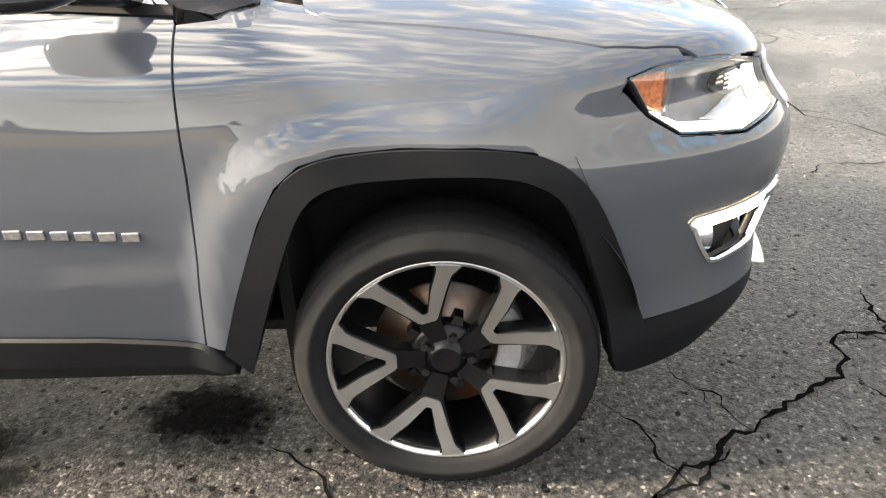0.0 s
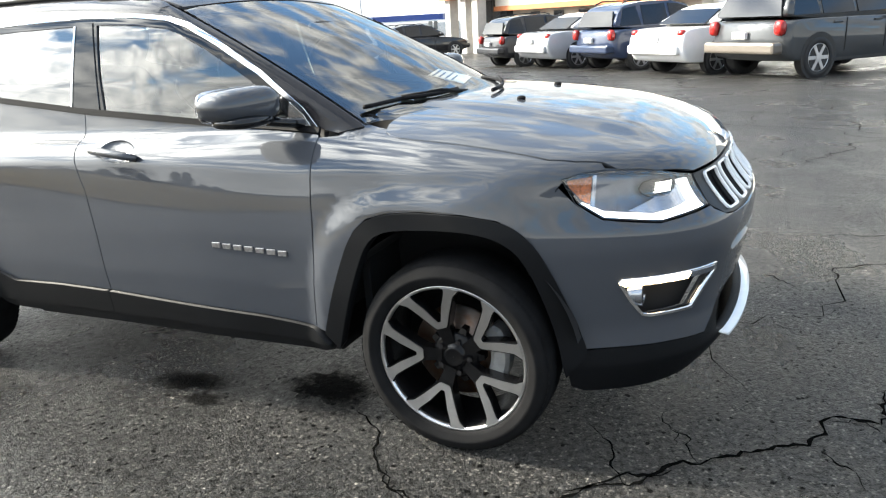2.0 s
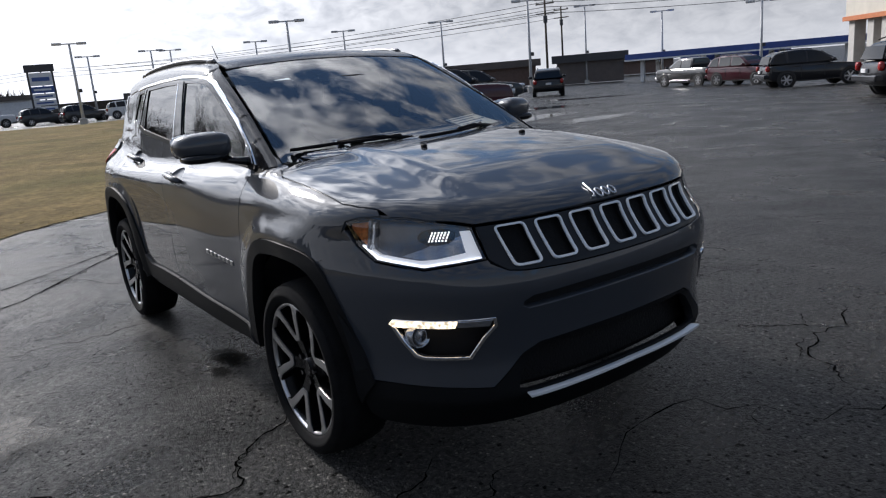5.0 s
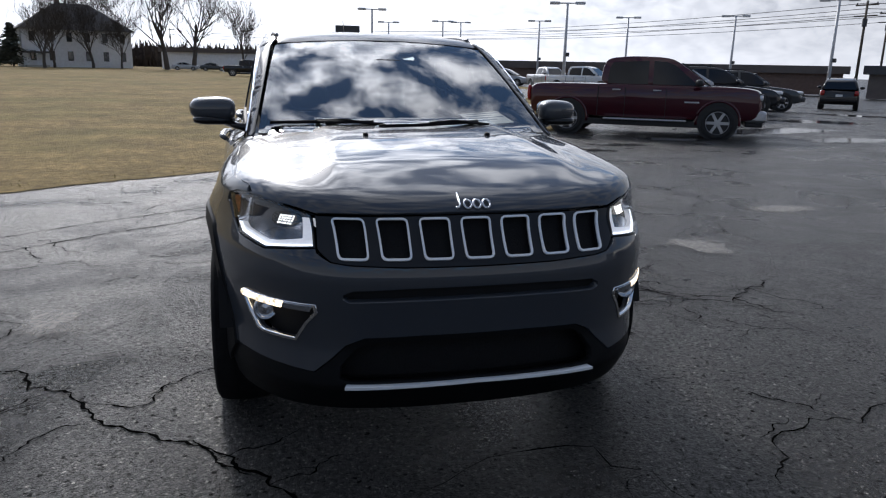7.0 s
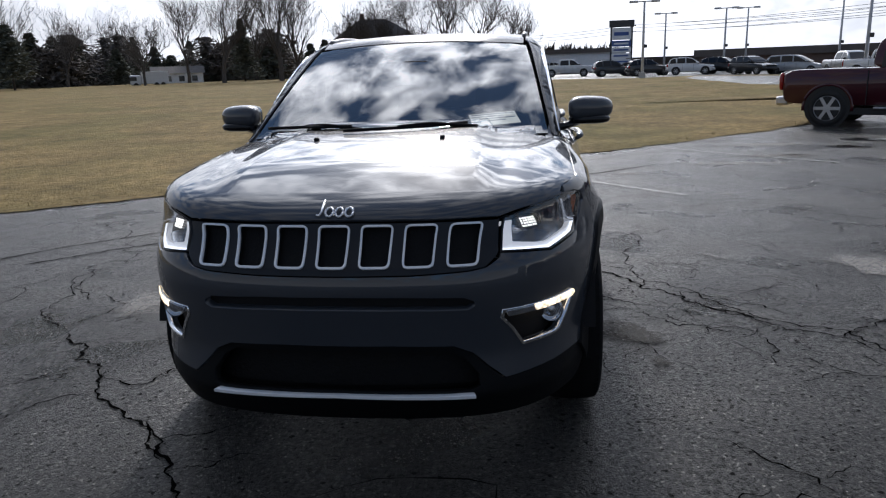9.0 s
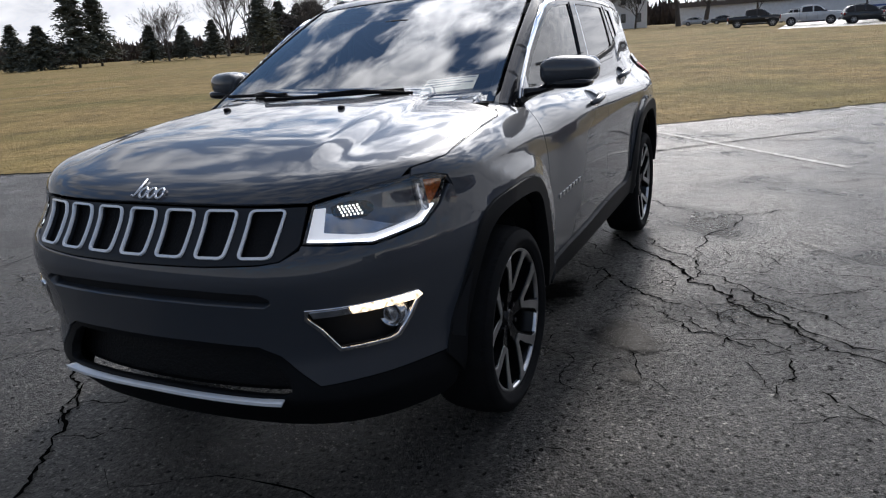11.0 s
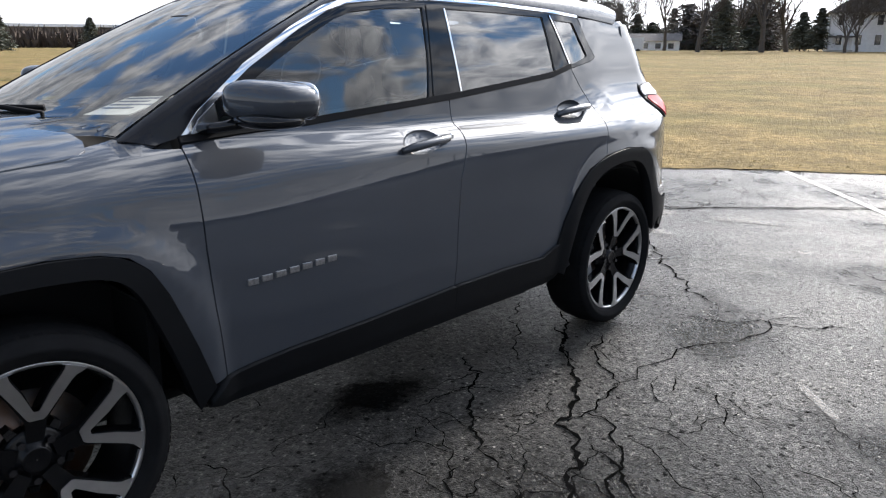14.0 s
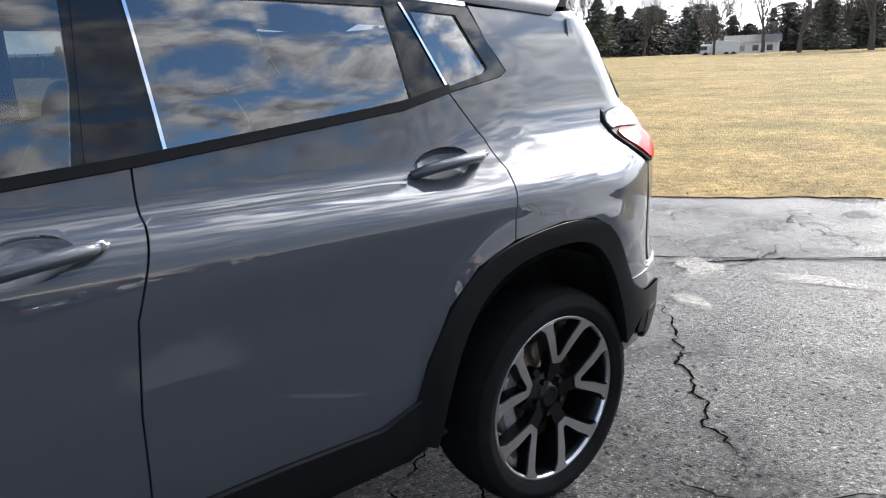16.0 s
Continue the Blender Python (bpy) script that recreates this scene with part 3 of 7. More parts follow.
rings = [[(yc + 0.0125 * math.cos(t), 0.922 + 0.0115 * math.sin(t)) for t in np.linspace(0, 2 * math.pi, 13)] for yc in (-0.020, 0.012, 0.044)]
for line in (bar, *rings):
    p, n = lift("front", line)
    part("badge_shape", tube([Vector(a + m * 0.006) for a, m in zip(p, n)], 0.0042, 6), SATIN, hood, "small bright badge shape", True)

HANDLES = ((-1.318, 1.006), (-2.300, 1.075))


def cup_rim(x, z, size=1.0, steps=24):
    """The rounded outline of the dish behind a door handle."""
    return [(x + 0.012 + size * 0.092 * math.cos(t), z + 0.001 + size * 0.037 * math.sin(t) - 0.09 * 0.092 * size * math.cos(t)) for t in np.linspace(0, 2 * math.pi, steps, endpoint=False)]


def handle_dish(x, z, side):
    """A dish pressed into the door skin under a handle."""
    rows = [(1.0, 0.0), (0.94, 0.006), (0.84, 0.014), (0.66, 0.022), (0.40, 0.027), (0.12, 0.028)]
    verts = []
    for size, deep in rows:
        p, n = lift("side", cup_rim(x, z, size))
        verts += [(a[0], side * (a[1] - deep), a[2]) for a in p]
    faces = [(24 * r + i, 24 * r + (i + 1) % 24, 24 * r + 24 + (i + 1) % 24, 24 * r + 24 + i) for r in range(len(rows) - 1) for i in range(24)]
    faces.append(tuple(range(24 * (len(rows) - 1), 24 * len(rows))))
    return verts, faces if side < 0 else [f[::-1] for f in faces]


for s in (1, -1):
    ff = panel("front_fender", "side", fender_outline, PAINT, car, s, grid=0.026)
    panel("fender_corner", "cyl", deg([(44.0, 0.914), (44.0, 0.926), (56.0, 0.948), (63.0, 0.952), (68.0, 0.950), (69.0, 0.860), (66.0, 0.895), (64.5, 0.920), (61.0, 0.932), (56.0, 0.934)]), PAINT, ff, s, off=-0.008, deep=0, gap=0)
    panel("seam_backing", "top", [(0.47, 0.685), (0.455, 0.730), (0.40, 0.757), (0.33, 0.785), (0.1, 0.80), (-0.16, 0.79), (-0.16, 0.71), (0.1, 0.71), (0.40, 0.69)], PAINT, ff, s, off=-0.008, deep=0, gap=0)
    panel("cowl_backing", "top", [(-0.14, 0.79), (-0.30, 0.77), (-0.40, 0.735), (-0.40, 0.685), (-0.30, 0.665), (-0.22, 0.69), (-0.14, 0.71)], PAINT, ff, s, off=-0.008, deep=0, gap=0)
    panel("arch_backing", "side", [(0.18, 0.795), (0.27, 0.74), (0.33, 0.66), (0.40, 0.70), (0.38, 0.86), (0.30, 0.87), (0.24, 0.83)], PAINT, ff, s, off=-0.004, deep=0, gap=0)
    panel("wheel_arch_flare", "side", [*soften(ARCH_F), *soften(ARCH_F_IN)[::-1]], PLASTIC, car, s, off=0.009, gap=0, deep=0.05, grid=0.025, label="matt black wheel arch flare")
    panel("wheel_arch_flare", "side", [*soften(ARCH_R), *soften(ARCH_R_IN)[::-1]], PLASTIC, car, s, off=0.009, gap=0, deep=0.05, grid=0.025, label="matt black wheel arch flare")
    # doors
    fd = panel("front_door", "side", [*BELT_F, *B_GAP[1:], *SILL_TOP_F[::-1][1:], *F_GAP[::-1][1:]], PAINT, car, s, grid=0.02, holes=[cup_rim(*HANDLES[0])])
    rd = panel("rear_door", "side", [*BELT_R, *C_GAP[1:], *ARCH_R[1:5][::-1], *SILL_TOP_R[::-1][1:], *B_GAP[::-1][1:-1]], PAINT, car, s, grid=0.02, holes=[cup_rim(*HANDLES[1])])
    panel("door_cladding", "side", [*SILL_TOP_F, *SILL_LOW_F[::-1]], PLASTIC, fd, s, off=0.014, deep=0.04, gap=0.001)
    panel("door_cladding", "side", [*SILL_TOP_R, *SILL_LOW_R[::-1]], PLASTIC, rd, s, off=0.014, deep=0.04, gap=0.001)
    panel("side_sill", "side", [*SILL_LOW_F, *SILL_LOW_R[1:], (-2.13, 0.335), (-2.10, 0.315), (-0.50, 0.285), (-0.45, 0.30)], PLASTIC, car, s, off=-0.012, deep=0.02)
    quarter = [*C_GAP, *ARCH_R[6:10], (-2.938, 0.66), (-3.09, 0.66), (-3.120, 0.95), (-3.125, 0.992), (-3.062, 1.033), (-3.014, 1.083), (-2.994, 1.132), (-3.016, 1.168), (-3.085, 1.182), (-3.06, 1.27), (-2.85, 1.455), (-2.478, 1.476), (-2.525, 1.38), (-2.588, 1.300), (-2.56, 1.285)]
    panel("rear_quarter", "side", quarter, PAINT, car, s)
    # pillar and roof side above the bright strip
    wind_z = np.linspace(1.088, 1.50, 24)
    wind_e = lift("front", [(0.685 - 0.105 * (z - 1.088) / 0.412, z) for z in wind_z])[0]
    roof_e = lift("top", [(x, 0.555) for x in np.linspace(-1.20, -2.95, 40)])[0]
    up = [tuple(p) for p in flat_of("side", wind_e)] + [tuple(p) for p in flat_of("side", roof_e)]
    panel("roof_side", "side", [(-0.40, 1.056), *CHROME_OUT, (-2.85, 1.458), *up[::-1], (-0.312, 1.074)], ROOFBLACK, car, s, grid=0.025, gap=0.0015, label="gloss black pillar and roof side")
    # bright strip, seals, glass
    inner = [(-0.506, 1.068), (-0.575, 1.128), (-0.735, 1.248), (-0.918, 1.357), (-1.040, 1.420), (-1.12, 1.446), (-1.275, 1.466), (-1.514, 1.479), (-1.906, 1.479), (-2.226, 1.472), (-2.466, 1.460)]
    inner = [(a + 0.50 * (c - a), b + 0.55 * (d - b)) for (a, b), (c, d) in zip(CHROME_OUT, inner)]
    panel("window_chrome", "side", [*CHROME_OUT, *inner[::-1]], CHROME, car, s, off=0.006, deep=0.02, gap=0.0005, grid=0.05, label="bright chrome window strip")
    frame_out = [*inner, (-2.475, 1.47), (-2.53, 1.375), (-2.586, 1.298), (-2.553, 1.283), *BELT_R[::-1], *BELT_F[::-1][1:], (-0.50, 1.060)]
    f_glass = [(-0.60, 1.112), (-0.66, 1.165), (-0.752, 1.237), (-0.935, 1.346), (-1.055, 1.408), (-1.13, 1.434), (-1.28, 1.453), (-1.462, 1.464), (-1.452, 1.30), (-1.428, 1.153), (-1.168, 1.127), (-0.888, 1.101), (-0.66, 1.089), (-0.60, 1.092)]
    r_glass = [(-1.578, 1.466), (-1.88, 1.467), (-2.19, 1.462), (-2.21, 1.35), (-2.226, 1.240), (-1.86, 1.192), (-1.600, 1.162)]
    q_glass = [(-2.270, 1.455), (-2.425, 1.448), (-2.47, 1.372), (-2.515, 1.308), (-2.50, 1.296), (-2.345, 1.262)]
    panel("window_frame", "side", frame_out, GLOSS, car, s, off=0.0, deep=0.02, gap=0.0005, grid=0.03, holes=[f_glass, r_glass, q_glass], label="gloss black window surround")
    panel("front_window", "side", f_glass, WINDOW, fd, s, off=-0.006, deep=0, gap=-0.006, label="lightly tinted front side glass").visible_shadow = False
    panel("rear_window", "side", r_glass, PRIVACY, rd, s, off=-0.006, deep=0, gap=-0.006, label="dark privacy glass")
    panel("quarter_window", "side", q_glass, PRIVACY, car, s, off=-0.006, deep=0, gap=-0.006, label="dark privacy glass")
    panel("belt_seal", "side", [*[(x, z + 0.021) for x, z in BELT_F], *[(x, z + 0.021) for x, z in BELT_R[1:]], *[(x, z - 0.001) for x, z in BELT_R[::-1]], *[(x, z - 0.001) for x, z in BELT_F[::-1][1:]]], SEAL, car, s, off=0.006, deep=0.015, gap=0)
    panel("pillar_strip", "side", [(-1.572, 1.466), (-1.578, 1.466), (-1.603, 1.166), (-1.596, 1.166)], CHROME, rd, s, off=0.004, deep=0.006, gap=0, grid=0.05)
    panel("pillar_strip", "side", [(-2.236, 1.472), (-2.243, 1.472), (-2.352, 1.262), (-2.344, 1.262)], CHROME, car, s, off=0.004, deep=0.006, gap=0, grid=0.05)
    panel("pillar_cover", "side", [(-1.482, 1.474), (-1.560, 1.474), (-1.585, 1.166), (-1.530, 1.157), (-1.448, 1.148)], GLOSS, car, s, off=0.004, deep=0.006, gap=0)
    panel("quarter_backing", "side", [(-2.50, 1.470), (-2.90, 1.475), (-3.00, 1.42), (-3.08, 1.30), (-3.06, 1.20), (-2.70, 1.30)], PAINT, car, s, off=-0.006, deep=0, gap=0)
    # door trim inside
    panel("door_trim", "side", [(-0.48, 1.092), (-1.50, 1.170), (-2.36, 1.255), (-2.36, 0.75), (-2.1, 0.45), (-0.5, 0.42)], TRIM, car, s, off=-0.075, deep=0, gap=0, grid=0.06)
    panel("roof_liner", "side", [*[(x, z + 0.035) for x, z in CHROME_OUT[4:]], *[(x, z - 0.030) for x, z in CHROME_OUT[4:][::-1]]], LINING, car, s, off=-0.045, deep=0, gap=0, grid=0.06)
    # head lamp
    hl = panel("headlight", "cyl", deg(HL), LENS, car, s, off=-0.001, deep=0, gap=0.002, label="clear headlight with lit light guide")
    hl.visible_shadow = False
    panel("housing", "cyl", deg(HL), HOUSING, hl, s, off=-0.055, deep=0, gap=0, label="dark headlight bowl")
    panel("bowl_edge", "cyl", deg(HL), GLOSS, hl, s, off=-0.004, deep=0.05, gap=0.001, holes=[shrink(dense(deg(HL)), 0.006)])
    panel("light_guide", "cyl", deg([(36.6, 0.884), (39.2, 0.884), (38.2, 0.826), (44.0, 0.812), (47.5, 0.808), (57.0, 0.826), (60.6, 0.852), (61.4, 0.848), (57.0, 0.808), (46.5, 0.786), (43.5, 0.792), (35.0, 0.803)]), GUIDE, hl, s, off=-0.018, deep=0.02, gap=0)
    panel("light_strip", "cyl", deg([(35.6, 0.810), (43.5, 0.800), (46.5, 0.794), (57.0, 0.816), (61.0, 0.852), (61.6, 0.848), (57.2, 0.8075), (46.5, 0.7855), (43.5, 0.7915), (35.1, 0.8025)]), DRL, hl, s, off=-0.013, deep=0.012, gap=0, label="lit light strip")
    panel("reflector_step", "cyl", deg([(38.8, 0.872), (38.2, 0.828), (44.0, 0.814), (48.0, 0.812), (52.0, 0.822), (47.0, 0.845), (43.0, 0.862)]), REFLECTOR, hl, s, off=-0.03, deep=0.01, gap=0)
    panel("side_marker", "cyl", deg([(58.8, 0.926), (63.6, 0.918), (64.0, 0.905), (61.2, 0.862), (59.4, 0.848)]), AMBER, hl, s, off=-0.014, deep=0.02, gap=0, label="amber side marker")
    panel("marker_wall", "cyl", deg([(58.1, 0.930), (58.8, 0.930), (59.6, 0.842), (58.9, 0.838)]), REFLECTOR, hl, s, off=-0.003, deep=0.05, gap=0)
    panel("projector_shroud", "cyl", deg([(40.0, 0.892), (47.0, 0.898), (49.0, 0.868), (46.0, 0.850), (40.5, 0.856)]), GLOSS, hl, s, off=-0.028, deep=0.02, gap=0, soft=1)
    cells = []
    for i in range(6):
        for j in range(4):
            p, n = lift("cyl", deg([(41.5 + i * 0.72 + 0.25 * j, 0.884 - 0.0072 * j)]))
            q = Vector(p[0] - n[0] * 0.022)
            cells.append((Vector((q.x, s * q.y, q.z)), Vector((n[0][0], s * n[0][1], n[0][2]))))
    bm = bmesh.new()
    for q, n in cells:
        bmesh.ops.create_uvsphere(bm, u_segments=8, v_segments=6, radius=0.0027, matrix=Matrix.Translation(q))
    part("led_cells", bm, LAMP, hl, "lit white projector cells", True)
    # fog lamp bay
    bay = panel("fog_lamp_bay", "cyl", deg(FOG), VOID, car, s, off=-0.05, deep=0, gap=-0.01, label="black fog lamp recess")
    panel("chrome_frame", "cyl", deg(FOG), CHROME, bay, s, off=0.005, deep=0.015, gap=0, holes=[shrink(dense(deg(FOG)), 0.0085)])
    panel("signal_bar", "cyl", deg([(41.0, 0.614), (54.4, 0.615), (55.0, 0.604), (54.0, 0.595), (41.5, 0.595)]), SIGNAL, bay, s, off=0.010, deep=0.012, gap=0, label="lit amber-white signal bar")
    panel("signal_clear", "cyl", deg([(34.5, 0.613), (40.8, 0.614), (41.3, 0.596), (35.0, 0.594)]), REFLECTOR, bay, s, off=0.009, deep=0.012, gap=0)
    p, n = lift("cyl", deg([(50.0, 0.552)]))
    q, d = Vector((p[0][0], s * p[0][1], p[0][2])), Vector((n[0][0], s * n[0][1], 0)).normalized()
    bm = lathe([(0.040, -0.03), (0.040, 0.012), (0.034, 0.014), (0.031, 0.006), (0.015, 0.012), (0.001, 0.014)], 24)
    bmesh.ops.transform(bm, matrix=Matrix.Translation(q - d * 0.035) @ Vector((0, 1, 0)).rotation_difference(Vector((1, 0, 0))).to_matrix().to_4x4(), verts=bm.verts)
    part("fog_lamp", bm, REFLECTOR, bay, "round fog lamp", True)
    # tail lamp on the corner
    tl = panel("tail_light", "side", [(-3.000, 1.132), (-3.022, 1.162), (-3.10, 1.176), (-3.20, 1.168), (-3.20, 0.998), (-3.135, 0.996), (-3.07, 1.035), (-3.022, 1.085)], SEAL, car, s, off=0.006, deep=0.03, gap=0.002, soft=1, label="red and clear wraparound tail light")
    panel("clear_lens", "side", [(-3.008, 1.132), (-3.026, 1.156), (-3.10, 1.170), (-3.198, 1.163), (-3.198, 1.106), (-3.05, 1.112), (-3.024, 1.104)], CLEARTAIL, tl, s, off=0.011, deep=0.006, gap=0, soft=1)
    panel("red_lens", "side", [(-3.036, 1.088), (-3.056, 1.106), (-3.11, 1.104), (-3.198, 1.100), (-3.198, 1.008), (-3.140, 1.010), (-3.088, 1.040)], REDLENS, tl, s, off=0.011, deep=0.006, gap=0, soft=1)
    panel("rear_bumper", "side", [(-2.94, 0.655), (-3.02, 0.52), (-3.01, 0.47), (-3.1, 0.44), (-3.22, 0.46), (-3.24, 0.655)], PAINT, car, s)
    panel("rear_bumper_cladding", "side", [(-2.945, 0.645), (-3.03, 0.60), (-3.22, 0.585), (-3.24, 0.46), (-3.12, 0.42), (-3.00, 0.46), (-3.02, 0.52)], PLASTIC, car, s, off=0.008, deep=0.03)
    # door handles in their dished cups
    for (x, z), holder in zip(HANDLES, (fd, rd)):
        ends = [(x + 0.125, z - 0.018), (x + 0.08, z - 0.006), (x, z + 0.004), (x - 0.08, z + 0.011), (x - 0.125, z + 0.014)]
        p, n = lift("side", ends)
        pts = [Vector((a[0] + 0, s * (a[1] + o), a[2])) for a, o in zip(p, (0.008, 0.032, 0.038, 0.034, 0.010))]
        h = part("door_handle", tube(pts, [0.013, 0.019, 0.019, 0.019, 0.013], 10, flat=0.8), PAINT, holder, smooth=True)
        raw("handle_cup", *handle_dish(x, z, s), PAINT, h)
        bm = lathe([(0.0095, 0.0), (0.0095, 0.006), (0.006, 0.007), (0.001, 0.006)], 14)
        bmesh.ops.scale(bm, vec=(1, s, 1), verts=bm.verts)
        bmesh.ops.translate(bm, vec=(p[4][0] + 0.012, s * (p[4][1] + 0.026), p[4][2] + 0.002), verts=bm.verts)
        if x > -2 and s > 0:
            bmesh.ops.recalc_face_normals(bm, faces=bm.faces)
            part("key_lock", bm, CHROME, h, "round chrome key lock", True)
        else:
            bm.free()
    # model badge as plain blocks
    for k in range(7):
        x = -0.600 - 0.046 * k
        p, n = lift("side", [(x, 0.662 + 0.0032 * k)])
        part("badge_block", box((x - 0.018, s * p[0][1] - 0.004, p[0][2] - 0.010), (x + 0.018, s * p[0][1] + 0.004, p[0][2] + 0.010), 0.002), BADGE, fd, "small dark silver badge block")
    # mirror
    mir = part("door_mirror", blob((-0.662, s * 0.885, 1.172), (0.086, 0.108, 0.057), 3.0, 28, 18), PAINT, car, "grey door mirror housing", True)
    for v in mir.data.vertices:
        out_y = (abs(v.co.y) - 0.775) / 0.22
        v.co.x -= 0.085 * (out_y - 0.4)
        v.co.z += 0.010 * (0.5 - out_y) * (1 if v.co.z > 1.17 else -1)
    part("mirror_base", blob((-0.664, s * 0.878, 1.122), (0.086, 0.098, 0.024), 3.0), GLOSS, mir, "gloss black lower mirror shell", True)
    part("mirror_glass", blob((-0.752, s * 0.895, 1.172), (0.006, 0.092, 0.052), 4.0), CHROME, mir, "mirror glass", True)
    part("mirror_arm", tube([(-0.545, s * 0.715, 1.090), (-0.575, s * 0.770, 1.098), (-0.620, s * 0.82, 1.112)], [0.030, 0.022, 0.026], 10, flat=0.7), GLOSS, mir, "", True)
    panel("mirror_foot", "side", [(-0.505, 1.078), (-0.535, 1.118), (-0.59, 1.16), (-0.595, 1.092)], SATIN, mir, s, off=0.008, deep=0.02, gap=0)
    # roof rail
    xs = np.linspace(-1.27, -2.70, 22)
    p, n = lift("top", [(x, 0.555) for x in xs])
    rise = [0.002 + 0.008 * min(1, 6 * t, 6 * (1 - t)) ** 0.6 for t in np.linspace(0, 1, 22)]
    part("roof_rail", tube([(a[0], s * a[1], a[2] + r) for a, r in zip(p, rise)], [0.007 + 0.006 * min(1, 8 * t, 8 * (1 - t)) for t in np.linspace(0, 1, 22)], 10, flat=0.9), RAIL, car, "dull silver roof rail", True)
    for t in (1, 20):
        a = p[t]
        part("rail_foot", blob((a[0], s * a[1], a[2] + 0.004), (0.06, 0.013, 0.012), 2.4), RAIL, car, "", True)
    # washer jet
    p, n = lift("top", [(0.088, 0.257)])
    part("washer_jet", blob((p[0][0], s * p[0][1], p[0][2] + 0.004), (0.016, 0.011, 0.009), 2.4), SEAL, hood, "", True)
    # wheel well
    for ax in (0.0, -2.636):
        bm = bmesh.new()
        prev = None
        for k in range(25):
            a = radians(12 + 156 * k / 24)
            r = 0.43
            vs = [bm.verts.new((ax + r * math.cos(a), s * y, 0.345 + r * math.sin(a) * 1.02)) for y in (0.50, 0.84)]
            if prev:
                bm.faces.new((prev[0], prev[1], vs[1], vs[0]))
            prev = vs
        part("wheel_well", bm, VOID, car, "", True)
        part("inner_wall", box((ax - 0.40, s * 0.505 - 0.004, 0.24), (ax + 0.40, s * 0.505 + 0.004, 0.84)), VOID, car)

part("floor_pan", box((-3.15, -0.50, 0.20), (0.50, 0.50, 0.235), 0.01), VOID, car)
part("floor_pan", box((-2.13, -0.70, 0.235), (-0.50, 0.70, 0.27), 0.01), VOID, car)
part("bulkhead", box((-0.36, -0.74, 0.23), (-0.33, 0.74, 1.05)), VOID, car)
roof_half = [(-1.102, 0.0), (-1.108, 0.25), (-1.115, 0.45), (-1.125, 0.555), (-2.95, 0.555), (-3.02, 0.4), (-3.04, 0.0)]
roof_poly = [*roof_half, *[(x, -y) for x, y in roof_half[::-1] if y > 0]]
panel("roof", "top", roof_poly, ROOFBLACK, car, grid=0.04, gap=0.0015, label="gloss black roof")
panel("headliner", "top", [(x + (0.05 if x < -2 else -0.02), y * 0.97) for x, y in roof_poly], LINING, car, off=-0.045, deep=0, gap=0, grid=0.08)
ws_half = [(0.0, 1.108), (0.30, 1.104), (0.55, 1.094), (0.672, 1.088), (0.635, 1.24), (0.600, 1.38), (0.565, 1.492), (0.45, 1.510), (0.25, 1.528), (0.0, 1.534)]
panel("windscreen", "front", mirror_poly(ws_half), SCREEN, car, off=-0.003, deep=0, gap=-0.004, grid=0.035, label="windscreen glass").visible_shadow = False
panel("windscreen_border", "front", mirror_poly(ws_half), GLOSS, car, off=-0.005, deep=0, gap=-0.006, grid=0.04, holes=[shrink(dense(mirror_poly(ws_half)), 0.022)], label="black printed glass border")
cowl_half = [(-0.19, 0.0), (-0.205, 0.3), (-0.235, 0.55), (-0.24, 0.68), (-0.34, 0.68), (-0.30, 0.5), (-0.27, 0.0)]
panel("cowl", "top", [*cowl_half, *[(x, -y) for x, y in cowl_half[::-1] if y > 0]], VOID, car, off=-0.030, deep=0, gap=0)
tail_half = [(0.0, 1.50), (25.0, 1.49), (50.0, 1.455), (52.0, 1.36), (50.0, 1.26), (48.0, 1.16), (47.0, 1.02), (49.0, 0.67), (0.0, 0.67)]
panel("tailgate", "rear", deg(mirror_poly(tail_half)), PAINT, car, gap=0.003)
panel("rear_frame", "rear", deg(mirror_poly([(0.0, 1.52), (30.0, 1.51), (56.0, 1.47), (60.0, 1.30), (58.0, 0.95), (58.0, 0.40), (0.0, 0.40)])), PAINT, car, off=-0.012, deep=0, gap=0)
panel("rear_screen", "rear", deg(mirror_poly([(0.0, 1.44), (34.0, 1.41), (39.0, 1.20), (0.0, 1.17)])), GLOSS, car, off=0.004, deep=0.004, gap=0)
panel("rear_bumper_face", "rear", deg(mirror_poly([(0.0, 0.66), (50.0, 0.66), (50.0, 0.40), (0.0, 0.36)])), PAINT, car)
panel("rear_skirt", "rear", deg(mirror_poly([(0.0, 0.48), (52.0, 0.52), (52.0, 0.42), (0.0, 0.34)])), PLASTIC, car, off=0.010)
sp = [(-2.86, 0.0), (-2.86, 0.40), (-2.80, 0.53), (-3.02, 0.53), (-3.11, 0.48), (-3.18, 0.30), (-3.20, 0.0)]
bm = bmesh.new()
row = []
for x, y in [*sp, *[(x, -y) for x, y in sp[::-1] if y > 0]]:
    z = 1.572 - 0.085 * y * y - 0.20 * max(0, -2.86 - x)
    row.append((x, y, z))
tops = [bm.verts.new(p) for p in row]
lows = [bm.verts.new((x, y, z - (0.020 if x < -2.9 else 0.05))) for x, y, z in row]
bm.faces.new(tops)
bm.faces.new(lows[::-1])
for i in range(len(row)):
    j = (i + 1) % len(row)
    bm.faces.new((tops[j], tops[i], lows[i], lows[j]))
bmesh.ops.recalc_face_normals(bm, faces=bm.faces)
part("rear_spoiler", bm, ROOFBLACK, car, "gloss black roof spoiler")
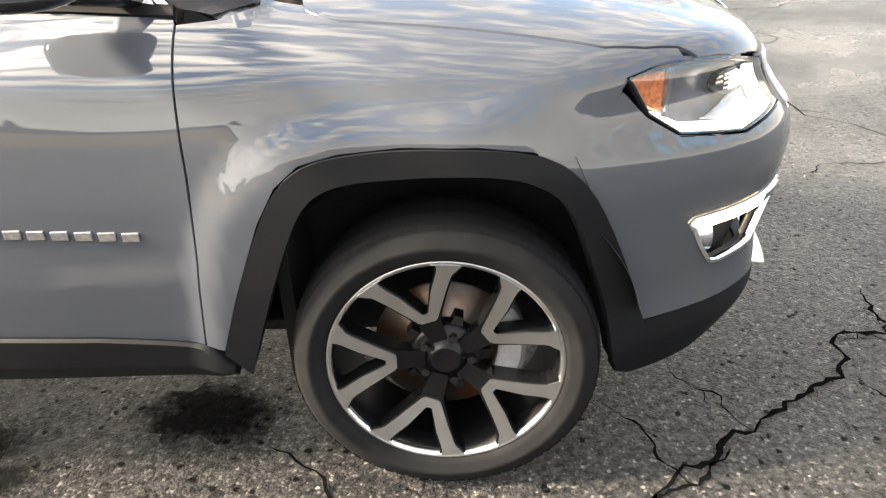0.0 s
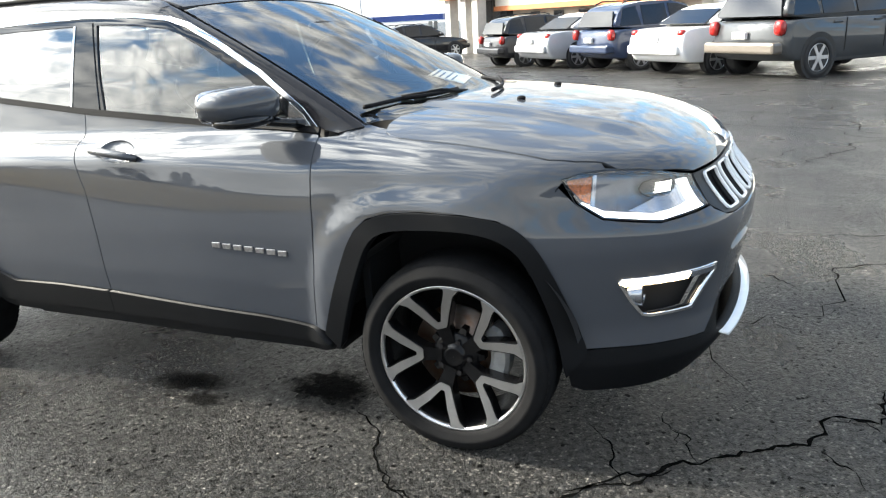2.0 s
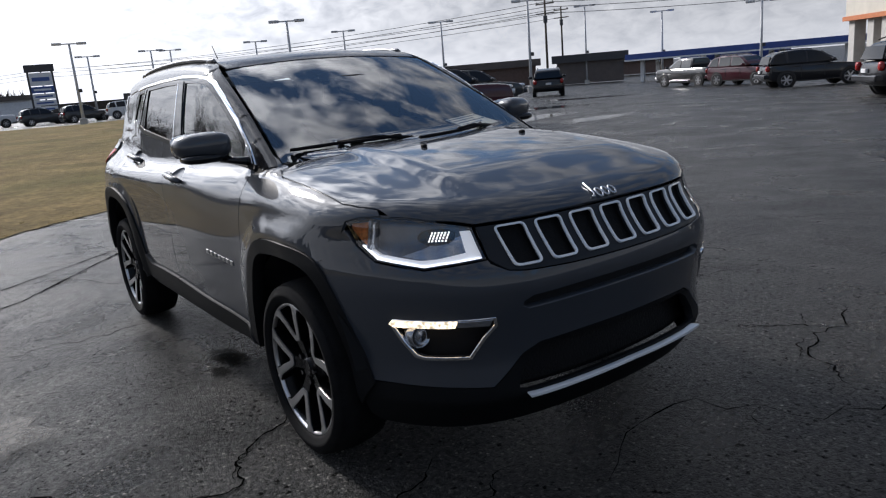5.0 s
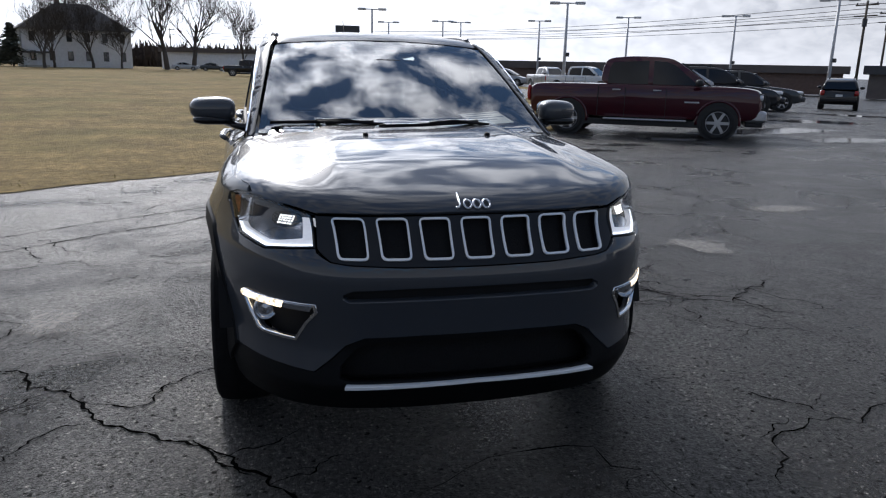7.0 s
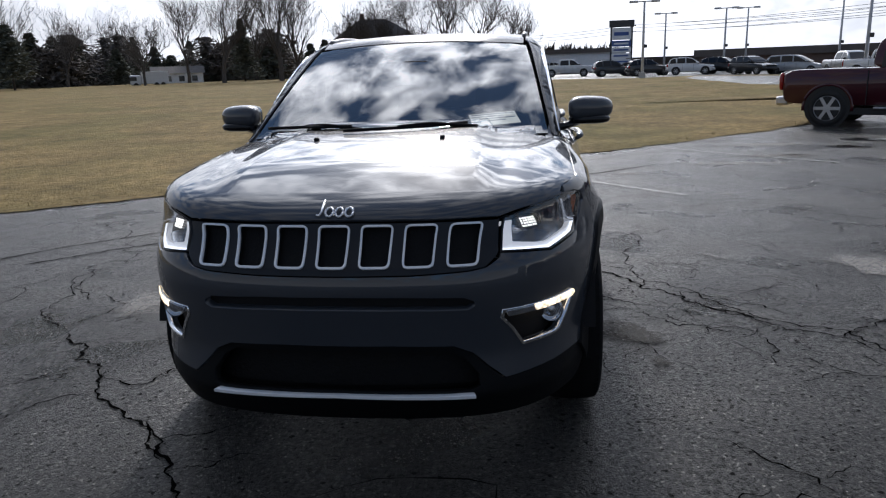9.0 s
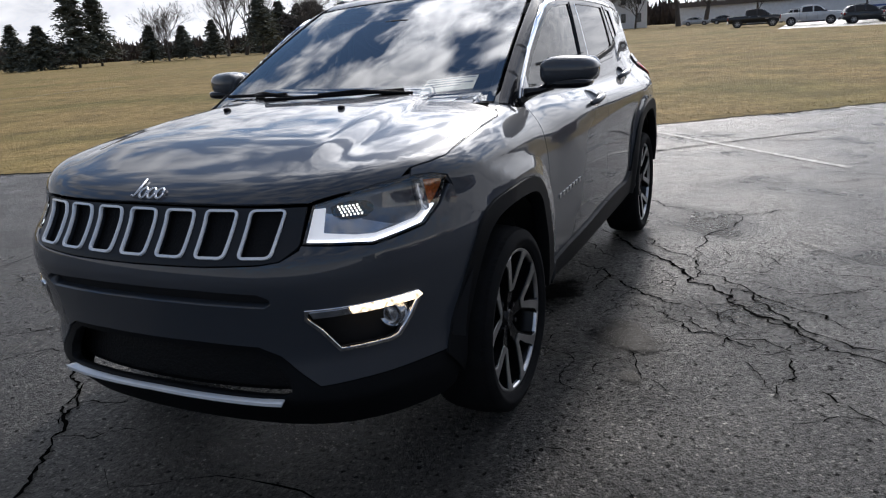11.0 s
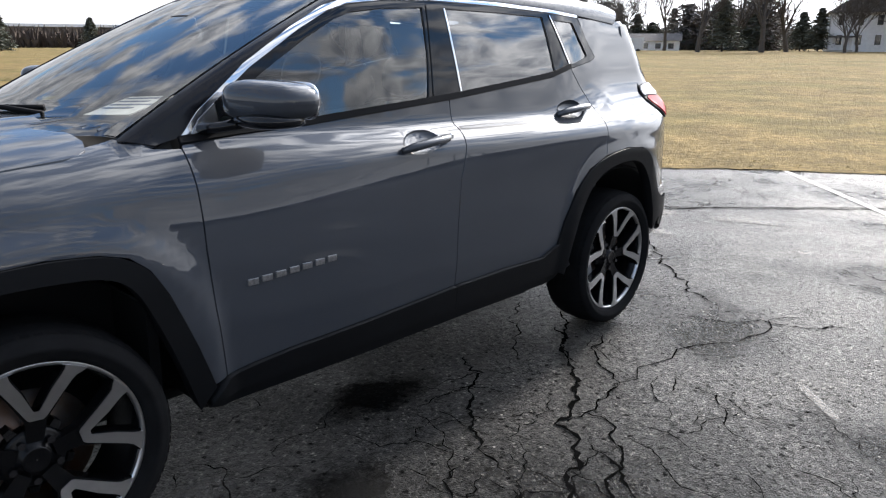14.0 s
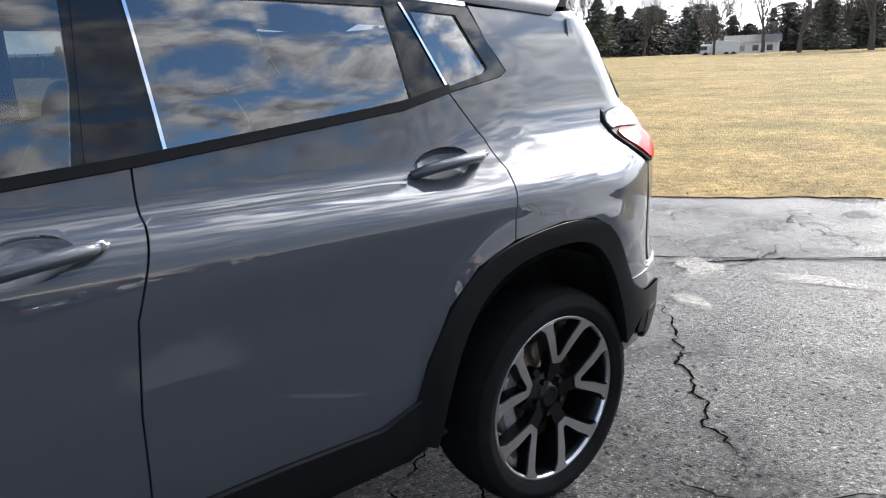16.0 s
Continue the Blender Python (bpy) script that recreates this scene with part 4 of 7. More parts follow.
part("antenna", tube([(-2.72, 0, 1.585), (-2.80, 0, 1.66), (-2.88, 0, 1.76)], [0.008, 0.004, 0.003], 8), SEAL, car, "thin black roof antenna", True)
part("antenna_foot", blob((-2.71, 0, 1.592), (0.05, 0.022, 0.016), 2.2), SEAL, car, "", True)
for y0, y1 in ((0.10, -0.40), (-0.40, -0.84)):
    p, n = lift("front", [(y, 1.112 + 0.014 * t) for y, t in zip(np.linspace(y0 + 0.22, y1 + 0.22, 12), np.linspace(1, 0.25, 12))])
    wip = part("wiper", tube([Vector(a + m * 0.013) for a, m in zip(p, n)], 0.008, 6), SEAL, car, "black windscreen wiper", True)
    part("wiper_arm", tube([Vector(p[0] + n[0] * 0.01) + Vector((0.02, 0.05, -0.012)), Vector(p[3] + n[3] * 0.022), Vector(p[6] + n[6] * 0.018)], 0.008, 6), SEAL, wip, "", True)

# cabin
part("dashboard", blob((-0.72, 0, 0.955), (0.31, 0.70, 0.127), 3.4, 32, 14), TRIM, car, "dark dashboard", True)
part("centre_console", box((-1.75, -0.12, 0.24), (-0.80, 0.12, 0.62), 0.03), TRIM, car)
bm = bmesh.new()
for k in range(28):
    a = 2 * math.pi * k / 28
    for j in range(8):
        b = 2 * math.pi * j / 8
        r = 0.185 + 0.016 * math.cos(b)
        bm.verts.new((0.016 * math.sin(b), r * math.cos(a), r * math.sin(a)))
bm.verts.ensure_lookup_table()
for k in range(28):
    for j in range(8):
        bm.faces.new([bm.verts[(k + dk) % 28 * 8 + (j + dj) % 8] for dk, dj in ((0, 0), (0, 1), (1, 1), (1, 0))])
block(bm, (-0.01, -0.17, -0.02), (0.02, 0.17, 0.03))
block(bm, (-0.01, -0.03, -0.17), (0.02, 0.03, 0.0))
bmesh.ops.transform(bm, matrix=Matrix.Translation((-1.05, 0.37, 0.93)) @ Matrix.Rotation(radians(-24), 4, "Y"), verts=bm.verts)
part("steering_wheel", bm, TRIM, car, "black steering wheel", True)


def car_seat(x, y, wide):
    st = part("seat", blob((x - 0.02, y, 0.50), (0.27, wide, 0.09), 4.0), FABRIC, car, "black leather seat", True)
    bm = blob((0, 0, 0.30), (0.075, wide, 0.33), 3.6)
    bmesh.ops.transform(bm, matrix=Matrix.Translation((x - 0.24, y, 0.52)) @ Matrix.Rotation(radians(-18), 4, "Y"), verts=bm.verts)
    part("seat_back", bm, FABRIC, st, "", True)
    for dy in ((0,) if wide < 0.4 else (-0.36, 0.36)):
        bm = blob((0, 0, 0.73), (0.05, 0.125, 0.085), 3.0)
        bmesh.ops.transform(bm, matrix=Matrix.Translation((x - 0.24, y + dy, 0.52)) @ Matrix.Rotation(radians(-18), 4, "Y"), verts=bm.verts)
        part("headrest", bm, FABRIC, st, "", True)


car_seat(-1.20, 0.37, 0.25)
car_seat(-1.20, -0.37, 0.25)
car_seat(-2.10, 0.0, 0.62)
part("rear_view_mirror", blob((-0.88, 0.0, 1.40), (0.015, 0.10, 0.026), 3.2), TRIM, car, "", True)
bm = box((-0.085, -0.11, 0.0), (0.085, 0.11, 0.003))
bmesh.ops.transform(bm, matrix=Matrix.Translation((-0.495, 0.43, 1.131)) @ Matrix.Rotation(radians(15), 4, "Y") @ Matrix.Rotation(radians(12), 4, "Z"), verts=bm.verts)
sheet = tagged(part("paper_sheet", bm, PAPER), "white printed paper lying on the dashboard", "paper")
for k in range(4):
    bm = box((-0.07 + 0.03 * k, -0.10, 0.0032), (-0.06 + 0.03 * k, 0.10 - 0.05 * (k % 2), 0.0040))
    bmesh.ops.transform(bm, matrix=Matrix.Translation((-0.495, 0.43, 1.131)) @ Matrix.Rotation(radians(15), 4, "Y") @ Matrix.Rotation(radians(12), 4, "Z"), verts=bm.verts)
    part("print_line", bm, INK, sheet)


# ---- wheels of the grey car ----
def alloy_wheel(turn):
    """A wheel round the y axis, its face towards +y at 0.06."""
    w = new("wheel")
    R = 0.256
    tyre = [(0.252, -0.095), (0.276, -0.108), (0.308, -0.109), (0.325, -0.095), (0.333, -0.07), (0.336, 0.0), (0.333, 0.07), (0.325, 0.096), (0.311, 0.108), (0.300, 0.110), (0.297, 0.1125), (0.286, 0.1125), (0.283, 0.110), (0.270, 0.107), (0.261, 0.100), (0.256, 0.092), (0.252, 0.080)]
    part("tyre", lathe(tyre, 72), TYRE, w, "black road tyre", True)
    bm = bmesh.new()
    for k in range(72):
        a = 2 * math.pi * k / 72
        for y0, y1, r0, r1, lean in ((0.035, 0.098, 0.3368, 0.3262, 0.02), (-0.098, -0.035, 0.3262, 0.3368, -0.02), (-0.028, 0.028, 0.3378, 0.3378, 0.0)):
            vs = [bm.verts.new((r * math.cos(a + d + lean * (abs(y) > 0.06)), y, r * math.sin(a + d + lean * (abs(y) > 0.06)))) for d, y, r in ((-0.032, y0, r0), (0.032, y0, r0), (0.032, y1, r1), (-0.032, y1, r1))]
            bm.faces.new(vs)
    bmesh.ops.recalc_face_normals(bm, faces=bm.faces)
    part("tread", bm, TYRE, w)
    part("rim_barrel", lathe([(0.2475, 0.083), (0.240, 0.070), (0.234, 0.03), (0.226, -0.08)], 56), RIMBLACK, w, "", True)
    part("rim_lip", lathe([(0.2535, 0.080), (0.2575, 0.090), (0.2570, 0.0945), (0.2545, 0.0955), (0.2465, 0.0930), (0.2455, 0.080)], 72), ALLOY, w, "machined rim lip", True)

    def vee(grow, foot):
        """Half the outline of one spoke pair: along the spoke, and across it, for a rim of one."""
        d, nrm = (0.834, 0.552), (-0.552, 0.834)
        g = 0.058 + grow
        out = lambda t, o: (0.47 + 0.531 * t * d[0] + o * nrm[0], 0.033 + 0.531 * t * d[1] + o * nrm[1])
        rim = lambda a: (0.972 * math.cos(a), 0.972 * math.sin(a))
        return [(foot, 0.0), (foot, 0.060 + grow), (foot + 0.022, 0.086 + grow), out(0.5, g), out(0.76, g * 1.03), out(0.86, g * 1.15), out(0.915, g * 1.45), rim(0.47 + grow), rim(0.41), rim(0.345), rim(0.28),
                rim(0.215 - grow), out(0.955, -g * 1.40), out(0.88, -g * 1.12), out(0.78, -g * 1.02), out(0.5, -g), (0.512 + grow * 0.5, 0.028 - grow * 0.3), (0.505 - grow, 0.016), (0.505 - grow, 0.0)]

    def spoke_pair(a, grow, foot, lift_by, deep):
        half_v = vee(grow, foot)
        loop = half_v + [(u, -v) for u, v in half_v[::-1] if v > 1e-6]
        bm = bmesh.new()
        flat = lambda u, v, y: bm.verts.new((R * (u * math.cos(a) - v * math.sin(a)), y, R * (u * math.sin(a) + v * math.cos(a))))
        rise = lambda u, v: 0.074 + 0.020 * (math.hypot(u, v) - 0.40) / 0.57 + lift_by
        top = [flat(u, v, rise(u, v)) for u, v in loop]
        low = [flat(u, v, rise(u, v) - deep) for u, v in loop]
        k, hv = len(loop), len(half_v)
        # strips between the outer and the inner edge of each arm
        for sgn in (0, 1):
            pairs = [(0, hv - 1), (1, hv - 2), (2, hv - 3), (3, hv - 4), (4, hv - 5), (5, hv - 6), (6, hv - 7), (7, hv - 8), (8, hv - 9)]
            for (p, q), (p2, q2) in zip(pairs, pairs[1:]):
                mirror = lambda i: i if not sgn else ((k - i) % k if i < hv - 1 else (hv - 1 if i == hv - 1 else i))
                ids = [mirror(i) for i in (p, p2, q2, q)]
                if len(set(ids)) >= 3:
                    bm.faces.new([top[i] for i in dict.fromkeys(ids)])
            ids = [(i if not sgn else (k - i) % k) for i in (8, 9, 10)]
            bm.faces.new([top[i] for i in ids])
        for i in range(k):
            j = (i + 1) % k
            bm.faces.new((top[i], top[j], low[j], low[i]))
        bmesh.ops.recalc_face_normals(bm, faces=bm.faces)
        return bm

    for k in range(5):
        a = turn + 2 * math.pi * k / 5
        part("spoke_face", spoke_pair(a, 0.0, 0.415, 0.002, 0.003), ALLOY, w, "machined v-shaped spoke face")
        bm = spoke_pair(a, 0.016, 0.395, -0.0015, 0.042)
        # black web from the hub out to the foot of the pair, with a sunk rib between pairs
        for b0, r0, r1, h0, h1, y0, y1 in ((a, 0.045, 0.112, 0.019, 0.026, 0.062, 0.0725), (a + math.pi / 5, 0.050, 0.098, 0.018, 0.010, 0.056, 0.044)):
            c, t = (math.cos(b0), math.sin(b0)), (-math.sin(b0), math.cos(b0))
            q = [bm.verts.new((c[0] * r + t[0] * h, y - dy, c[1] * r + t[1] * h)) for dy in (0.0, 0.035) for r, h, y in ((r0, -h0, y0), (r0, h0, y0), (r1, h1, y1), (r1, -h1, y1))]
            for f in ((0, 1, 2, 3), (0, 4, 5, 1), (1, 5, 6, 2), (2, 6, 7, 3), (3, 7, 4, 0)):
                bm.faces.new([q[i] for i in f])
        bmesh.ops.recalc_face_normals(bm, faces=bm.faces)
        part("spoke_body", bm, RIMBLACK, w)
        bm = bmesh.new()
        c = Vector((0.056 * math.cos(a + 0.63), 0, 0.056 * math.sin(a + 0.63)))
        bmesh.ops.create_cone(bm, segments=6, radius1=0.010, radius2=0.0085, depth=0.024, cap_ends=True, matrix=Matrix.Translation((c.x, 0.060, c.z)) @ Matrix.Rotation(radians(90), 4, "X"))
        part("lug_nut", bm, DARKNUT, w)
    part("hub", lathe([(0.080, 0.02), (0.080, 0.050), (0.070, 0.056), (0.040, 0.058), (0.034, 0.068), (0.031, 0.071), (0.026, 0.0695), (0.001, 0.0695)], 32), RIMBLACK, w, "", True)
    part("brake_disc", lathe([(0.160, 0.000), (0.160, 0.010), (0.075, 0.010), (0.072, 0.03), (0.03, 0.03)], 40), DISC, w, "rusty steel brake disc", True)
    bm, last = bmesh.new(), None
    for k in range(11):
        a = radians(-40 + 8 * k)
        inset = 0.012 if k in (0, 10) else 0.0
        ring = [bm.verts.new((r * math.cos(a), y, r * math.sin(a))) for r, y in ((0.115 + inset, -0.03), (0.178 - inset, -0.03), (0.178 - inset, 0.022), (0.166 - inset, 0.034), (0.128 + inset, 0.034), (0.115 + inset, 0.026))]
        if last:
            for i in range(6):
                bm.faces.new((last[i], last[(i + 1) % 6], ring[(i + 1) % 6], ring[i]))
        else:
            bm.faces.new(ring[::-1])
        last = ring
    bm.faces.new(last)
    bmesh.ops.recalc_face_normals(bm, faces=bm.faces)
    return w, bm


for n, (x, s, ang) in enumerate(((0.0, 1, 13), (-2.636, 1, 8), (0.0, -1, 35), (-2.636, -1, 20))):
    w, bm = alloy_wheel(radians(180 - ang))
    w.parent = car
    # facing outwards; the caliper sits ahead of or behind the hub
    w.matrix_basis = pose(x + (0.007 if x > -1 else 0.0), s * 0.765, 0.336) @ (Matrix.Identity(4) if s > 0 else Matrix.Rotation(math.pi, 4, "Z"))
    cal = part("caliper", bm, CALIPER, w, "cast brake caliper")
    cal.matrix_basis = Matrix.Rotation(0 if s > 0 else math.pi, 4, "Y")
# ---- ground ----
rng = np.random.default_rng(4)


def gz(x, y):
    """The lot falls gently away behind the car and towards the far side."""
    x, y = np.asarray(x, float), np.asarray(y, float)
    return np.interp(x, GX, GXV) * (1 - step(y, 9, 16)) + np.interp(y, GY, GYV)


GX = np.array([-400, -190, -120, -60, -30, -14, -9, -6, -2.636, -1.2, -0.4, 0.3, 60.0])
GXV = np.array([0.30, 0.12, -0.02, -0.15, -0.20, -0.19, -0.165, -0.12, -0.046, -0.018, -0.003, 0.0, 0.0])
GY = np.array([-400, 10, 14, 20, 32, 85, 400.0])
GYV = np.array([0.0, 0.0, -0.03, -0.12, -0.42, -1.5, -1.5])


def floor_material():
    m = bpy.data.materials.new("worn_asphalt")
    m.use_nodes = True
    n, l = m.node_tree.nodes, m.node_tree.links
    p = n["Principled BSDF"]
    tc = n.new("ShaderNodeTexCoord")

    def tex(kind, scale, detail=4, rough=0.55, dist=0.0):
        t = n.new(kind)
        t.inputs["Scale"].default_value = scale
        if kind == "ShaderNodeTexNoise":
            t.inputs["Detail"].default_value, t.inputs["Roughness"].default_value, t.inputs["Distortion"].default_value = detail, rough, dist
        l.new(tc.outputs["Object"], t.inputs["Vector"])
        return t

    def ramp(src, stops):
        r = n.new("ShaderNodeValToRGB")
        while len(r.color_ramp.elements) < len(stops):
            r.color_ramp.elements.new(0.5)
        for el, (pos, col) in zip(r.color_ramp.elements, stops):
            el.position, el.color = pos, (*col, 1)
        l.new(src, r.inputs[0])
        return r.outputs[0]

    def mix(kind, fac, a, b):
        x = n.new("ShaderNodeMix")
        x.data_type, x.blend_type = "RGBA", kind
        for sock, v in (("Factor", fac), ("A", a), ("B", b)):
            if isinstance(v, (int, float)):
                x.inputs[sock].default_value = v
            else:
                l.new(v, x.inputs[sock])
        return x.outputs["Result"]

    cells = tex("ShaderNodeTexVoronoi", 130)
    mid0 = tex("ShaderNodeTexNoise", 30, 2)
    stones = ramp(cells.outputs["Color"], [(0.0, (0.003, 0.003, 0.0034)), (0.42, (0.018, 0.018, 0.0185)), (0.76, (0.046, 0.045, 0.044)), (0.95, (0.24, 0.236, 0.227))])
    chips = tex("ShaderNodeTexVoronoi", 62)
    spot = ramp(chips.outputs["Color"], [(0.86, (0.0, 0.0, 0.0)), (0.90, (1.0, 1.0, 1.0))])
    core = ramp(chips.outputs["Distance"], [(0.28, (1.0, 1.0, 1.0)), (0.40, (0.0, 0.0, 0.0))])
    stones = mix("MIX", mix("MULTIPLY", 1.0, spot, core), stones, ramp(mid0.outputs[0], [(0.3, (0.14, 0.14, 0.135)), (0.7, (0.48, 0.47, 0.44))]))
    big = tex("ShaderNodeTexNoise", 0.55, 6, 0.6)
    tone = ramp(big.outputs[0], [(0.3, (0.42, 0.411, 0.403)), (0.7, (1.02, 0.99, 0.94))])
    mid = tex("ShaderNodeTexNoise", 4.5, 6, 0.65)
    tone2 = ramp(mid.outputs[0], [(0.3, (0.78, 0.78, 0.79)), (0.72, (1.2, 1.2, 1.18))])
    grit = tex("ShaderNodeTexNoise", 42, 7, 0.78)
    tone3 = ramp(grit.outputs[0], [(0.36, (0.24, 0.24, 0.24)), (0.53, (0.95, 0.95, 0.95)), (0.67, (2.2, 2.17, 2.10))])
    col = mix("MULTIPLY", 1.0, mix("MULTIPLY", 1.0, mix("MULTIPLY", 1.0, stones, tone), tone2), tone3)
    # small dark pits where stones have come out
    pits = tex("ShaderNodeTexVoronoi", 23)
    ragged = n.new("ShaderNodeMath")
    ragged.operation = "MULTIPLY_ADD"
    l.new(grit.outputs[0], ragged.inputs[0])
    ragged.inputs[1].default_value = 0.9
    l.new(pits.outputs["Distance"], ragged.inputs[2])
    hole = mix("MULTIPLY", 1.0, ramp(pits.outputs["Color"], [(0.44, (0.0, 0.0, 0.0)), (0.48, (1.0, 1.0, 1.0))]), ramp(ragged.outputs[0], [(0.60, (1.0, 1.0, 1.0)), (0.67, (0.0, 0.0, 0.0))]))
    col = mix("MIX", hole, col, ramp(mid0.outputs[0], [(0.3, (0.003, 0.003, 0.003)), (0.7, (0.007, 0.007, 0.007))]))
    l.new(col, p.inputs["Base Color"])
    wet = tex("ShaderNodeTexNoise", 0.9, 5, 0.6, 0.4)
    l.new(ramp(wet.outputs[0], [(0.36, (0.23, 0.23, 0.23)), (0.62, (0.46, 0.46, 0.46))]), p.inputs["Roughness"])
    gleam = ramp(grit.outputs[0], [(0.38, (0.08, 0.08, 0.08)), (0.60, (0.60, 0.60, 0.60))])
    l.new(mix("MIX", hole, gleam, ramp(mid0.outputs[0], [(0.0, (0.02, 0.02, 0.02)), (1.0, (0.02, 0.02, 0.02))])), p.inputs["Specular IOR Level"])
    b = n.new("ShaderNodeBump")
    b.inputs["Strength"].default_value, b.inputs["Distance"].default_value = 1.0, 0.012
    hmix = n.new("ShaderNodeMath")
    hmix.operation = "SUBTRACT"
    soft = n.new("ShaderNodeMath")
    soft.operation = "MULTIPLY"
    soft.inputs[1].default_value = 2.6
    l.new(grit.outputs[0], soft.inputs[0])
    l.new(soft.outputs[0], hmix.inputs[0])
    l.new(cells.outputs["Distance"], hmix.inputs[1])
    dip = n.new("ShaderNodeMath")
    dip.operation = "SUBTRACT"
    l.new(hmix.outputs[0], dip.inputs[0])
    shallow = n.new("ShaderNodeMath")
    shallow.operation = "MULTIPLY"
    shallow.inputs[1].default_value = 0.35
    l.new(hole, shallow.inputs[0])
    l.new(shallow.outputs[0], dip.inputs[1])
    l.new(dip.outputs[0], b.inputs["Height"])
    l.new(b.outputs[0], p.inputs["Normal"])
    return m


ASPHALT = floor_material()
CRACK = material("crack_dirt", (0.0035, 0.0035, 0.0035), 1.0, vary=0.3, scale=40, spec=0.0)
def soft_patch(name, color, rough, fade, spec=0.3, bump=0.5):
    """A stain with a ragged, fading edge."""
    m = material(name, color, rough, vary=0.3, scale=30, bump=bump, bump_scale=75, spec=spec, depth=0.006)
    n, l = m.node_tree.nodes, m.node_tree.links
    tc, wob, ramp = n.new("ShaderNodeTexCoord"), n.new("ShaderNodeTexNoise"), n.new("ShaderNodeValToRGB")
    far = n.new("ShaderNodeVectorMath")
    far.operation = "DISTANCE"
    flat_at = n.new("ShaderNodeVectorMath")
    flat_at.operation = "MULTIPLY"
    l.new(tc.outputs["Generated"], flat_at.inputs[0])
    flat_at.inputs[1].default_value = (1.0, 1.0, 0.0)
    l.new(flat_at.outputs[0], far.inputs[0])
    far.inputs[1].default_value = (0.5, 0.5, 0.0)
    wob.inputs["Scale"].default_value, wob.inputs["Detail"].default_value, wob.inputs["Roughness"].default_value = 7.0, 8, 0.7
    l.new(tc.outputs["Object"], wob.inputs["Vector"])
    sub = n.new("ShaderNodeMath")
    sub.operation = "SUBTRACT"
    l.new(wob.outputs[0], sub.inputs[0])
    l.new(far.outputs["Value"], sub.inputs[1])
    e = ramp.color_ramp.elements
    e[0].position, e[0].color, e[1].position, e[1].color = 0.02, (0, 0, 0, 1), 0.28, (fade, fade, fade, 1)
    l.new(sub.outputs[0], ramp.inputs[0])
    l.new(ramp.outputs[0], n["Principled BSDF"].inputs["Alpha"])
    return m


STAIN = soft_patch("pale_ground", (0.26, 0.25, 0.235), 0.7, 0.55, 0.1)
WET = soft_patch("wet_asphalt", (0.02, 0.02, 0.022), 0.07, 1.0, 0.6, 0.03)
DAMP = soft_patch("damp_asphalt", (0.005, 0.005, 0.005), 0.6, 0.85, 0.06, 0.6)
OIL = soft_patch("oil_stain", (0.004, 0.004, 0.004), 0.9, 0.9, 0.02)
LINE = material("faded_white_line", (0.34, 0.34, 0.33), 0.7, second=(0.06, 0.06, 0.06), scale=14, bump=0.4, bump_scale=80)
GRASS = material("winter_lawn", (0.130, 0.097, 0.041), 0.95, second=(0.250, 0.188, 0.088), scale=7.0, bump=1.0, bump_scale=26, depth=0.06, spec=0.1)
gn, gl = GRASS.node_tree.nodes, GRASS.node_tree.links
broad, tint, where = gn.new("ShaderNodeTexNoise"), gn.new("ShaderNodeMix"), gn.new("ShaderNodeTexCoord")
broad.inputs["Scale"].default_value, broad.inputs["Detail"].default_value, broad.inputs["Roughness"].default_value = 0.16, 7, 0.62
gl.new(where.outputs["Object"], broad.inputs["Vector"])
thin = gn.new("ShaderNodeMapRange")
thin.inputs["From Min"].default_value, thin.inputs["From Max"].default_value, thin.inputs["To Max"].default_value = 0.46, 0.64, 0.75
gl.new(broad.outputs[0], thin.inputs["Value"])
tint.data_type = "RGBA"
tint.inputs["B"].default_value = (0.116, 0.108, 0.040, 1)
gl.new(thin.outputs[0], tint.inputs["Factor"])
gl.new(gn["Principled BSDF"].inputs["Base Color"].links[0].from_socket, tint.inputs["A"])
clump, tone, tuft = gn.new("ShaderNodeTexNoise"), gn.new("ShaderNodeValToRGB"), gn.new("ShaderNodeMix")
clump.inputs["Scale"].default_value, clump.inputs["Detail"].default_value, clump.inputs["Roughness"].default_value = 0.7, 14, 0.86
gl.new(where.outputs["Object"], clump.inputs["Vector"])
tone.color_ramp.elements[0].position, tone.color_ramp.elements[1].position = 0.36, 0.64
tone.color_ramp.elements[0].color, tone.color_ramp.elements[1].color = (0.50, 0.51, 0.48, 1), (1.58, 1.50, 1.38, 1)
gl.new(clump.outputs[0], tone.inputs[0])
tuft.data_type, tuft.blend_type = "RGBA", "MULTIPLY"
tuft.inputs["Factor"].default_value = 1.0
gl.new(tint.outputs["Result"], tuft.inputs["A"])
gl.new(tone.outputs[0], tuft.inputs["B"])
gl.new(tuft.outputs["Result"], gn["Principled BSDF"].inputs["Base Color"])
BLADE = material("dry_grass_blade", (0.30, 0.235, 0.105), 0.9, second=(0.20, 0.16, 0.068), scale=0.7, spec=0.1)

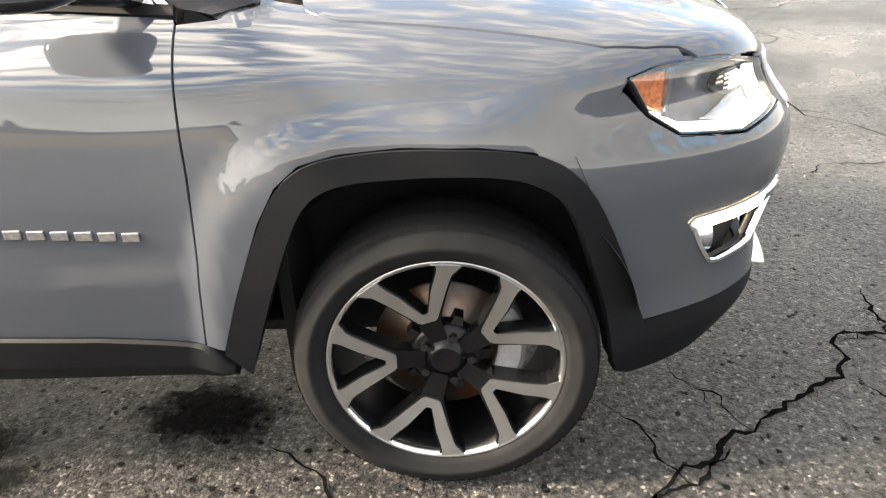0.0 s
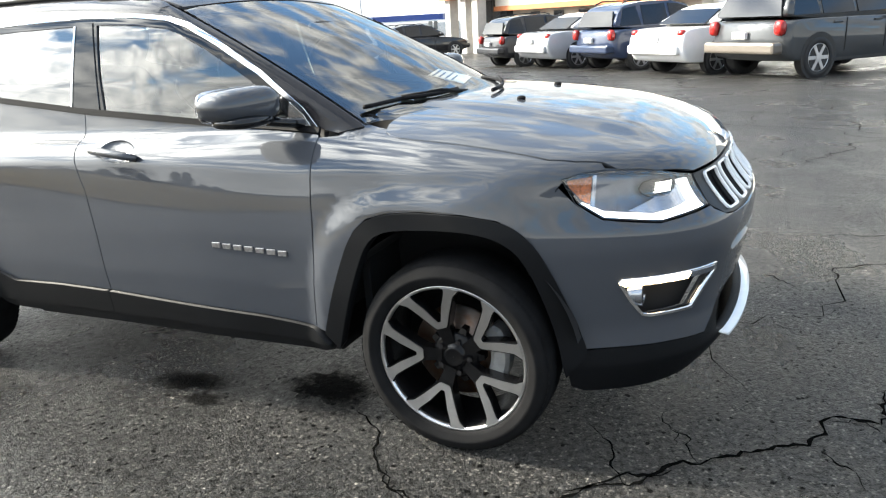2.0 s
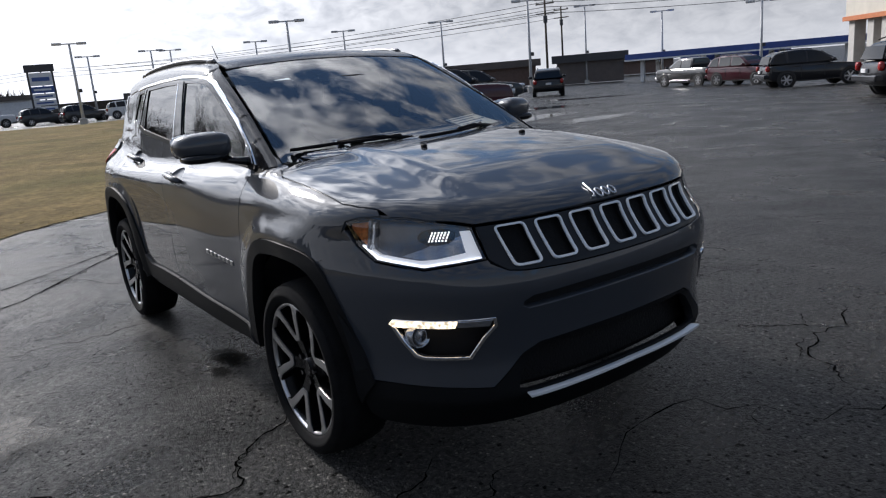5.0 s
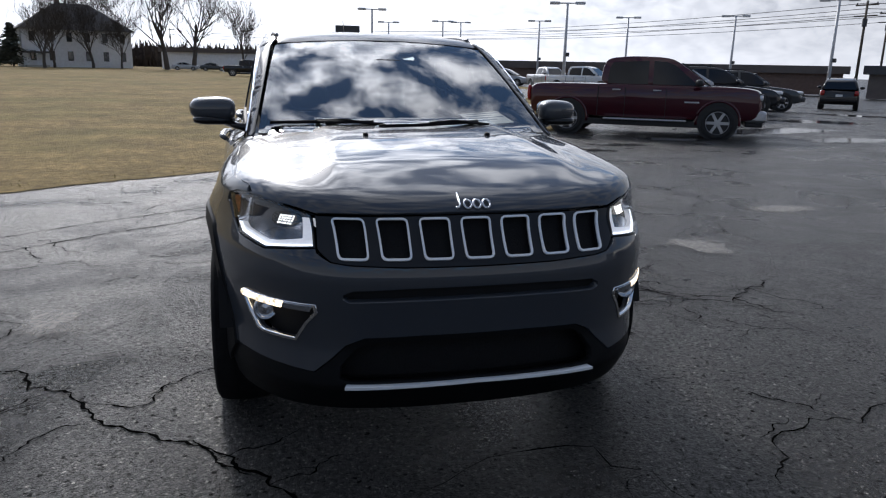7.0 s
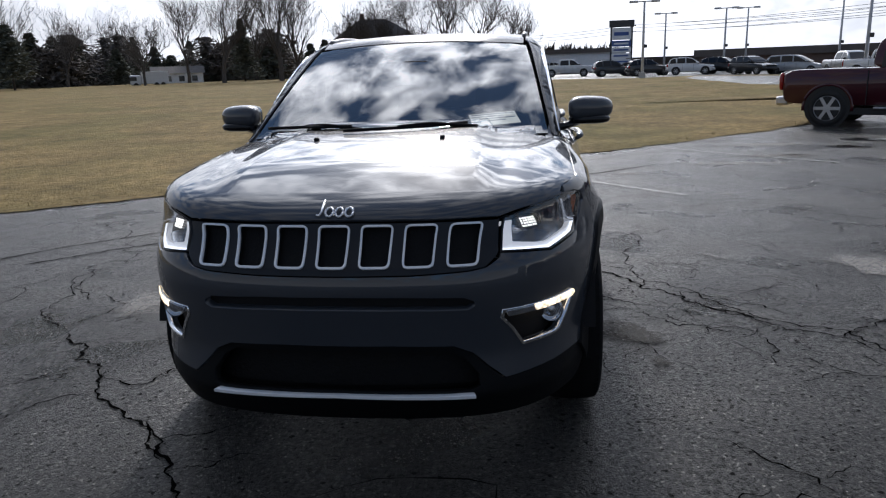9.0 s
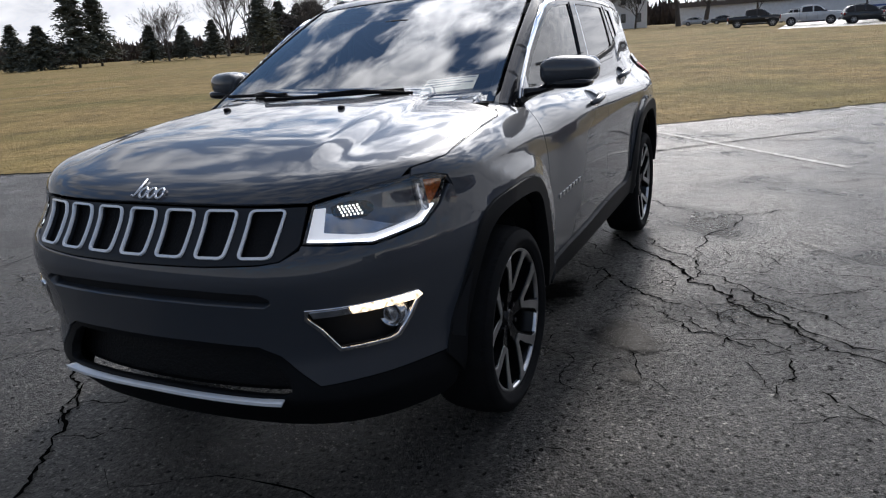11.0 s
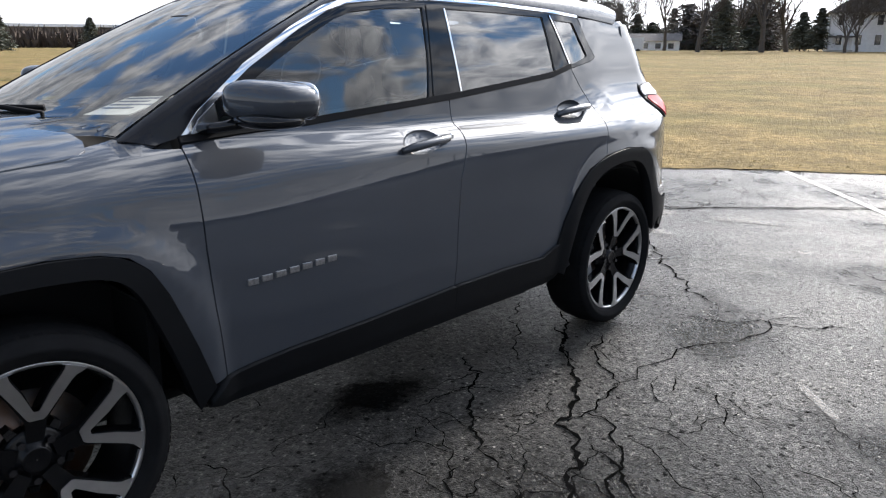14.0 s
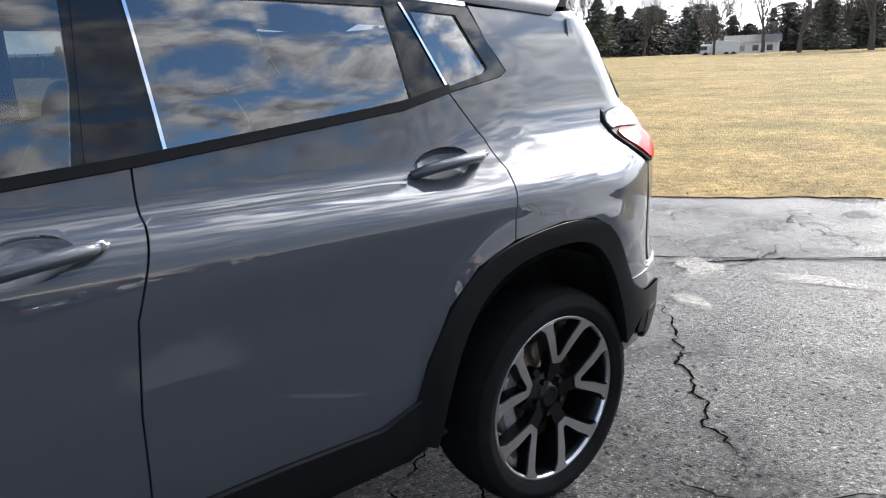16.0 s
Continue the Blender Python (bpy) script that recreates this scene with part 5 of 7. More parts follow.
xs = np.unique(np.concatenate([np.linspace(-9, 5, 57), np.linspace(-40, 30, 50), np.linspace(-900, 600, 40), GX[1:-1]]))
ys = np.unique(np.concatenate([np.linspace(-6, 8, 15), np.linspace(8, 40, 33), np.linspace(-700, 700, 40), GY[1:-1]]))
mx, my = np.meshgrid(xs, ys, indexing="ij")
vs = np.stack([mx.ravel(), my.ravel(), gz(mx, my).ravel()], 1)
ny = len(ys)
fs = [(i * ny + j, (i + 1) * ny + j, (i + 1) * ny + j + 1, i * ny + j + 1) for i in range(len(xs) - 1) for j in range(ny - 1)]
ground = tagged(raw("ground", vs, fs, ASPHALT), "worn dark grey asphalt lot with cracks and stains", "asphalt", kind="structure")


def patch(name, outline, mat, lift_by, parent=None, grid=1.0, gap=None, label=""):
    loop = dense(outline, gap=gap or grid)
    if area(loop) < 0:
        loop = loop[::-1]
    lo, hi = loop.min(0), loop.max(0)
    gx, gy = np.meshgrid(np.arange(lo[0], hi[0], grid), np.arange(lo[1], hi[1], grid))
    inner = np.stack([gx.ravel(), gy.ravel()], 1)
    inner = inner[within(inner, loop)]
    if len(inner):
        inner = inner[np.min(np.linalg.norm(inner[:, None] - loop[None], axis=2), axis=1) > 0.3 * grid]
    pts = np.concatenate([loop, inner])
    v2, _, tris, *_ = geometry.delaunay_2d_cdt([Vector(p) for p in pts], [(k, (k + 1) % len(loop)) for k in range(len(loop))], [], 0, 1e-6)
    v2, tris = np.array([tuple(v) for v in v2]), np.array(tris)
    tris = tris[within(v2[tris].mean(1), loop)]
    a, b, c = v2[tris[:, 0]], v2[tris[:, 1]], v2[tris[:, 2]]
    flip = np.cross(b - a, c - a) < 0
    tris[flip] = tris[flip][:, ::-1]
    v3 = np.concatenate([v2, (gz(v2[:, 0], v2[:, 1]) + lift_by)[:, None]], 1)
    return raw(name, v3, [tuple(t) for t in tris], mat, parent, label=label)


EDGE = [(-2.2, -30), (-3.0, -16), (-3.6, -9), (-4.5, -5.4), (-6.0, -3.7), (-7.6, -1.7), (-9.1, 0.2), (-10.2, 1.8), (-11.8, 3.6), (-14.6, 6.5), (-18.0, 9.4)]
edge_line = dense(EDGE, gap=0.12, closed=False)
edge_line = edge_line + rng.normal(0, 0.022, edge_line.shape) + 0.05 * np.stack([np.sin(np.arange(len(edge_line)) * 0.31), np.cos(np.arange(len(edge_line)) * 0.23)], 1)
near_lawn = [*[tuple(p) for p in edge_line], (-28, 14), (-28, -30)]
tagged(patch("near_lawn", near_lawn, GRASS, 0.011, None, grid=0.9, gap=1.0), "short dry tan and green winter grass", "grass", kind="structure")
far_lawn = [(-26, 13), (-64, 27), (-67, 9), (-72, 1.0), (-100, 2.0), (-140, 2), (-420, -40), (-420, -420), (60, -420), (40, -80), (-1, -38), (-2.2, -30), (-26, -30)]
tagged(patch("far_lawn", far_lawn, GRASS, 0.018, None, grid=9.0), "wide dry tan winter field", "grass", kind="structure")
tagged(patch("grass_strip", [(4.3, 16.9), (6.1, 17.1), (14, 17.8), (40, 20), (40, 27), (9.0, 22.5), (5.2, 20.2)], GRASS, 0.02, None, grid=1.0), "strip of dry grass beside the building", "grass", kind="structure")

# blades along the near part of the lawn
blade_rng = np.random.default_rng(8)
count = 15000
pick = edge_line[blade_rng.integers(0, len(edge_line), count)]
ok = pick[:, 1] > -14
pick = pick[ok]
nrm = np.array([-0.78, -0.62])
dist = blade_rng.exponential(2.6, len(pick))
pos = pick + nrm * dist[:, None] + blade_rng.normal(0, 0.12, pick.shape)
keep = within(pos, np.array(near_lawn))
pos = pos[keep]
h = blade_rng.uniform(0.006, 0.018, len(pos)) * np.where(blade_rng.random(len(pos)) < 0.06, 1.7, 1)
a = blade_rng.uniform(0, 2 * np.pi, len(pos))
w = blade_rng.uniform(0.004, 0.011, len(pos))
base = np.stack([pos[:, 0], pos[:, 1], gz(pos[:, 0], pos[:, 1]) + 0.014], 1)
side_v = np.stack([np.cos(a) * w, np.sin(a) * w, 0 * w], 1)
tip = base + np.stack([blade_rng.normal(0, 0.6, len(pos)) * h, blade_rng.normal(0, 0.6, len(pos)) * h, h], 1)
rim = dist[keep] < 0.7
base, side_v, tip = base[rim], side_v[rim], tip[rim]
vv = np.stack([base - side_v, base + side_v, tip], 1).reshape(-1, 3)
ff = np.arange(len(vv)).reshape(-1, 3)
tagged(raw("grass_blades", vv, [tuple(f) for f in ff], BLADE, normals=np.tile((0.0, 0.0, 1.0), (len(vv), 1))), "loose dry grass blades along the lawn edge", "grass", kind="stuff")


crack_rng = np.random.default_rng(21)


def crack(points, width, depth=0):
    """A wandering crack with uneven width, and smaller branches."""
    pts = [np.array(p, float) for p in points]
    for _ in range(4):
        nxt = [pts[0]]
        for p, q in zip(pts, pts[1:]):
            d = q - p
            ln = np.linalg.norm(d)
            if ln < 0.035:
                nxt.append(q)
                continue
            nxt += [(p + q) / 2 + np.array([-d[1], d[0]]) * crack_rng.normal(0, 0.13), q]
        pts = nxt
    pts = np.array(pts)
    tang = np.gradient(pts, axis=0)
    nr = np.stack([-tang[:, 1], tang[:, 0]], 1) / np.maximum(np.linalg.norm(tang, axis=1), 1e-9)[:, None]
    wd = width * np.minimum(0.25 + crack_rng.gamma(1.5, 0.5, len(pts)), 1.25)
    wd *= np.minimum(1, np.minimum(np.arange(len(pts)) + 1, len(pts) - np.arange(len(pts))) / 6)
    l, r = pts + nr * wd[:, None] / 2, pts - nr * wd[:, None] / 2
    v = np.concatenate([l, r])
    v3 = np.concatenate([v, (gz(v[:, 0], v[:, 1]) + 0.004)[:, None]], 1)
    k = len(pts)
    raw("crack", v3, [(k + i, k + i + 1, i + 1, i) for i in range(k - 1)], CRACK, ground)
    if depth < 2:
        for i in range(6, k - 6, 1):
            if crack_rng.random() < 0.016 / (1 + depth):
                side = crack_rng.choice([-1, 1])
                d = nr[i] * side + tang[i] / max(1e-9, np.linalg.norm(tang[i])) * crack_rng.normal(0, 0.7)
                d /= np.linalg.norm(d)
                ln = crack_rng.uniform(0.12, 0.55)
                crack([pts[i], pts[i] + d * ln * 0.5 + crack_rng.normal(0, 0.04, 2), pts[i] + d * ln], width * 0.5, depth + 1)


# long cracks, with their widths
CRACKS_BONNET_SIDE = (  # off the front corner
    ([(-0.59, -2.00), (-0.47, -1.89), (-0.31, -1.72), (-0.16, -1.57), (-0.05, -1.46), (0.13, -1.36), (0.23, -1.24), (0.31, -1.13), (0.40, -1.01), (0.45, -0.93), (0.58, -0.87), (0.69, -0.75)], 0.017),
    ([(0.40, -0.96), (0.52, -0.86), (0.63, -0.80), (0.77, -0.69), (0.94, -0.55), (1.09, -0.47), (1.15, -0.28), (1.37, 0.01)], 0.017),
    ([(0.15, -1.85), (0.05, -1.75), (-0.10, -1.65), (-0.16, -1.57)], 0.010),
    ([(0.46, -1.68), (0.41, -1.59), (0.25, -1.51), (0.19, -1.38), (0.14, -1.36)], 0.010),
    ([(-0.06, -1.45), (0.04, -1.29), (0.05, -1.16), (-0.07, -1.12), (-0.18, -1.01)], 0.010),
    ([(0.77, -0.69), (0.73, -0.55), (0.63, -0.39)], 0.009),
    ([(1.09, -0.47), (1.19, -0.56), (1.23, -0.67)], 0.010),
    ([(-0.46, -0.73), (-0.27, -0.91), (-0.14, -1.07), (-0.00, -1.17)], 0.011),
)
CRACKS_PASSENGER_SIDE = (  # along the -y flank
    ([(-1.04, -2.44), (-0.81, -2.30), (-0.75, -2.19), (-0.72, -2.07), (-0.88, -2.01), (-0.97, -1.97), (-1.20, -2.09), (-1.34, -2.23)], 0.010),
    ([(-2.02, -2.79), (-1.57, -2.56), (-1.29, -2.32), (-1.20, -2.20)], 0.010),
    ([(-2.07, -2.82), (-2.25, -2.72), (-2.36, -2.39), (-2.57, -2.03), (-2.33, -1.72)], 0.009),
    ([(-4.00, -4.04), (-3.65, -3.65), (-3.46, -3.32), (-3.07, -3.09)], 0.010),
    ([(-3.42, -2.49), (-3.26, -2.29), (-2.77, -2.00)], 0.010),
    ([(-4.59, -1.28), (-4.51, -1.05), (-3.98, -0.84), (-3.71, -0.60)], 0.010),
    ([(-2.41, -1.70), (-2.43, -1.50), (-2.34, -1.28), (-2.40, -1.00), (-2.34, -0.85)], 0.009),
    ([(-7.28, -0.66), (-6.92, -0.17), (-6.52, 0.18)], 0.009),
)
CRACKS_OPEN_LOT = (  # out on the open lot
    ([(-1.53, 1.44), (-1.46, 1.61), (-1.16, 1.75), (-0.96, 1.91), (-0.86, 2.00), (-0.80, 2.22), (-0.48, 2.29), (-0.47, 2.40)], 0.014),
    ([(-1.11, 1.31), (-0.96, 1.37), (-0.85, 1.53), (-0.76, 1.78), (-0.90, 1.93)], 0.009),
    ([(-0.74, 1.77), (-0.51, 1.79), (-0.30, 1.73)], 0.011),
    ([(-0.78, 2.21), (-0.99, 2.47), (-1.14, 2.71)], 0.013),
    ([(0.39, 1.31), (0.55, 1.44), (0.64, 1.56), (0.76, 1.61)], 0.010),
    ([(0.64, 1.56), (0.54, 1.70)], 0.009),
    ([(0.84, 1.16), (0.75, 1.29), (0.72, 1.39)], 0.009),
    ([(-0.46, 1.83), (-0.31, 1.96), (-0.22, 2.05), (-0.20, 2.22)], 0.009),
    ([(-3.25, 3.06), (-3.67, 3.51)], 0.010),
    ([(-3.76, 3.83), (-4.57, 4.41), (-5.10, 5.00)], 0.013),
    ([(-5.64, 4.97), (-6.33, 5.66), (-6.82, 6.20)], 0.012),
    ([(-7.42, 2.94), (-6.58, 3.48), (-5.52, 4.49), (-4.80, 5.20)], 0.012),
    ([(-4.63, 3.09), (-3.88, 3.64), (-3.61, 4.43)], 0.012),
)
CRACKS_DRIVER_SIDE = (  # along the +y flank
    ([(-1.80, 0.64), (-1.52, 0.89), (-1.30, 1.12), (-1.21, 1.27), (-1.17, 1.38)], 0.015),
    ([(-1.10, 1.23), (-0.95, 1.33), (-0.85, 1.49), (-0.78, 1.58), (-0.71, 1.67)], 0.015),
    ([(-2.38, 0.70), (-2.16, 0.89), (-1.98, 1.07), (-1.69, 1.26), (-1.55, 1.28), (-1.41, 1.47), (-1.25, 1.57), (-1.13, 1.64), (-1.11, 1.74), (-0.98, 1.80), (-0.91, 1.88)], 0.022),
    ([(-1.69, 1.26), (-1.72, 1.37), (-1.61, 1.48), (-1.49, 1.59), (-1.35, 1.72), (-1.24, 1.85), (-1.16, 1.95), (-1.05, 2.02)], 0.013),
    ([(-2.54, 0.31), (-2.21, 0.60), (-1.92, 0.82)], 0.010),
    ([(-2.46, 0.82), (-2.11, 1.13), (-1.90, 1.35)], 0.010),
    ([(-1.16, 1.64), (-1.05, 1.78), (-0.87, 1.90), (-0.79, 2.01), (-0.72, 2.16), (-0.84, 2.30)], 0.012),
    ([(-0.72, 2.16), (-0.59, 2.21), (-0.46, 2.25)], 0.011),
)
CRACKS_BEHIND = (  # behind the car
    ([(-4.48, -0.04), (-4.06, 0.34), (-3.77, 0.62), (-3.48, 0.87), (-3.33, 1.06), (-3.29, 1.11)], 0.015),
    ([(-2.95, 1.03), (-3.01, 1.13), (-3.11, 1.34), (-3.25, 1.51), (-3.31, 1.66), (-3.42, 1.81)], 0.011),
    ([(-7.67, -0.90), (-7.11, -0.57), (-6.81, -0.16), (-6.87, 0.16), (-6.74, 0.57)], 0.010),
    ([(-2.58, 0.55), (-2.34, 0.78), (-2.18, 0.89), (-2.03, 1.07)], 0.014),
    ([(-2.36, 0.92), (-2.25, 1.05), (-2.17, 1.14)], 0.009),
)
CRACKS_FAR = (
    ([(-3.3, -3.0), (-1.8, -2.7), (-1.0, -2.35), (-0.59, -2.0)], 0.010), ([(-3.0, -4.0), (-1.6, -3.5), (-0.4, -3.4), (0.8, -2.9), (2.0, -2.8)], 0.011),
    ([(-6.2, 0.9), (-5.0, 2.4), (-4.4, 4.0), (-5.2, 6.0)], 0.010), ([(-8.6, 0.4), (-7.4, 1.4), (-6.9, 2.6)], 0.010), ([(1.2, 4.4), (2.2, 5.6), (1.6, 7.4), (2.6, 9.0)], 0.014),
    ([(-2.0, 7.2), (0.2, 6.6), (2.2, 5.6), (4.2, 5.9)], 0.014), ([(-4.0, 9.5), (-1.0, 9.0), (1.6, 7.4)], 0.014), ([(2.6, 1.2), (2.0, 2.9), (2.6, 4.2), (2.2, 5.6)], 0.011), ([(-9, 9), (-6, 10.5), (-3, 12)], 0.016),
)
for line, w in (*CRACKS_BONNET_SIDE, *CRACKS_PASSENGER_SIDE, *CRACKS_OPEN_LOT, *CRACKS_DRIVER_SIDE, *CRACKS_BEHIND, *CRACKS_FAR):
    crack(line, w * 0.85)
# fine alligator cracks where the surface breaks up
for _ in range(60):
    c = np.array([-1.45, 1.55]) + crack_rng.normal(0, 1, 2) * (0.7, 0.55)
    d = crack_rng.normal(0, 1, 2)
    d /= np.linalg.norm(d)
    crack([c, c + d * 0.2 + crack_rng.normal(0, 0.05, 2), c + d * crack_rng.uniform(0.25, 0.6)], 0.0050, 2)
for _ in range(60):
    c = np.array([crack_rng.uniform(-9, 3), crack_rng.uniform(-4, 8)])
    if abs(c[1]) < 0.9 and -3.4 < c[0] < 0.8:
        continue
    if c[0] < np.interp(c[1], [-9, -5.4, -1.7, 1.8, 6.5], [-3.4, -4.3, -7.3, -9.8, -14]):
        continue
    d = crack_rng.normal(0, 1, 2)
    d /= np.linalg.norm(d)
    crack([c, c + d * 0.5 + crack_rng.normal(0, 0.1, 2), c + d * crack_rng.uniform(0.8, 2.2)], 0.008, 1)


def splash(name, x, y, rx, ry, mat, turn=0.0, wob=0.25, label="", lift_by=0.006):
    ph = rng.uniform(0, 6.28, 5)
    pts = []
    for k in range(36):
        t = 2 * math.pi * k / 36
        r = 1 + wob * (0.5 * math.sin(2 * t + ph[0]) + 0.35 * math.sin(3 * t + ph[1]) + 0.3 * math.sin(5 * t + ph[2]) + 0.2 * math.sin(9 * t + ph[3]))
        px, py = rx * r * math.cos(t), ry * r * math.sin(t)
        pts.append((x + px * math.cos(turn) - py * math.sin(turn), y + px * math.sin(turn) + py * math.cos(turn)))
    patch(name, pts, mat, lift_by, ground, grid=0.25, gap=0.1, label=label)


# dried patches near the car, and pale streaks out by the pickup
for x, y, rx, ry, turn in ((-2.2, 2.93, 0.30, 0.30, 0.0), (-1.12, -1.82, 0.26, 0.22, 0.4), (-5.30, -0.27, 0.34, 0.16, 0.7), (-4.65, 0.08, 0.17, 0.10, 0.7), (-5.56, 0.38, 0.38, 0.12, 1.9),
                           (-4.82, 1.08, 0.12, 0.05, 0.9), (-3.7, 4.95, 0.30, 0.42, 0.0), (-2.45, 1.90, 0.30, 0.018, 0.75), (-9.2, 4.55, 0.35, 0.5, 0.3), (-5.45, 2.72, 0.25, 0.06, 0.9), (-10.5, 5.9, 0.5, 0.25, 0.8), (-8.3, 3.55, 0.24, 0.90, 0.1), (-9.2, 4.4, 0.26, 0.85, -0.1), (-12.1, 3.76, 0.45, 1.4, 0.35), (-10.9, 4.6, 0.36, 1.2, 0.3), (-7.3, 1.9, 0.20, 0.38, 0.1)):
    splash("pale_stain", x, y, rx, ry, STAIN, turn, 0.45)
for x, y, rx, ry in ((-9.28, 4.68, 0.15, 0.22), (-10.37, 5.93, 0.24, 0.55), (-11.5, 6.8, 0.30, 0.8), (-12.6, 9.0, 0.4, 1.2), (-14, 12.5, 0.9, 2.4), (-17, 17, 0.9, 2.6), (-11.2, 13, 0.5, 1.6), (-22, 24, 1.2, 3.2)):
    splash("puddle", x, y, rx, ry, WET, -0.33, 0.4, "shallow wet puddle")
for x, y, rx, ry in ((-1.30, -0.72, 0.17, 0.11), (-1.1, -0.84, 0.09, 0.06), (-0.62, -0.60, 0.20, 0.17), (-1.22, 0.66, 0.24, 0.19)):
    splash("oil_stain", x, y, rx, ry, OIL, 0.3, 0.5, "dark oil stain", 0.0075)
for x, y, rx, ry in ((-0.72, 1.10, 0.19, 0.17), (-0.33, 1.2, 0.06, 0.05)):
    splash("damp_patch", x, y, rx, ry, DAMP, 0.3, 0.5, "dark damp patch", 0.0075)
for (x0, y0), (x1, y1) in (((-9.4, -0.95), (-5.35, 2.3)), ((-11.0, 2.6), (-8.2, 5.0))):
    d = np.array([x1 - x0, y1 - y0]) / math.hypot(x1 - x0, y1 - y0)
    nn = np.array([-d[1], d[0]]) * 0.04
    a, b = np.array([x0, y0]), np.array([x1, y1])
    patch("parking_line", [tuple(a + nn), tuple(b + nn), tuple(b - nn), tuple(a - nn)], LINE, 0.005, ground, grid=0.3, gap=0.25, label="worn white parking line")


# ---- parked vehicles ----
V_TYRE = material("far_tyre", (0.014, 0.014, 0.015), 0.75, vary=0.2, scale=10)
V_RIM = material("far_rim", (0.50, 0.50, 0.52), 0.3, 0.9, vary=0.1, scale=12)
V_GLASS = material("far_window", (0.008, 0.009, 0.012), 0.06, coat=0.0, vary=0.2, scale=2)
V_RED = material("far_tail_lamp", (0.30, 0.012, 0.010), 0.25, coat=0.3, vary=0.1, scale=12)
V_LAMP = material("far_head_lamp", (0.75, 0.76, 0.78), 0.15, 0.3, vary=0.08, scale=14)
V_DARK = material("far_black_trim_and_shade", (0.014, 0.014, 0.015), 0.6, vary=0.2, scale=8)
PLATE = material("plate_white", (0.7, 0.7, 0.7), 0.5, vary=0.1, scale=20)
PAINTS = {}


def car_paint(name, col, metal=0.0):
    if name not in PAINTS:
        PAINTS[name] = material(name + "_car_paint", col, 0.4, metal * 0.5, 1.0, vary=0.05, scale=2, spec=0.1)
    return PAINTS[name]


# side profiles: body outline, cabin outline, window outlines, wheelbase, tyre radius, half width
KINDS = {
    "suv": dict(body=[(-2.20, 0.42), (-2.27, 0.62), (-2.22, 0.95), (-2.10, 1.05), (0.75, 1.02), (1.35, 0.97), (1.95, 0.88), (2.20, 0.72), (2.25, 0.50), (2.10, 0.30), (-2.05, 0.30)],
                cabin=[(-2.14, 1.02), (-1.98, 1.36), (-1.78, 1.57), (-1.15, 1.66), (-0.35, 1.66), (0.12, 1.57), (1.10, 0.99)],
                windows=[[(-1.95, 1.10), (-1.80, 1.50), (-1.40, 1.56), (-1.32, 1.10)], [(-1.25, 1.10), (-1.25, 1.57), (-0.52, 1.59), (-0.48, 1.10)], [(-0.40, 1.10), (-0.42, 1.59), (-0.12, 1.57), (0.16, 1.49), (0.66, 1.10)]],
                rear=[(-2.10, 1.10), (-1.99, 1.45)], front=[(0.86, 1.07), (0.20, 1.54)], wb=2.7, r=0.36, w=0.92),
    "sedan": dict(body=[(-2.30, 0.45), (-2.36, 0.70), (-2.28, 0.98), (-1.60, 1.02), (-0.9, 0.98), (0.85, 0.95), (1.5, 0.88), (2.1, 0.76), (2.34, 0.60), (2.36, 0.42), (2.2, 0.25), (-2.15, 0.25)],
                  cabin=[(-1.72, 1.00), (-1.05, 1.36), (-0.70, 1.45), (-0.1, 1.46), (0.30, 1.38), (1.08, 0.95)],
                  windows=[[(-1.35, 1.06), (-1.0, 1.30), (-0.62, 1.38), (-0.55, 1.05)], [(-0.47, 1.05), (-0.5, 1.39), (-0.1, 1.40), (0.22, 1.33), (0.72, 1.03)]],
                  rear=[(-1.62, 1.07), (-1.12, 1.34)], front=[(0.98, 1.02), (0.36, 1.36)], wb=2.75, r=0.33, w=0.90),
    "pickup": dict(body=[(-2.86, 0.60), (-2.90, 0.80), (-2.88, 1.25), (-1.9, 1.27), (-0.98, 1.27), (1.20, 1.25), (1.85, 1.27), (2.45, 1.24), (2.74, 1.19), (2.84, 1.02), (2.84, 0.60), (2.6, 0.44), (-2.7, 0.48)],
                   cabin=[(-1.04, 1.20), (-1.02, 1.66), (-0.92, 1.90), (-0.3, 1.96), (0.45, 1.94), (0.78, 1.86), (1.72, 1.18)],
                   windows=[[(-0.86, 1.28), (-0.84, 1.64), (-0.76, 1.80), (0.10, 1.84), (0.12, 1.28)], [(0.24, 1.28), (0.22, 1.84), (0.52, 1.82), (0.74, 1.74), (1.32, 1.27)]],
                   rear=[(-1.01, 1.32), (-0.98, 1.78)], front=[(1.60, 1.26), (0.88, 1.80)], wb=3.64, r=0.405, w=1.0),
    "van": dict(body=[(-2.45, 0.40), (-2.52, 0.65), (-2.48, 1.02), (-2.3, 1.08), (0.95, 1.05), (1.6, 0.98), (2.2, 0.84), (2.5, 0.65), (2.5, 0.42), (2.3, 0.27), (-2.3, 0.27)],
                cabin=[(-2.42, 1.05), (-2.25, 1.55), (-2.0, 1.72), (-1.0, 1.76), (0.1, 1.72), (0.5, 1.60), (1.55, 1.02)],
                windows=[[(-2.2, 1.12), (-2.05, 1.58), (-1.2, 1.64), (-1.15, 1.12)], [(-1.05, 1.12), (-1.05, 1.64), (-0.12, 1.63), (-0.1, 1.12)], [(0.0, 1.12), (-0.02, 1.63), (0.42, 1.52), (1.12, 1.08)]],
                rear=[(-2.38, 1.15), (-2.2, 1.58)], front=[(1.42, 1.08), (0.55, 1.57)], wb=3.0, r=0.34, w=0.97),
}


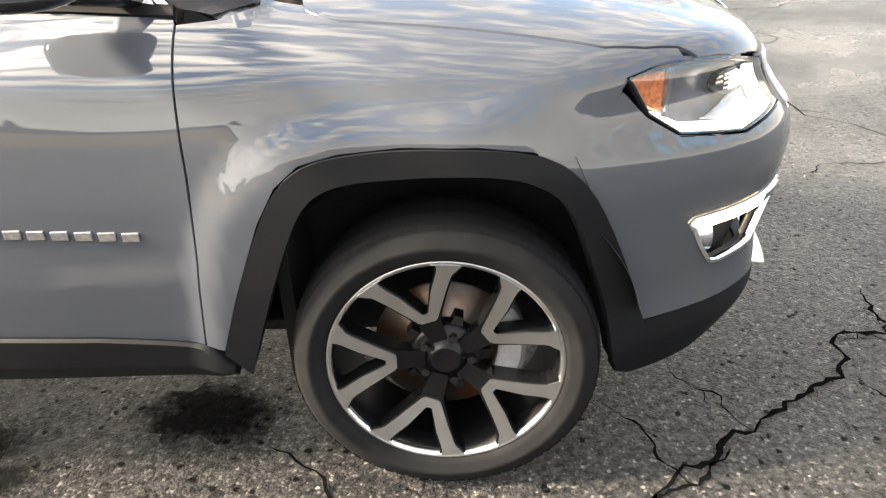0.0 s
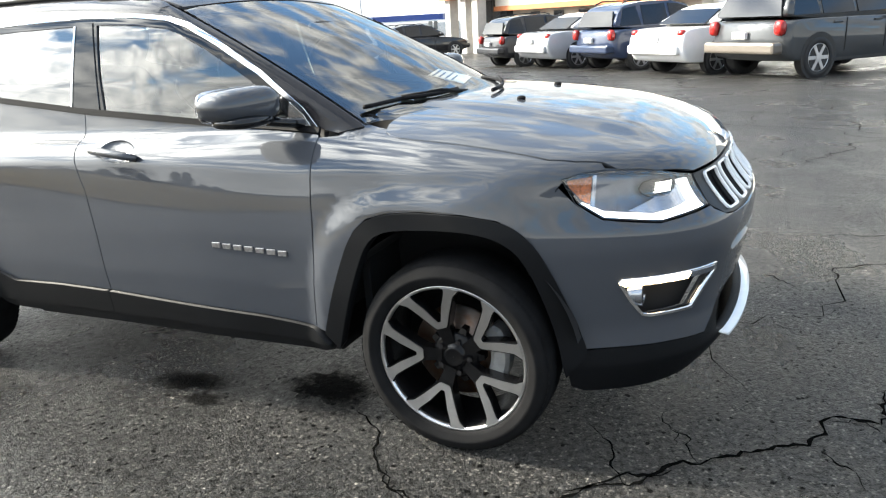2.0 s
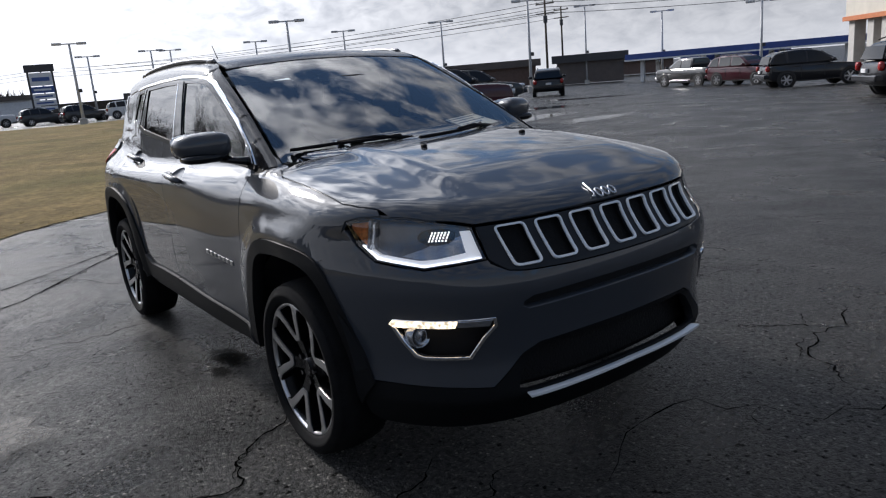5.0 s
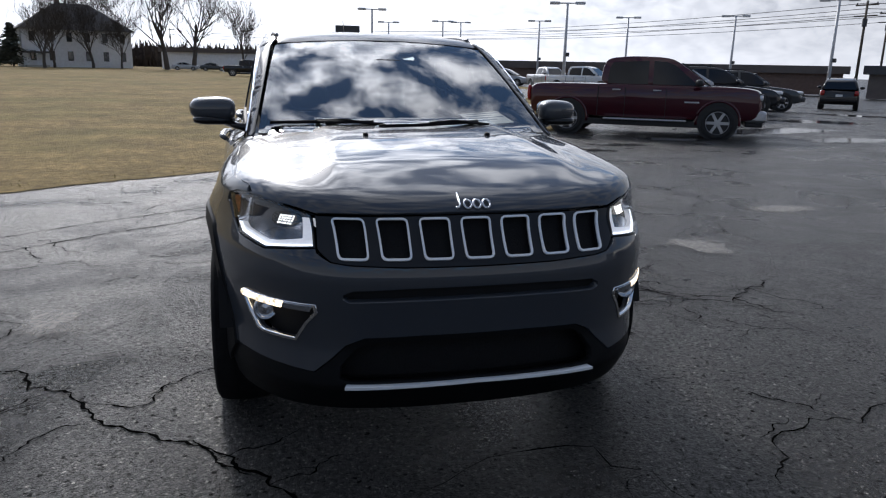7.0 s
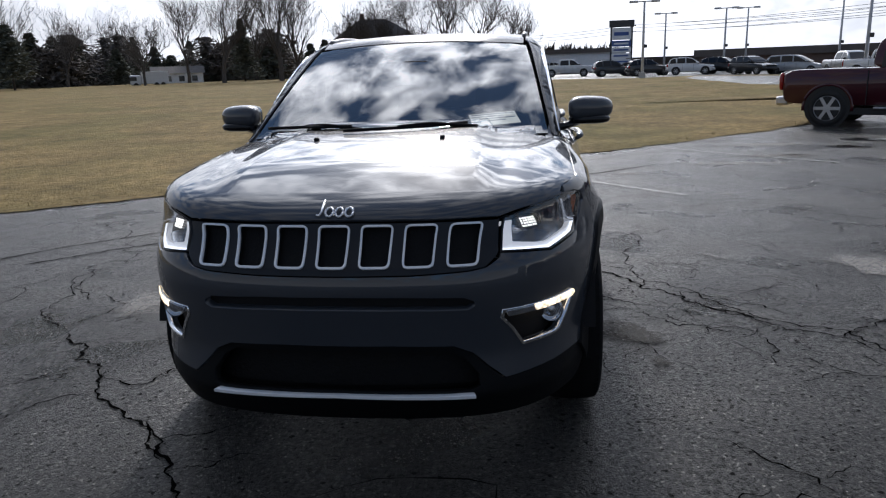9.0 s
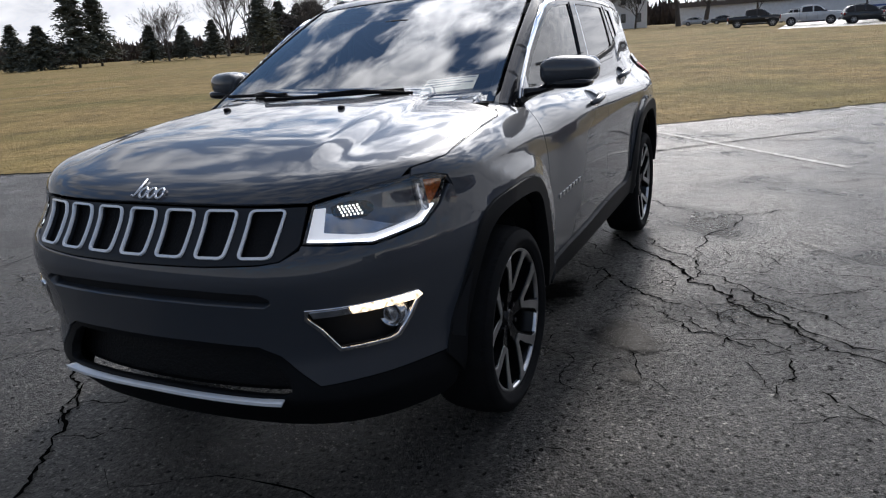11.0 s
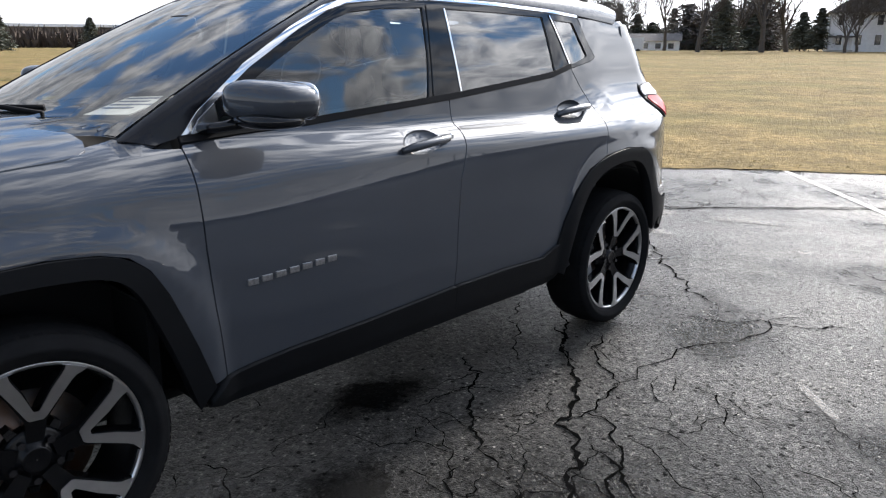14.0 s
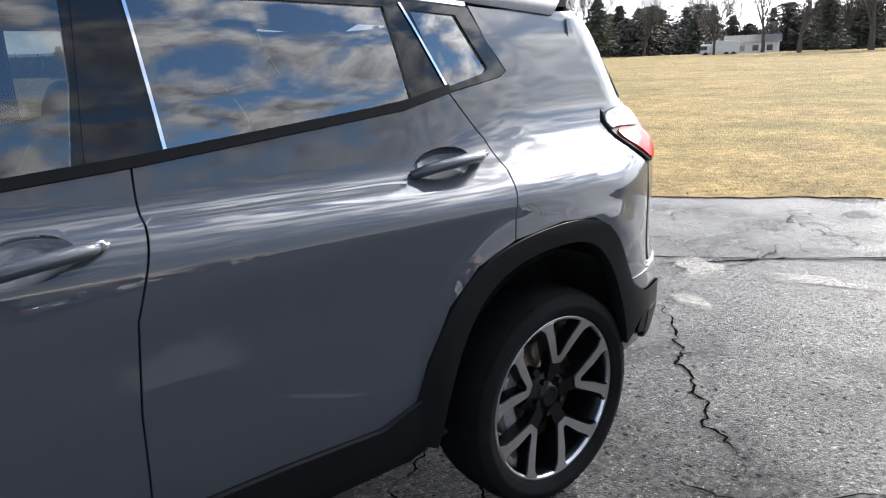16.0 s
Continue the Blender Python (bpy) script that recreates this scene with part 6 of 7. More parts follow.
def loft(profile, half, tuck, lean=0.0, foot=0.0, bow=0.20):
    """A body pulled across its width from a side outline, its flanks rounded."""
    for _ in range(2):
        ring = []
        for (x0, z0), (x1, z1) in zip(profile, [*profile[1:], profile[0]]):
            ring += [(0.8 * x0 + 0.2 * x1, 0.8 * z0 + 0.2 * z1), (0.2 * x0 + 0.8 * x1, 0.2 * z0 + 0.8 * z1)]
        profile = ring
    bm, rows = bmesh.new(), []
    lo_x, hi_x = min(p[0] for p in profile), max(p[0] for p in profile)
    cx, cz = (lo_x + hi_x) / 2, sum(p[1] for p in profile) / len(profile)
    for q, s in ((-1, 1.0), (-0.985, 0.50), (-0.95, 0.20), (-0.86, 0.05), (-0.45, 0.0), (0, -0.02), (0.45, 0.0), (0.86, 0.05), (0.95, 0.20), (0.985, 0.50), (1, 1.0)):
        row = []
        for x, z in profile:
            k = 1 - lean * max(0.0, z - foot) / max(1e-6, half)
            u = (x - cx) / (hi_x - cx)
            x = x - math.copysign(abs(u) ** 4 * bow * abs(q) ** 3, u) if not lean else x
            row.append(bm.verts.new((cx + (x - cx) * (1 - s * tuck * 0.35), q * half * k, cz + (z - cz) * (1 - s * tuck))))
        rows.append(row)
    n = len(profile)
    for a, b in zip(rows, rows[1:]):
        for i in range(n):
            bm.faces.new((a[i], a[(i + 1) % n], b[(i + 1) % n], b[i]))
    bm.faces.new(rows[0][::-1])
    bm.faces.new(rows[-1])
    bmesh.ops.recalc_face_normals(bm, faces=bm.faces)
    return bm


def vehicle(kind, paint, x, y, heading, label, category, big=1.0, rim=None, lower=None):
    k = KINDS[kind]
    v = thing({"suv": "parked_suv", "sedan": "parked_sedan", "pickup": "pickup_truck", "van": "minivan"}[kind], pose(x, y, float(gz(x, y)), 0, 0, heading), label, category, "cars on the lot")
    w, r = k["w"], k["r"]
    part("body", loft(k["body"], w, 0.045 if kind == "pickup" else 0.10, 0.10 if kind == "sedan" else 0.0, 0.7, 0.11 if kind == "pickup" else 0.20), paint, v, smooth=True)
    cab_half = w - 0.05
    part("cabin", loft(k["cabin"], cab_half, 0.06, 0.36, 1.05), paint, v, smooth=True)
    lean = lambda z: cab_half * (1 - 0.36 * max(0.0, z - 1.05) / cab_half)
    for s in (1, -1):
        for win in k["windows"]:
            bm = bmesh.new()
            f = bm.faces.new([bm.verts.new((px, s * (lean(pz) + 0.016), pz)) for px, pz in (win if s < 0 else win[::-1])])
            ext = bmesh.ops.extrude_face_region(bm, geom=[f])
            bmesh.ops.translate(bm, vec=(0, -s * 0.03, 0), verts=[e for e in ext["geom"] if isinstance(e, bmesh.types.BMVert)])
            bmesh.ops.recalc_face_normals(bm, faces=bm.faces)
            part("window", bm, V_GLASS, v)
        part("side_mirror", blob((k["front"][0][0] - 0.28, s * (w + 0.12), k["front"][0][1] + 0.08), (0.09, 0.12, 0.08), 3.0, 10, 8), paint if kind != "pickup" else V_DARK, v, smooth=True)
        part("lower_trim", box((-k["wb"] / 2 + r * 1.1, s * (w - 0.02) - 0.015, 0.27), (k["wb"] / 2 - r * 1.1, s * (w - 0.02) + 0.03, 0.42), 0.01), V_DARK, v)
        if kind == "pickup":
            lamp = part("headlight", box((2.40, min(s * (w - 0.34), s * (w - 0.035)), 0.95), (2.79, max(s * (w - 0.34), s * (w - 0.035)), 1.10), 0.045), V_LAMP, v, smooth=True)
            part("lamp_rim", box((2.36, min(s * (w - 0.36), s * (w - 0.05)), 0.925), (2.775, max(s * (w - 0.36), s * (w - 0.05)), 1.125), 0.04), V_DARK, lamp)
            part("bed_gap", box((-1.075, s * w - 0.02, 0.50), (-1.06, s * w + 0.004, 1.22)), V_DARK, v)
            part("name_bars", box((1.02, s * w - 0.01, 0.86), (1.36, s * w + 0.010, 0.895)), V_RIM, v)
            for ax in (-k["wb"] / 2, k["wb"] / 2):
                arc = [(ax + r * 1.24 * math.cos(a), s * (w - 0.012), r + 0.02 + r * 1.24 * math.sin(a)) for a in np.linspace(-0.15, math.pi + 0.15, 20)]
                part("wheel_flare", tube(arc, 0.036, 8), paint, v, smooth=True)
        else:
            part("headlight", blob((max(p[0] for p in k["body"]) - 0.28, s * (w - 0.22), 0.78), (0.20, 0.17, 0.085), 3.0, 12, 8), V_LAMP, v, smooth=True)
        zt, xt = (1.0, -2.84) if kind == "pickup" else (0.90, min(p[0] for p in k["body"]) + 0.12)
        part("tail_light", blob((xt, s * (w - 0.14), zt), (0.08, 0.10, 0.07 if kind == "sedan" else 0.13) if kind != "pickup" else (0.05, 0.11, 0.20), 3.4, 12, 8), V_RED, v, smooth=True)
        for n_h in range(2):
            hx = (-0.95 if n_h else 0.05) if kind != "pickup" else (-0.62 if n_h else 0.36)
            hz = 0.93 if kind != "pickup" else 1.12
            part("door_handle", box((hx - 0.10, s * (w + 0.0) - 0.02, hz), (hx + 0.10, s * (w + 0.0) + 0.035, hz + 0.035), 0.008), V_RIM if kind == "pickup" else paint, v)
            part("door_gap", box((hx + 0.22 - 0.006, s * w - 0.012, 0.45), (hx + 0.22 + 0.006, s * w + 0.004, hz + 0.08)), V_DARK, v)
        for ax in (-k["wb"] / 2, k["wb"] / 2):
            # flat dark disc drawn in place of the hollow, shaded wheel opening
            bm = lathe([(r * 1.16, 0.0), (r * 1.16, 0.012), (0.001, 0.012)], 28)
            bmesh.ops.transform(bm, matrix=Matrix.Translation((ax, s * (w - 0.005), r + 0.02)) @ Matrix.Scale(s, 4, (0, 1, 0)), verts=bm.verts)
            bmesh.ops.recalc_face_normals(bm, faces=bm.faces)
            part("wheel_arch", bm, V_DARK, v)
            wh = part("wheel", lathe([(r * 0.62, -0.12), (r * 0.97, -0.12), (r, -0.08), (r, 0.06), (r * 0.97, 0.10), (r * 0.72, 0.11), (r * 0.68, 0.09)], 30), V_TYRE, v, smooth=True)
            wh.matrix_basis = Matrix.Translation((ax, s * (w - 0.085), r)) @ (Matrix.Identity(4) if s > 0 else Matrix.Rotation(math.pi, 4, "Z"))
            bm = lathe([(r * 0.70, 0.09), (r * 0.66, 0.10), (r * 0.60, 0.07)], 30)
            for q in range(6):
                block(bm, (r * 0.10, 0.072, -r * 0.085), (r * 0.66, 0.10, r * 0.085), 0.0, Matrix.Rotation(math.pi / 3 * q, 4, "Y"))
            block(bm, (-r * 0.17, 0.06, -r * 0.17), (r * 0.17, 0.105, r * 0.17))
            part("rim", bm, rim or V_RIM, wh)
            # black disc painted in for the shade behind the rim
            bm = lathe([(r * 0.66, 0.03), (0.001, 0.03)], 24)
            part("brake_shadow", bm, V_DARK, wh)
    # end screens
    for nm, ((x0, z0), (x1, z1)), sg in (("rear_screen", k["rear"], -1), ("windscreen", k["front"], 1)):
        bm = bmesh.new()
        y0, y1 = lean(z0) - 0.10, lean(z1) - 0.10
        o = 0.02 * sg
        q = [(x0 + o, -y0, z0), (x0 + o, y0, z0), (x1 + o, y1, z1 + 0.012), (x1 + o, -y1, z1 + 0.012)]
        f = bm.faces.new([bm.verts.new(p) for p in (q if sg > 0 else q[::-1])])
        ext = bmesh.ops.extrude_face_region(bm, geom=[f])
        bmesh.ops.translate(bm, vec=(-0.05 * sg, 0, -0.02), verts=[e for e in ext["geom"] if isinstance(e, bmesh.types.BMVert)])
        bmesh.ops.recalc_face_normals(bm, faces=bm.faces)
        part(nm, bm, V_GLASS, v)
    lo, hi = min(p[0] for p in k["body"]), max(p[0] for p in k["body"])
    bright = V_RIM if kind == "pickup" else (lower or paint)
    if kind == "pickup":
        part("front_bumper", box((hi - 0.42, -w + 0.015, 0.44), (hi + 0.07, w - 0.015, 0.72), 0.07), bright, v)
        part("air_dam", box((hi - 0.40, -w + 0.10, 0.33), (hi + 0.0, w - 0.10, 0.45), 0.03), V_DARK, v)
        part("grille_bar", box((hi - 0.06, -w * 0.60, 0.80), (hi + 0.035, w * 0.60, 0.87), 0.02), V_RIM, v)
    else:
        part("front_bumper", box((hi - 0.22, -w + 0.16, 0.40), (hi + 0.04, w - 0.16, 0.62), 0.07), bright, v)
    part("rear_bumper", box((lo - 0.05, -w + 0.10, 0.46), (lo + 0.22, w - 0.04, 0.66), 0.05), bright, v)
    part("grille", box((hi - 0.15, -w * (0.66 if kind == "pickup" else 0.55), 0.68), (hi + (0.01 if kind == "pickup" else -0.01), w * (0.66 if kind == "pickup" else 0.55), 1.10 if kind == "pickup" else 0.84), 0.03), V_DARK, v)
    part("plate", box((lo - 0.05, -0.16, 0.72), (lo + 0.02, 0.16, 0.84), 0.01), PLATE, v)
    if kind == "pickup":
        part("bed_floor", box((-2.80, -w + 0.14, 1.235), (-1.05, w - 0.14, 1.245)), V_DARK, v)
        for s in (1, -1):
            part("fog_lamp", blob((hi + 0.02, s * 0.72, 0.52), (0.05, 0.09, 0.05), 2.4, 10, 8), V_DARK, v, smooth=True)
        part("side_step", box((-0.9, -w - 0.10, 0.40), (1.1, -w + 0.02, 0.45), 0.02), V_RIM, v)
        part("side_step", box((-0.9, w - 0.02, 0.40), (1.1, w + 0.10, 0.45), 0.02), V_RIM, v)
    if kind == "suv":
        for s in (1, -1):
            part("roof_rail", tube([(-1.7, s * (lean(1.66) - 0.08), 1.63), (-1.5, s * (lean(1.66) - 0.08), 1.70), (-0.4, s * (lean(1.66) - 0.08), 1.70), (-0.2, s * (lean(1.66) - 0.08), 1.65)], 0.02, 6), V_DARK, v)
    v.scale = (big, big, big)
    return v


MAROON = car_paint("maroon", (0.050, 0.005, 0.012), 0.0)
BLACKP, WHITEP = car_paint("black", (0.012, 0.012, 0.015)), car_paint("white", (0.75, 0.75, 0.75))
SILVERP, GREYP = car_paint("silver", (0.42, 0.43, 0.45), 0.5), car_paint("dark_grey", (0.045, 0.048, 0.052), 0.2)
BLUEP, TANP = car_paint("navy", (0.018, 0.030, 0.065), 0.1), car_paint("bronze", (0.16, 0.14, 0.12), 0.4)
vehicle("pickup", MAROON, -14.3, 9.1, 57.0, "dark maroon crew-cab pickup with chrome wheels", "pickup")
vehicle("suv", GREYP, 2.05, 14.3, 46, "old dark grey suv with silver bumper beside grass", "car", 1.05, lower=TANP)
vehicle("sedan", WHITEP, 0.25, 15.6, 46, "white sedan parked nose to the building", "car")
vehicle("suv", BLUEP, -1.65, 17.4, 46, "navy blue suv parked beside white sedan", "car", 0.98)
vehicle("sedan", SILVERP, -3.5, 18.9, 46, "silver sedan parked nose to the building", "car")
vehicle("suv", BLACKP, -5.5, 20.2, 46, "charcoal compact suv in the parked row", "car", 0.90)
vehicle("suv", BLACKP, -14.5, 30.5, 46, "black crossover with bright alloy wheels", "car", 0.95)
vehicle("suv", MAROON, -21.2, 36.4, -8, "dark red suv near the fuel station", "car")
vehicle("pickup", BLACKP, -26.5, 38.8, 165, "black pickup near the fuel station", "pickup", 0.9)
vehicle("suv", SILVERP, -34.0, 52.0, 20, "silver suv far across the lot", "car")
vehicle("suv", SILVERP, -18.9, 13.2, 60, "silver suv parked beside maroon pickup", "car", 1.02)
vehicle("suv", BLACKP, -21.9, 16.5, 60, "black suv parked in the row", "car", 1.02)
vehicle("suv", GREYP, -25.4, 20.4, 60, "dark grey suv parked in the row", "car")
vehicle("suv", BLACKP, -30.5, 30.0, 137, "black suv seen from behind on the lot", "car")
for kind, p, x, y, hd, lab, cat in (
    ("pickup", BLACKP, -90.0, -1.5, 92, "black pickup along the far lot edge", "pickup"), ("pickup", WHITEP, -84.5, 4.0, 88, "white pickup along the far lot edge", "pickup"),
    ("suv", GREYP, -79.0, 8.7, 95, "dark grey suv along the far lot edge", "car"), ("suv", GREYP, -75.0, 11.8, 95, "dark grey suv along the far lot edge", "car"),
    ("suv", WHITEP, -72.5, 15.4, 80, "white suv along the far lot edge", "car"), ("suv", BLACKP, -73.5, 18.8, 60, "black suv along the far lot edge", "car"),
    ("suv", BLACKP, -68.6, 20.2, 30, "black suv facing the grass", "car"), ("van", SILVERP, -69.5, 24.2, 60, "silver minivan along the far lot edge", "car"),
    ("pickup", SILVERP, -62.0, 26.0, 5, "silver pickup facing the grass", "pickup"), ("pickup", WHITEP, -50.0, 24.0, 40, "white pickup behind maroon pickup", "pickup"),
    ("suv", WHITEP, -58.0, 31.0, 60, "white suv in the far lot", "car"), ("sedan", SILVERP, -64.0, 33.0, 60, "silver sedan in the far lot", "car"),
    ("suv", GREYP, -46.0, 33.0, 40, "dark grey suv in the far lot", "car"), ("sedan", WHITEP, -82.0, 20.0, 80, "white sedan in the far lot", "car"),
    ("sedan", GREYP, -88.0, 12.0, 80, "grey sedan in the far lot", "car"), ("suv", MAROON, -66.0, 40.0, 50, "dark red suv in the far lot", "car"),
    ("sedan", WHITEP, -140.0, -2.0, 90, "white sedan near the warehouse", "car"), ("sedan", GREYP, -139.0, -8.0, 90, "grey sedan near the warehouse", "car"),
    ("sedan", SILVERP, -141.0, -13.0, 90, "silver sedan near the warehouse", "car"), ("suv", WHITEP, -140.0, 4.0, 90, "white suv near the warehouse", "car"),
):
    vehicle(kind, p, x, y, hd, lab, cat)


# ---- buildings ----
BEIGE = material("beige_stucco", (0.62, 0.58, 0.50), 0.85, vary=0.06, scale=1.5, bump=0.2, bump_scale=40)
CREAM = material("cream_panel", (0.72, 0.70, 0.64), 0.8, vary=0.05, scale=1.2, bump=0.2, bump_scale=30)
ORANGE = material("orange_trim", (0.52, 0.17, 0.06), 0.6, vary=0.1, scale=4)
PALE = material("pale_concrete", (0.50, 0.48, 0.45), 0.85, vary=0.08, scale=3)
PANE = material("dark_pane", (0.02, 0.024, 0.028), 0.08, coat=0.5, vary=0.2, scale=1)
FRAME = material("dark_window_frame", (0.05, 0.05, 0.055), 0.5, vary=0.1, scale=6)
BROWN = material("brown_fascia", (0.13, 0.11, 0.10), 0.8, vary=0.12, scale=1)
BRICK = material("dull_brick", (0.17, 0.115, 0.095), 0.85, vary=0.15, scale=3)
SIDING = material("white_siding", (0.85, 0.86, 0.88), 0.75, vary=0.06, scale=2)
SHINGLE = material("dark_shingles", (0.10, 0.095, 0.095), 0.9, vary=0.25, scale=3, bump=0.5, bump_scale=6, depth=0.05)
BLUE_C = material("blue_canopy", (0.035, 0.075, 0.28), 0.45, vary=0.08, scale=1)
WHITE_M = material("white_metal", (0.72, 0.73, 0.74), 0.5, vary=0.05, scale=2)
POLE_M = material("pale_steel_pole", (0.58, 0.58, 0.59), 0.5, 0.0, vary=0.08, scale=3)
WOOD_P = material("weathered_pole_wood", (0.085, 0.068, 0.052), 0.9, vary=0.2, scale=4)
SIGN_W = material("sign_white", (0.75, 0.76, 0.78), 0.5, vary=0.05, scale=3)
SIGN_B = material("sign_blue", (0.05, 0.10, 0.30), 0.5, vary=0.08, scale=3)


def oriented(a, b):
    """A frame with x along a to b, y to the left of it."""
    d = Vector((b[0] - a[0], b[1] - a[1], 0))
    return Matrix.Translation((a[0], a[1], 0)) @ Matrix.Rotation(math.atan2(d.y, d.x), 4, "Z"), d.length


def add(name, parent, lo, hi, mat, bevel=0.0, label=""):
    return part(name, box(lo, hi, bevel), mat, parent, label)


# dealership: wall line faces the parked row
m, ln = oriented((6.2, 22.6), (-11.5, 36.2))
deal = thing("dealership", m @ Matrix.Translation((0, 0, -0.5)), "cream dealership building with orange trim and entrance canopy", "building")
# facing side is y > 0 of this frame; the building lies behind it
add("wall", deal, (0, -14, -0.8), (ln, -0.3, 4.9), CREAM)
add("wall_cap", deal, (-0.1, -14.1, 4.9), (ln + 0.1, -0.2, 5.05), WHITE_M)
add("lower_fascia", deal, (9.5, -0.3, 2.35), (ln + 0.5, 1.1, 3.15), BEIGE, 0.02)
add("orange_band", deal, (9.4, -0.3, 2.12), (ln + 0.5, 1.2, 2.36), ORANGE)
add("lower_wall", deal, (9.5, -0.35, -0.8), (ln, 0.3, 2.13), BEIGE)
for k in range(6):
    x = 10.4 + 1.9 * k
    w = add("window", deal, (x, 0.22, 0.55), (x + 0.75, 0.34, 2.0), FRAME)
    add("pane", w, (x + 0.06, 0.30, 0.62), (x + 0.69, 0.35, 1.93), PANE)
for x in (2.0, 6.0):
    d = add("garage_door", deal, (x, -0.32, -0.6), (x + 3.2, -0.24, 3.5), WHITE_M)
    add("door_frame", d, (x - 0.1, -0.3, 3.5), (x + 3.3, -0.16, 3.62), FRAME)
    for k in range(5):
        add("door_pane", d, (x + 0.25 + 0.58 * k, -0.26, 0.92), (x + 0.66 + 0.58 * k, -0.22, 1.14), PANE)
for k in range(3):
    add("wall_seam", deal, (6 + 6 * k, -0.31, 0), (6.05 + 6 * k, -0.28, 4.9), FRAME)
add("canopy", deal, (ln + 0.3, -2.2, 3.05), (ln + 4.0, 2.4, 4.45), BEIGE, 0.03)
add("canopy_cap", deal, (ln + 0.25, -2.25, 4.45), (ln + 4.05, 2.45, 4.54), WHITE_M)
add("canopy_trim", deal, (ln + 0.2, -2.3, 2.85), (ln + 4.1, 2.5, 3.06), ORANGE)
for x, y in ((ln + 0.7, 2.0), (ln + 3.6, 2.0), (ln + 1.9, 2.0), (ln + 3.6, -1.8)):
    add("column", deal, (x - 0.28, y - 0.28, -0.9), (x + 0.28, y + 0.28, 2.86), PALE, 0.02)
e = add("entrance_glass", deal, (ln + 0.1, -0.4, -0.8), (ln + 2.2, 0.6, 2.85), FRAME)
for k in range(3):
    for j in range(2):
        add("pane", e, (ln + 0.2 + 0.68 * k, 0.56, -0.5 + 1.7 * j), (ln + 0.78 + 0.68 * k, 0.63, 1.0 + 1.7 * j), PANE)

# fuel station
m, ln = oriented((-53.0, 66.0), (-31.0, 72.5))
gas = thing("fuel_station", m @ Matrix.Translation((0, 0, -1.5)), "fuel station with blue and white canopy", "fuel station")
add("canopy", gas, (0, -3.5, 2.85), (ln, 3.5, 3.45), BLUE_C, 0.02)
add("canopy_edge", gas, (-0.05, -3.55, 2.70), (ln + 0.05, 3.55, 2.86), WHITE_M)
for k in range(4):
    for s in (-2.2, 2.2):
        add("column", gas, (1.5 + k * (ln - 3) / 3 - 0.2, s - 0.2, -0.2), (1.5 + k * (ln - 3) / 3 + 0.2, s + 0.2, 2.75), WHITE_M)
for k in range(3):
    add("pump", gas, (4 + 6 * k, -0.4, -0.1), (4.9 + 6 * k, 0.4, 1.5), WHITE_M, 0.05)
k = add("kiosk", gas, (3.5, 5.0, -0.2), (13.5, 10.0, 2.5), WHITE_M)
add("kiosk_roof", gas, (3.2, 4.7, 2.0), (13.8, 10.3, 2.9), BLUE_C)
for q in range(4):
    add("pane", k, (4.2 + 2.3 * q, 4.93, 0.5), (5.9 + 2.3 * q, 5.02, 1.8), PANE)


def low_block(a, b, deep, high, base, wall, roof, label, bays):
    m, ln = oriented(a, b)
    h = thing("low_building", m @ Matrix.Translation((0, 0, base)), label, "building")
    add("wall", h, (0, 0.6, 0), (ln, deep, high - 0.8), wall)
    add("roof_band", h, (-0.6, -0.2, high - 0.95), (ln + 0.6, deep + 0.6, high), roof)
    for k in range(bays):
        x = (k + 0.25) * ln / bays
        w = add("window", h, (x, 0.52, 0.5), (x + ln / bays * 0.5, 0.64, high - 1.2), FRAME)
        add("pane", w, (x + 0.12, 0.48, 0.6), (x + ln / bays * 0.5 - 0.12, 0.56, high - 1.3), PANE)
    return h


def polar(bearing, dist, eye=(3.0, 0.0)):
    return (eye[0] + dist * math.cos(radians(bearing)), eye[1] + dist * math.sin(radians(bearing)))


b = low_block(polar(139, 118), polar(165.8, 122), 14, 3.5, -0.9, BRICK, BROWN, "long low brown strip of shops with flat roof", 16)
add("sign_board", b, (38, -0.3, 2.75), (43, -0.15, 3.25), SIGN_W)
add("sign_board", b, (18, -0.3, 2.75), (21, -0.15, 3.2), BRICK)
b = low_block(polar(131.5, 105), polar(136.0, 105), 10, 3.6, -1.0, BROWN, FRAME, "dark low building beyond the lot", 3)
b = low_block(polar(127.5, 150), polar(131.5, 150), 10, 3.2, -1.2, BRICK, BROWN, "far low brick building", 5)
b = low_block(polar(174.0, 190), polar(186.0, 190), 20, 5.0, -0.5, SIDING, BROWN, "long pale warehouse beyond bare trees", 8)

# farmhouse
m, ln = oriented(polar(-171.6, 162), polar(-164.4, 159))
house = thing("farmhouse", m @ Matrix.Translation((0, 0, -0.1)), "white two-storey farmhouse with dark hipped roof", "house")
add("wall", house, (0.6, -12, 0), (ln - 0.6, -0.5, 7.2), SIDING)
bm = bmesh.new()
lowr = [bm.verts.new(p) for p in ((-0.2, 0.3, 7.1), (ln + 0.2, 0.3, 7.1), (ln + 0.2, -11.8, 7.1), (-0.2, -11.8, 7.1))]
top = [bm.verts.new(p) for p in ((ln * 0.36, -4.6, 12.2), (ln * 0.64, -4.6, 12.2), (ln * 0.64, -7, 12.2), (ln * 0.36, -7, 12.2))]
for i in range(4):
    bm.faces.new((lowr[i], lowr[(i + 1) % 4], top[(i + 1) % 4], top[i]))
bm.faces.new(top)
bm.faces.new(lowr[::-1])
bmesh.ops.recalc_face_normals(bm, faces=bm.faces)
roof = part("roof", bm, SHINGLE, house, "dark hipped roof")
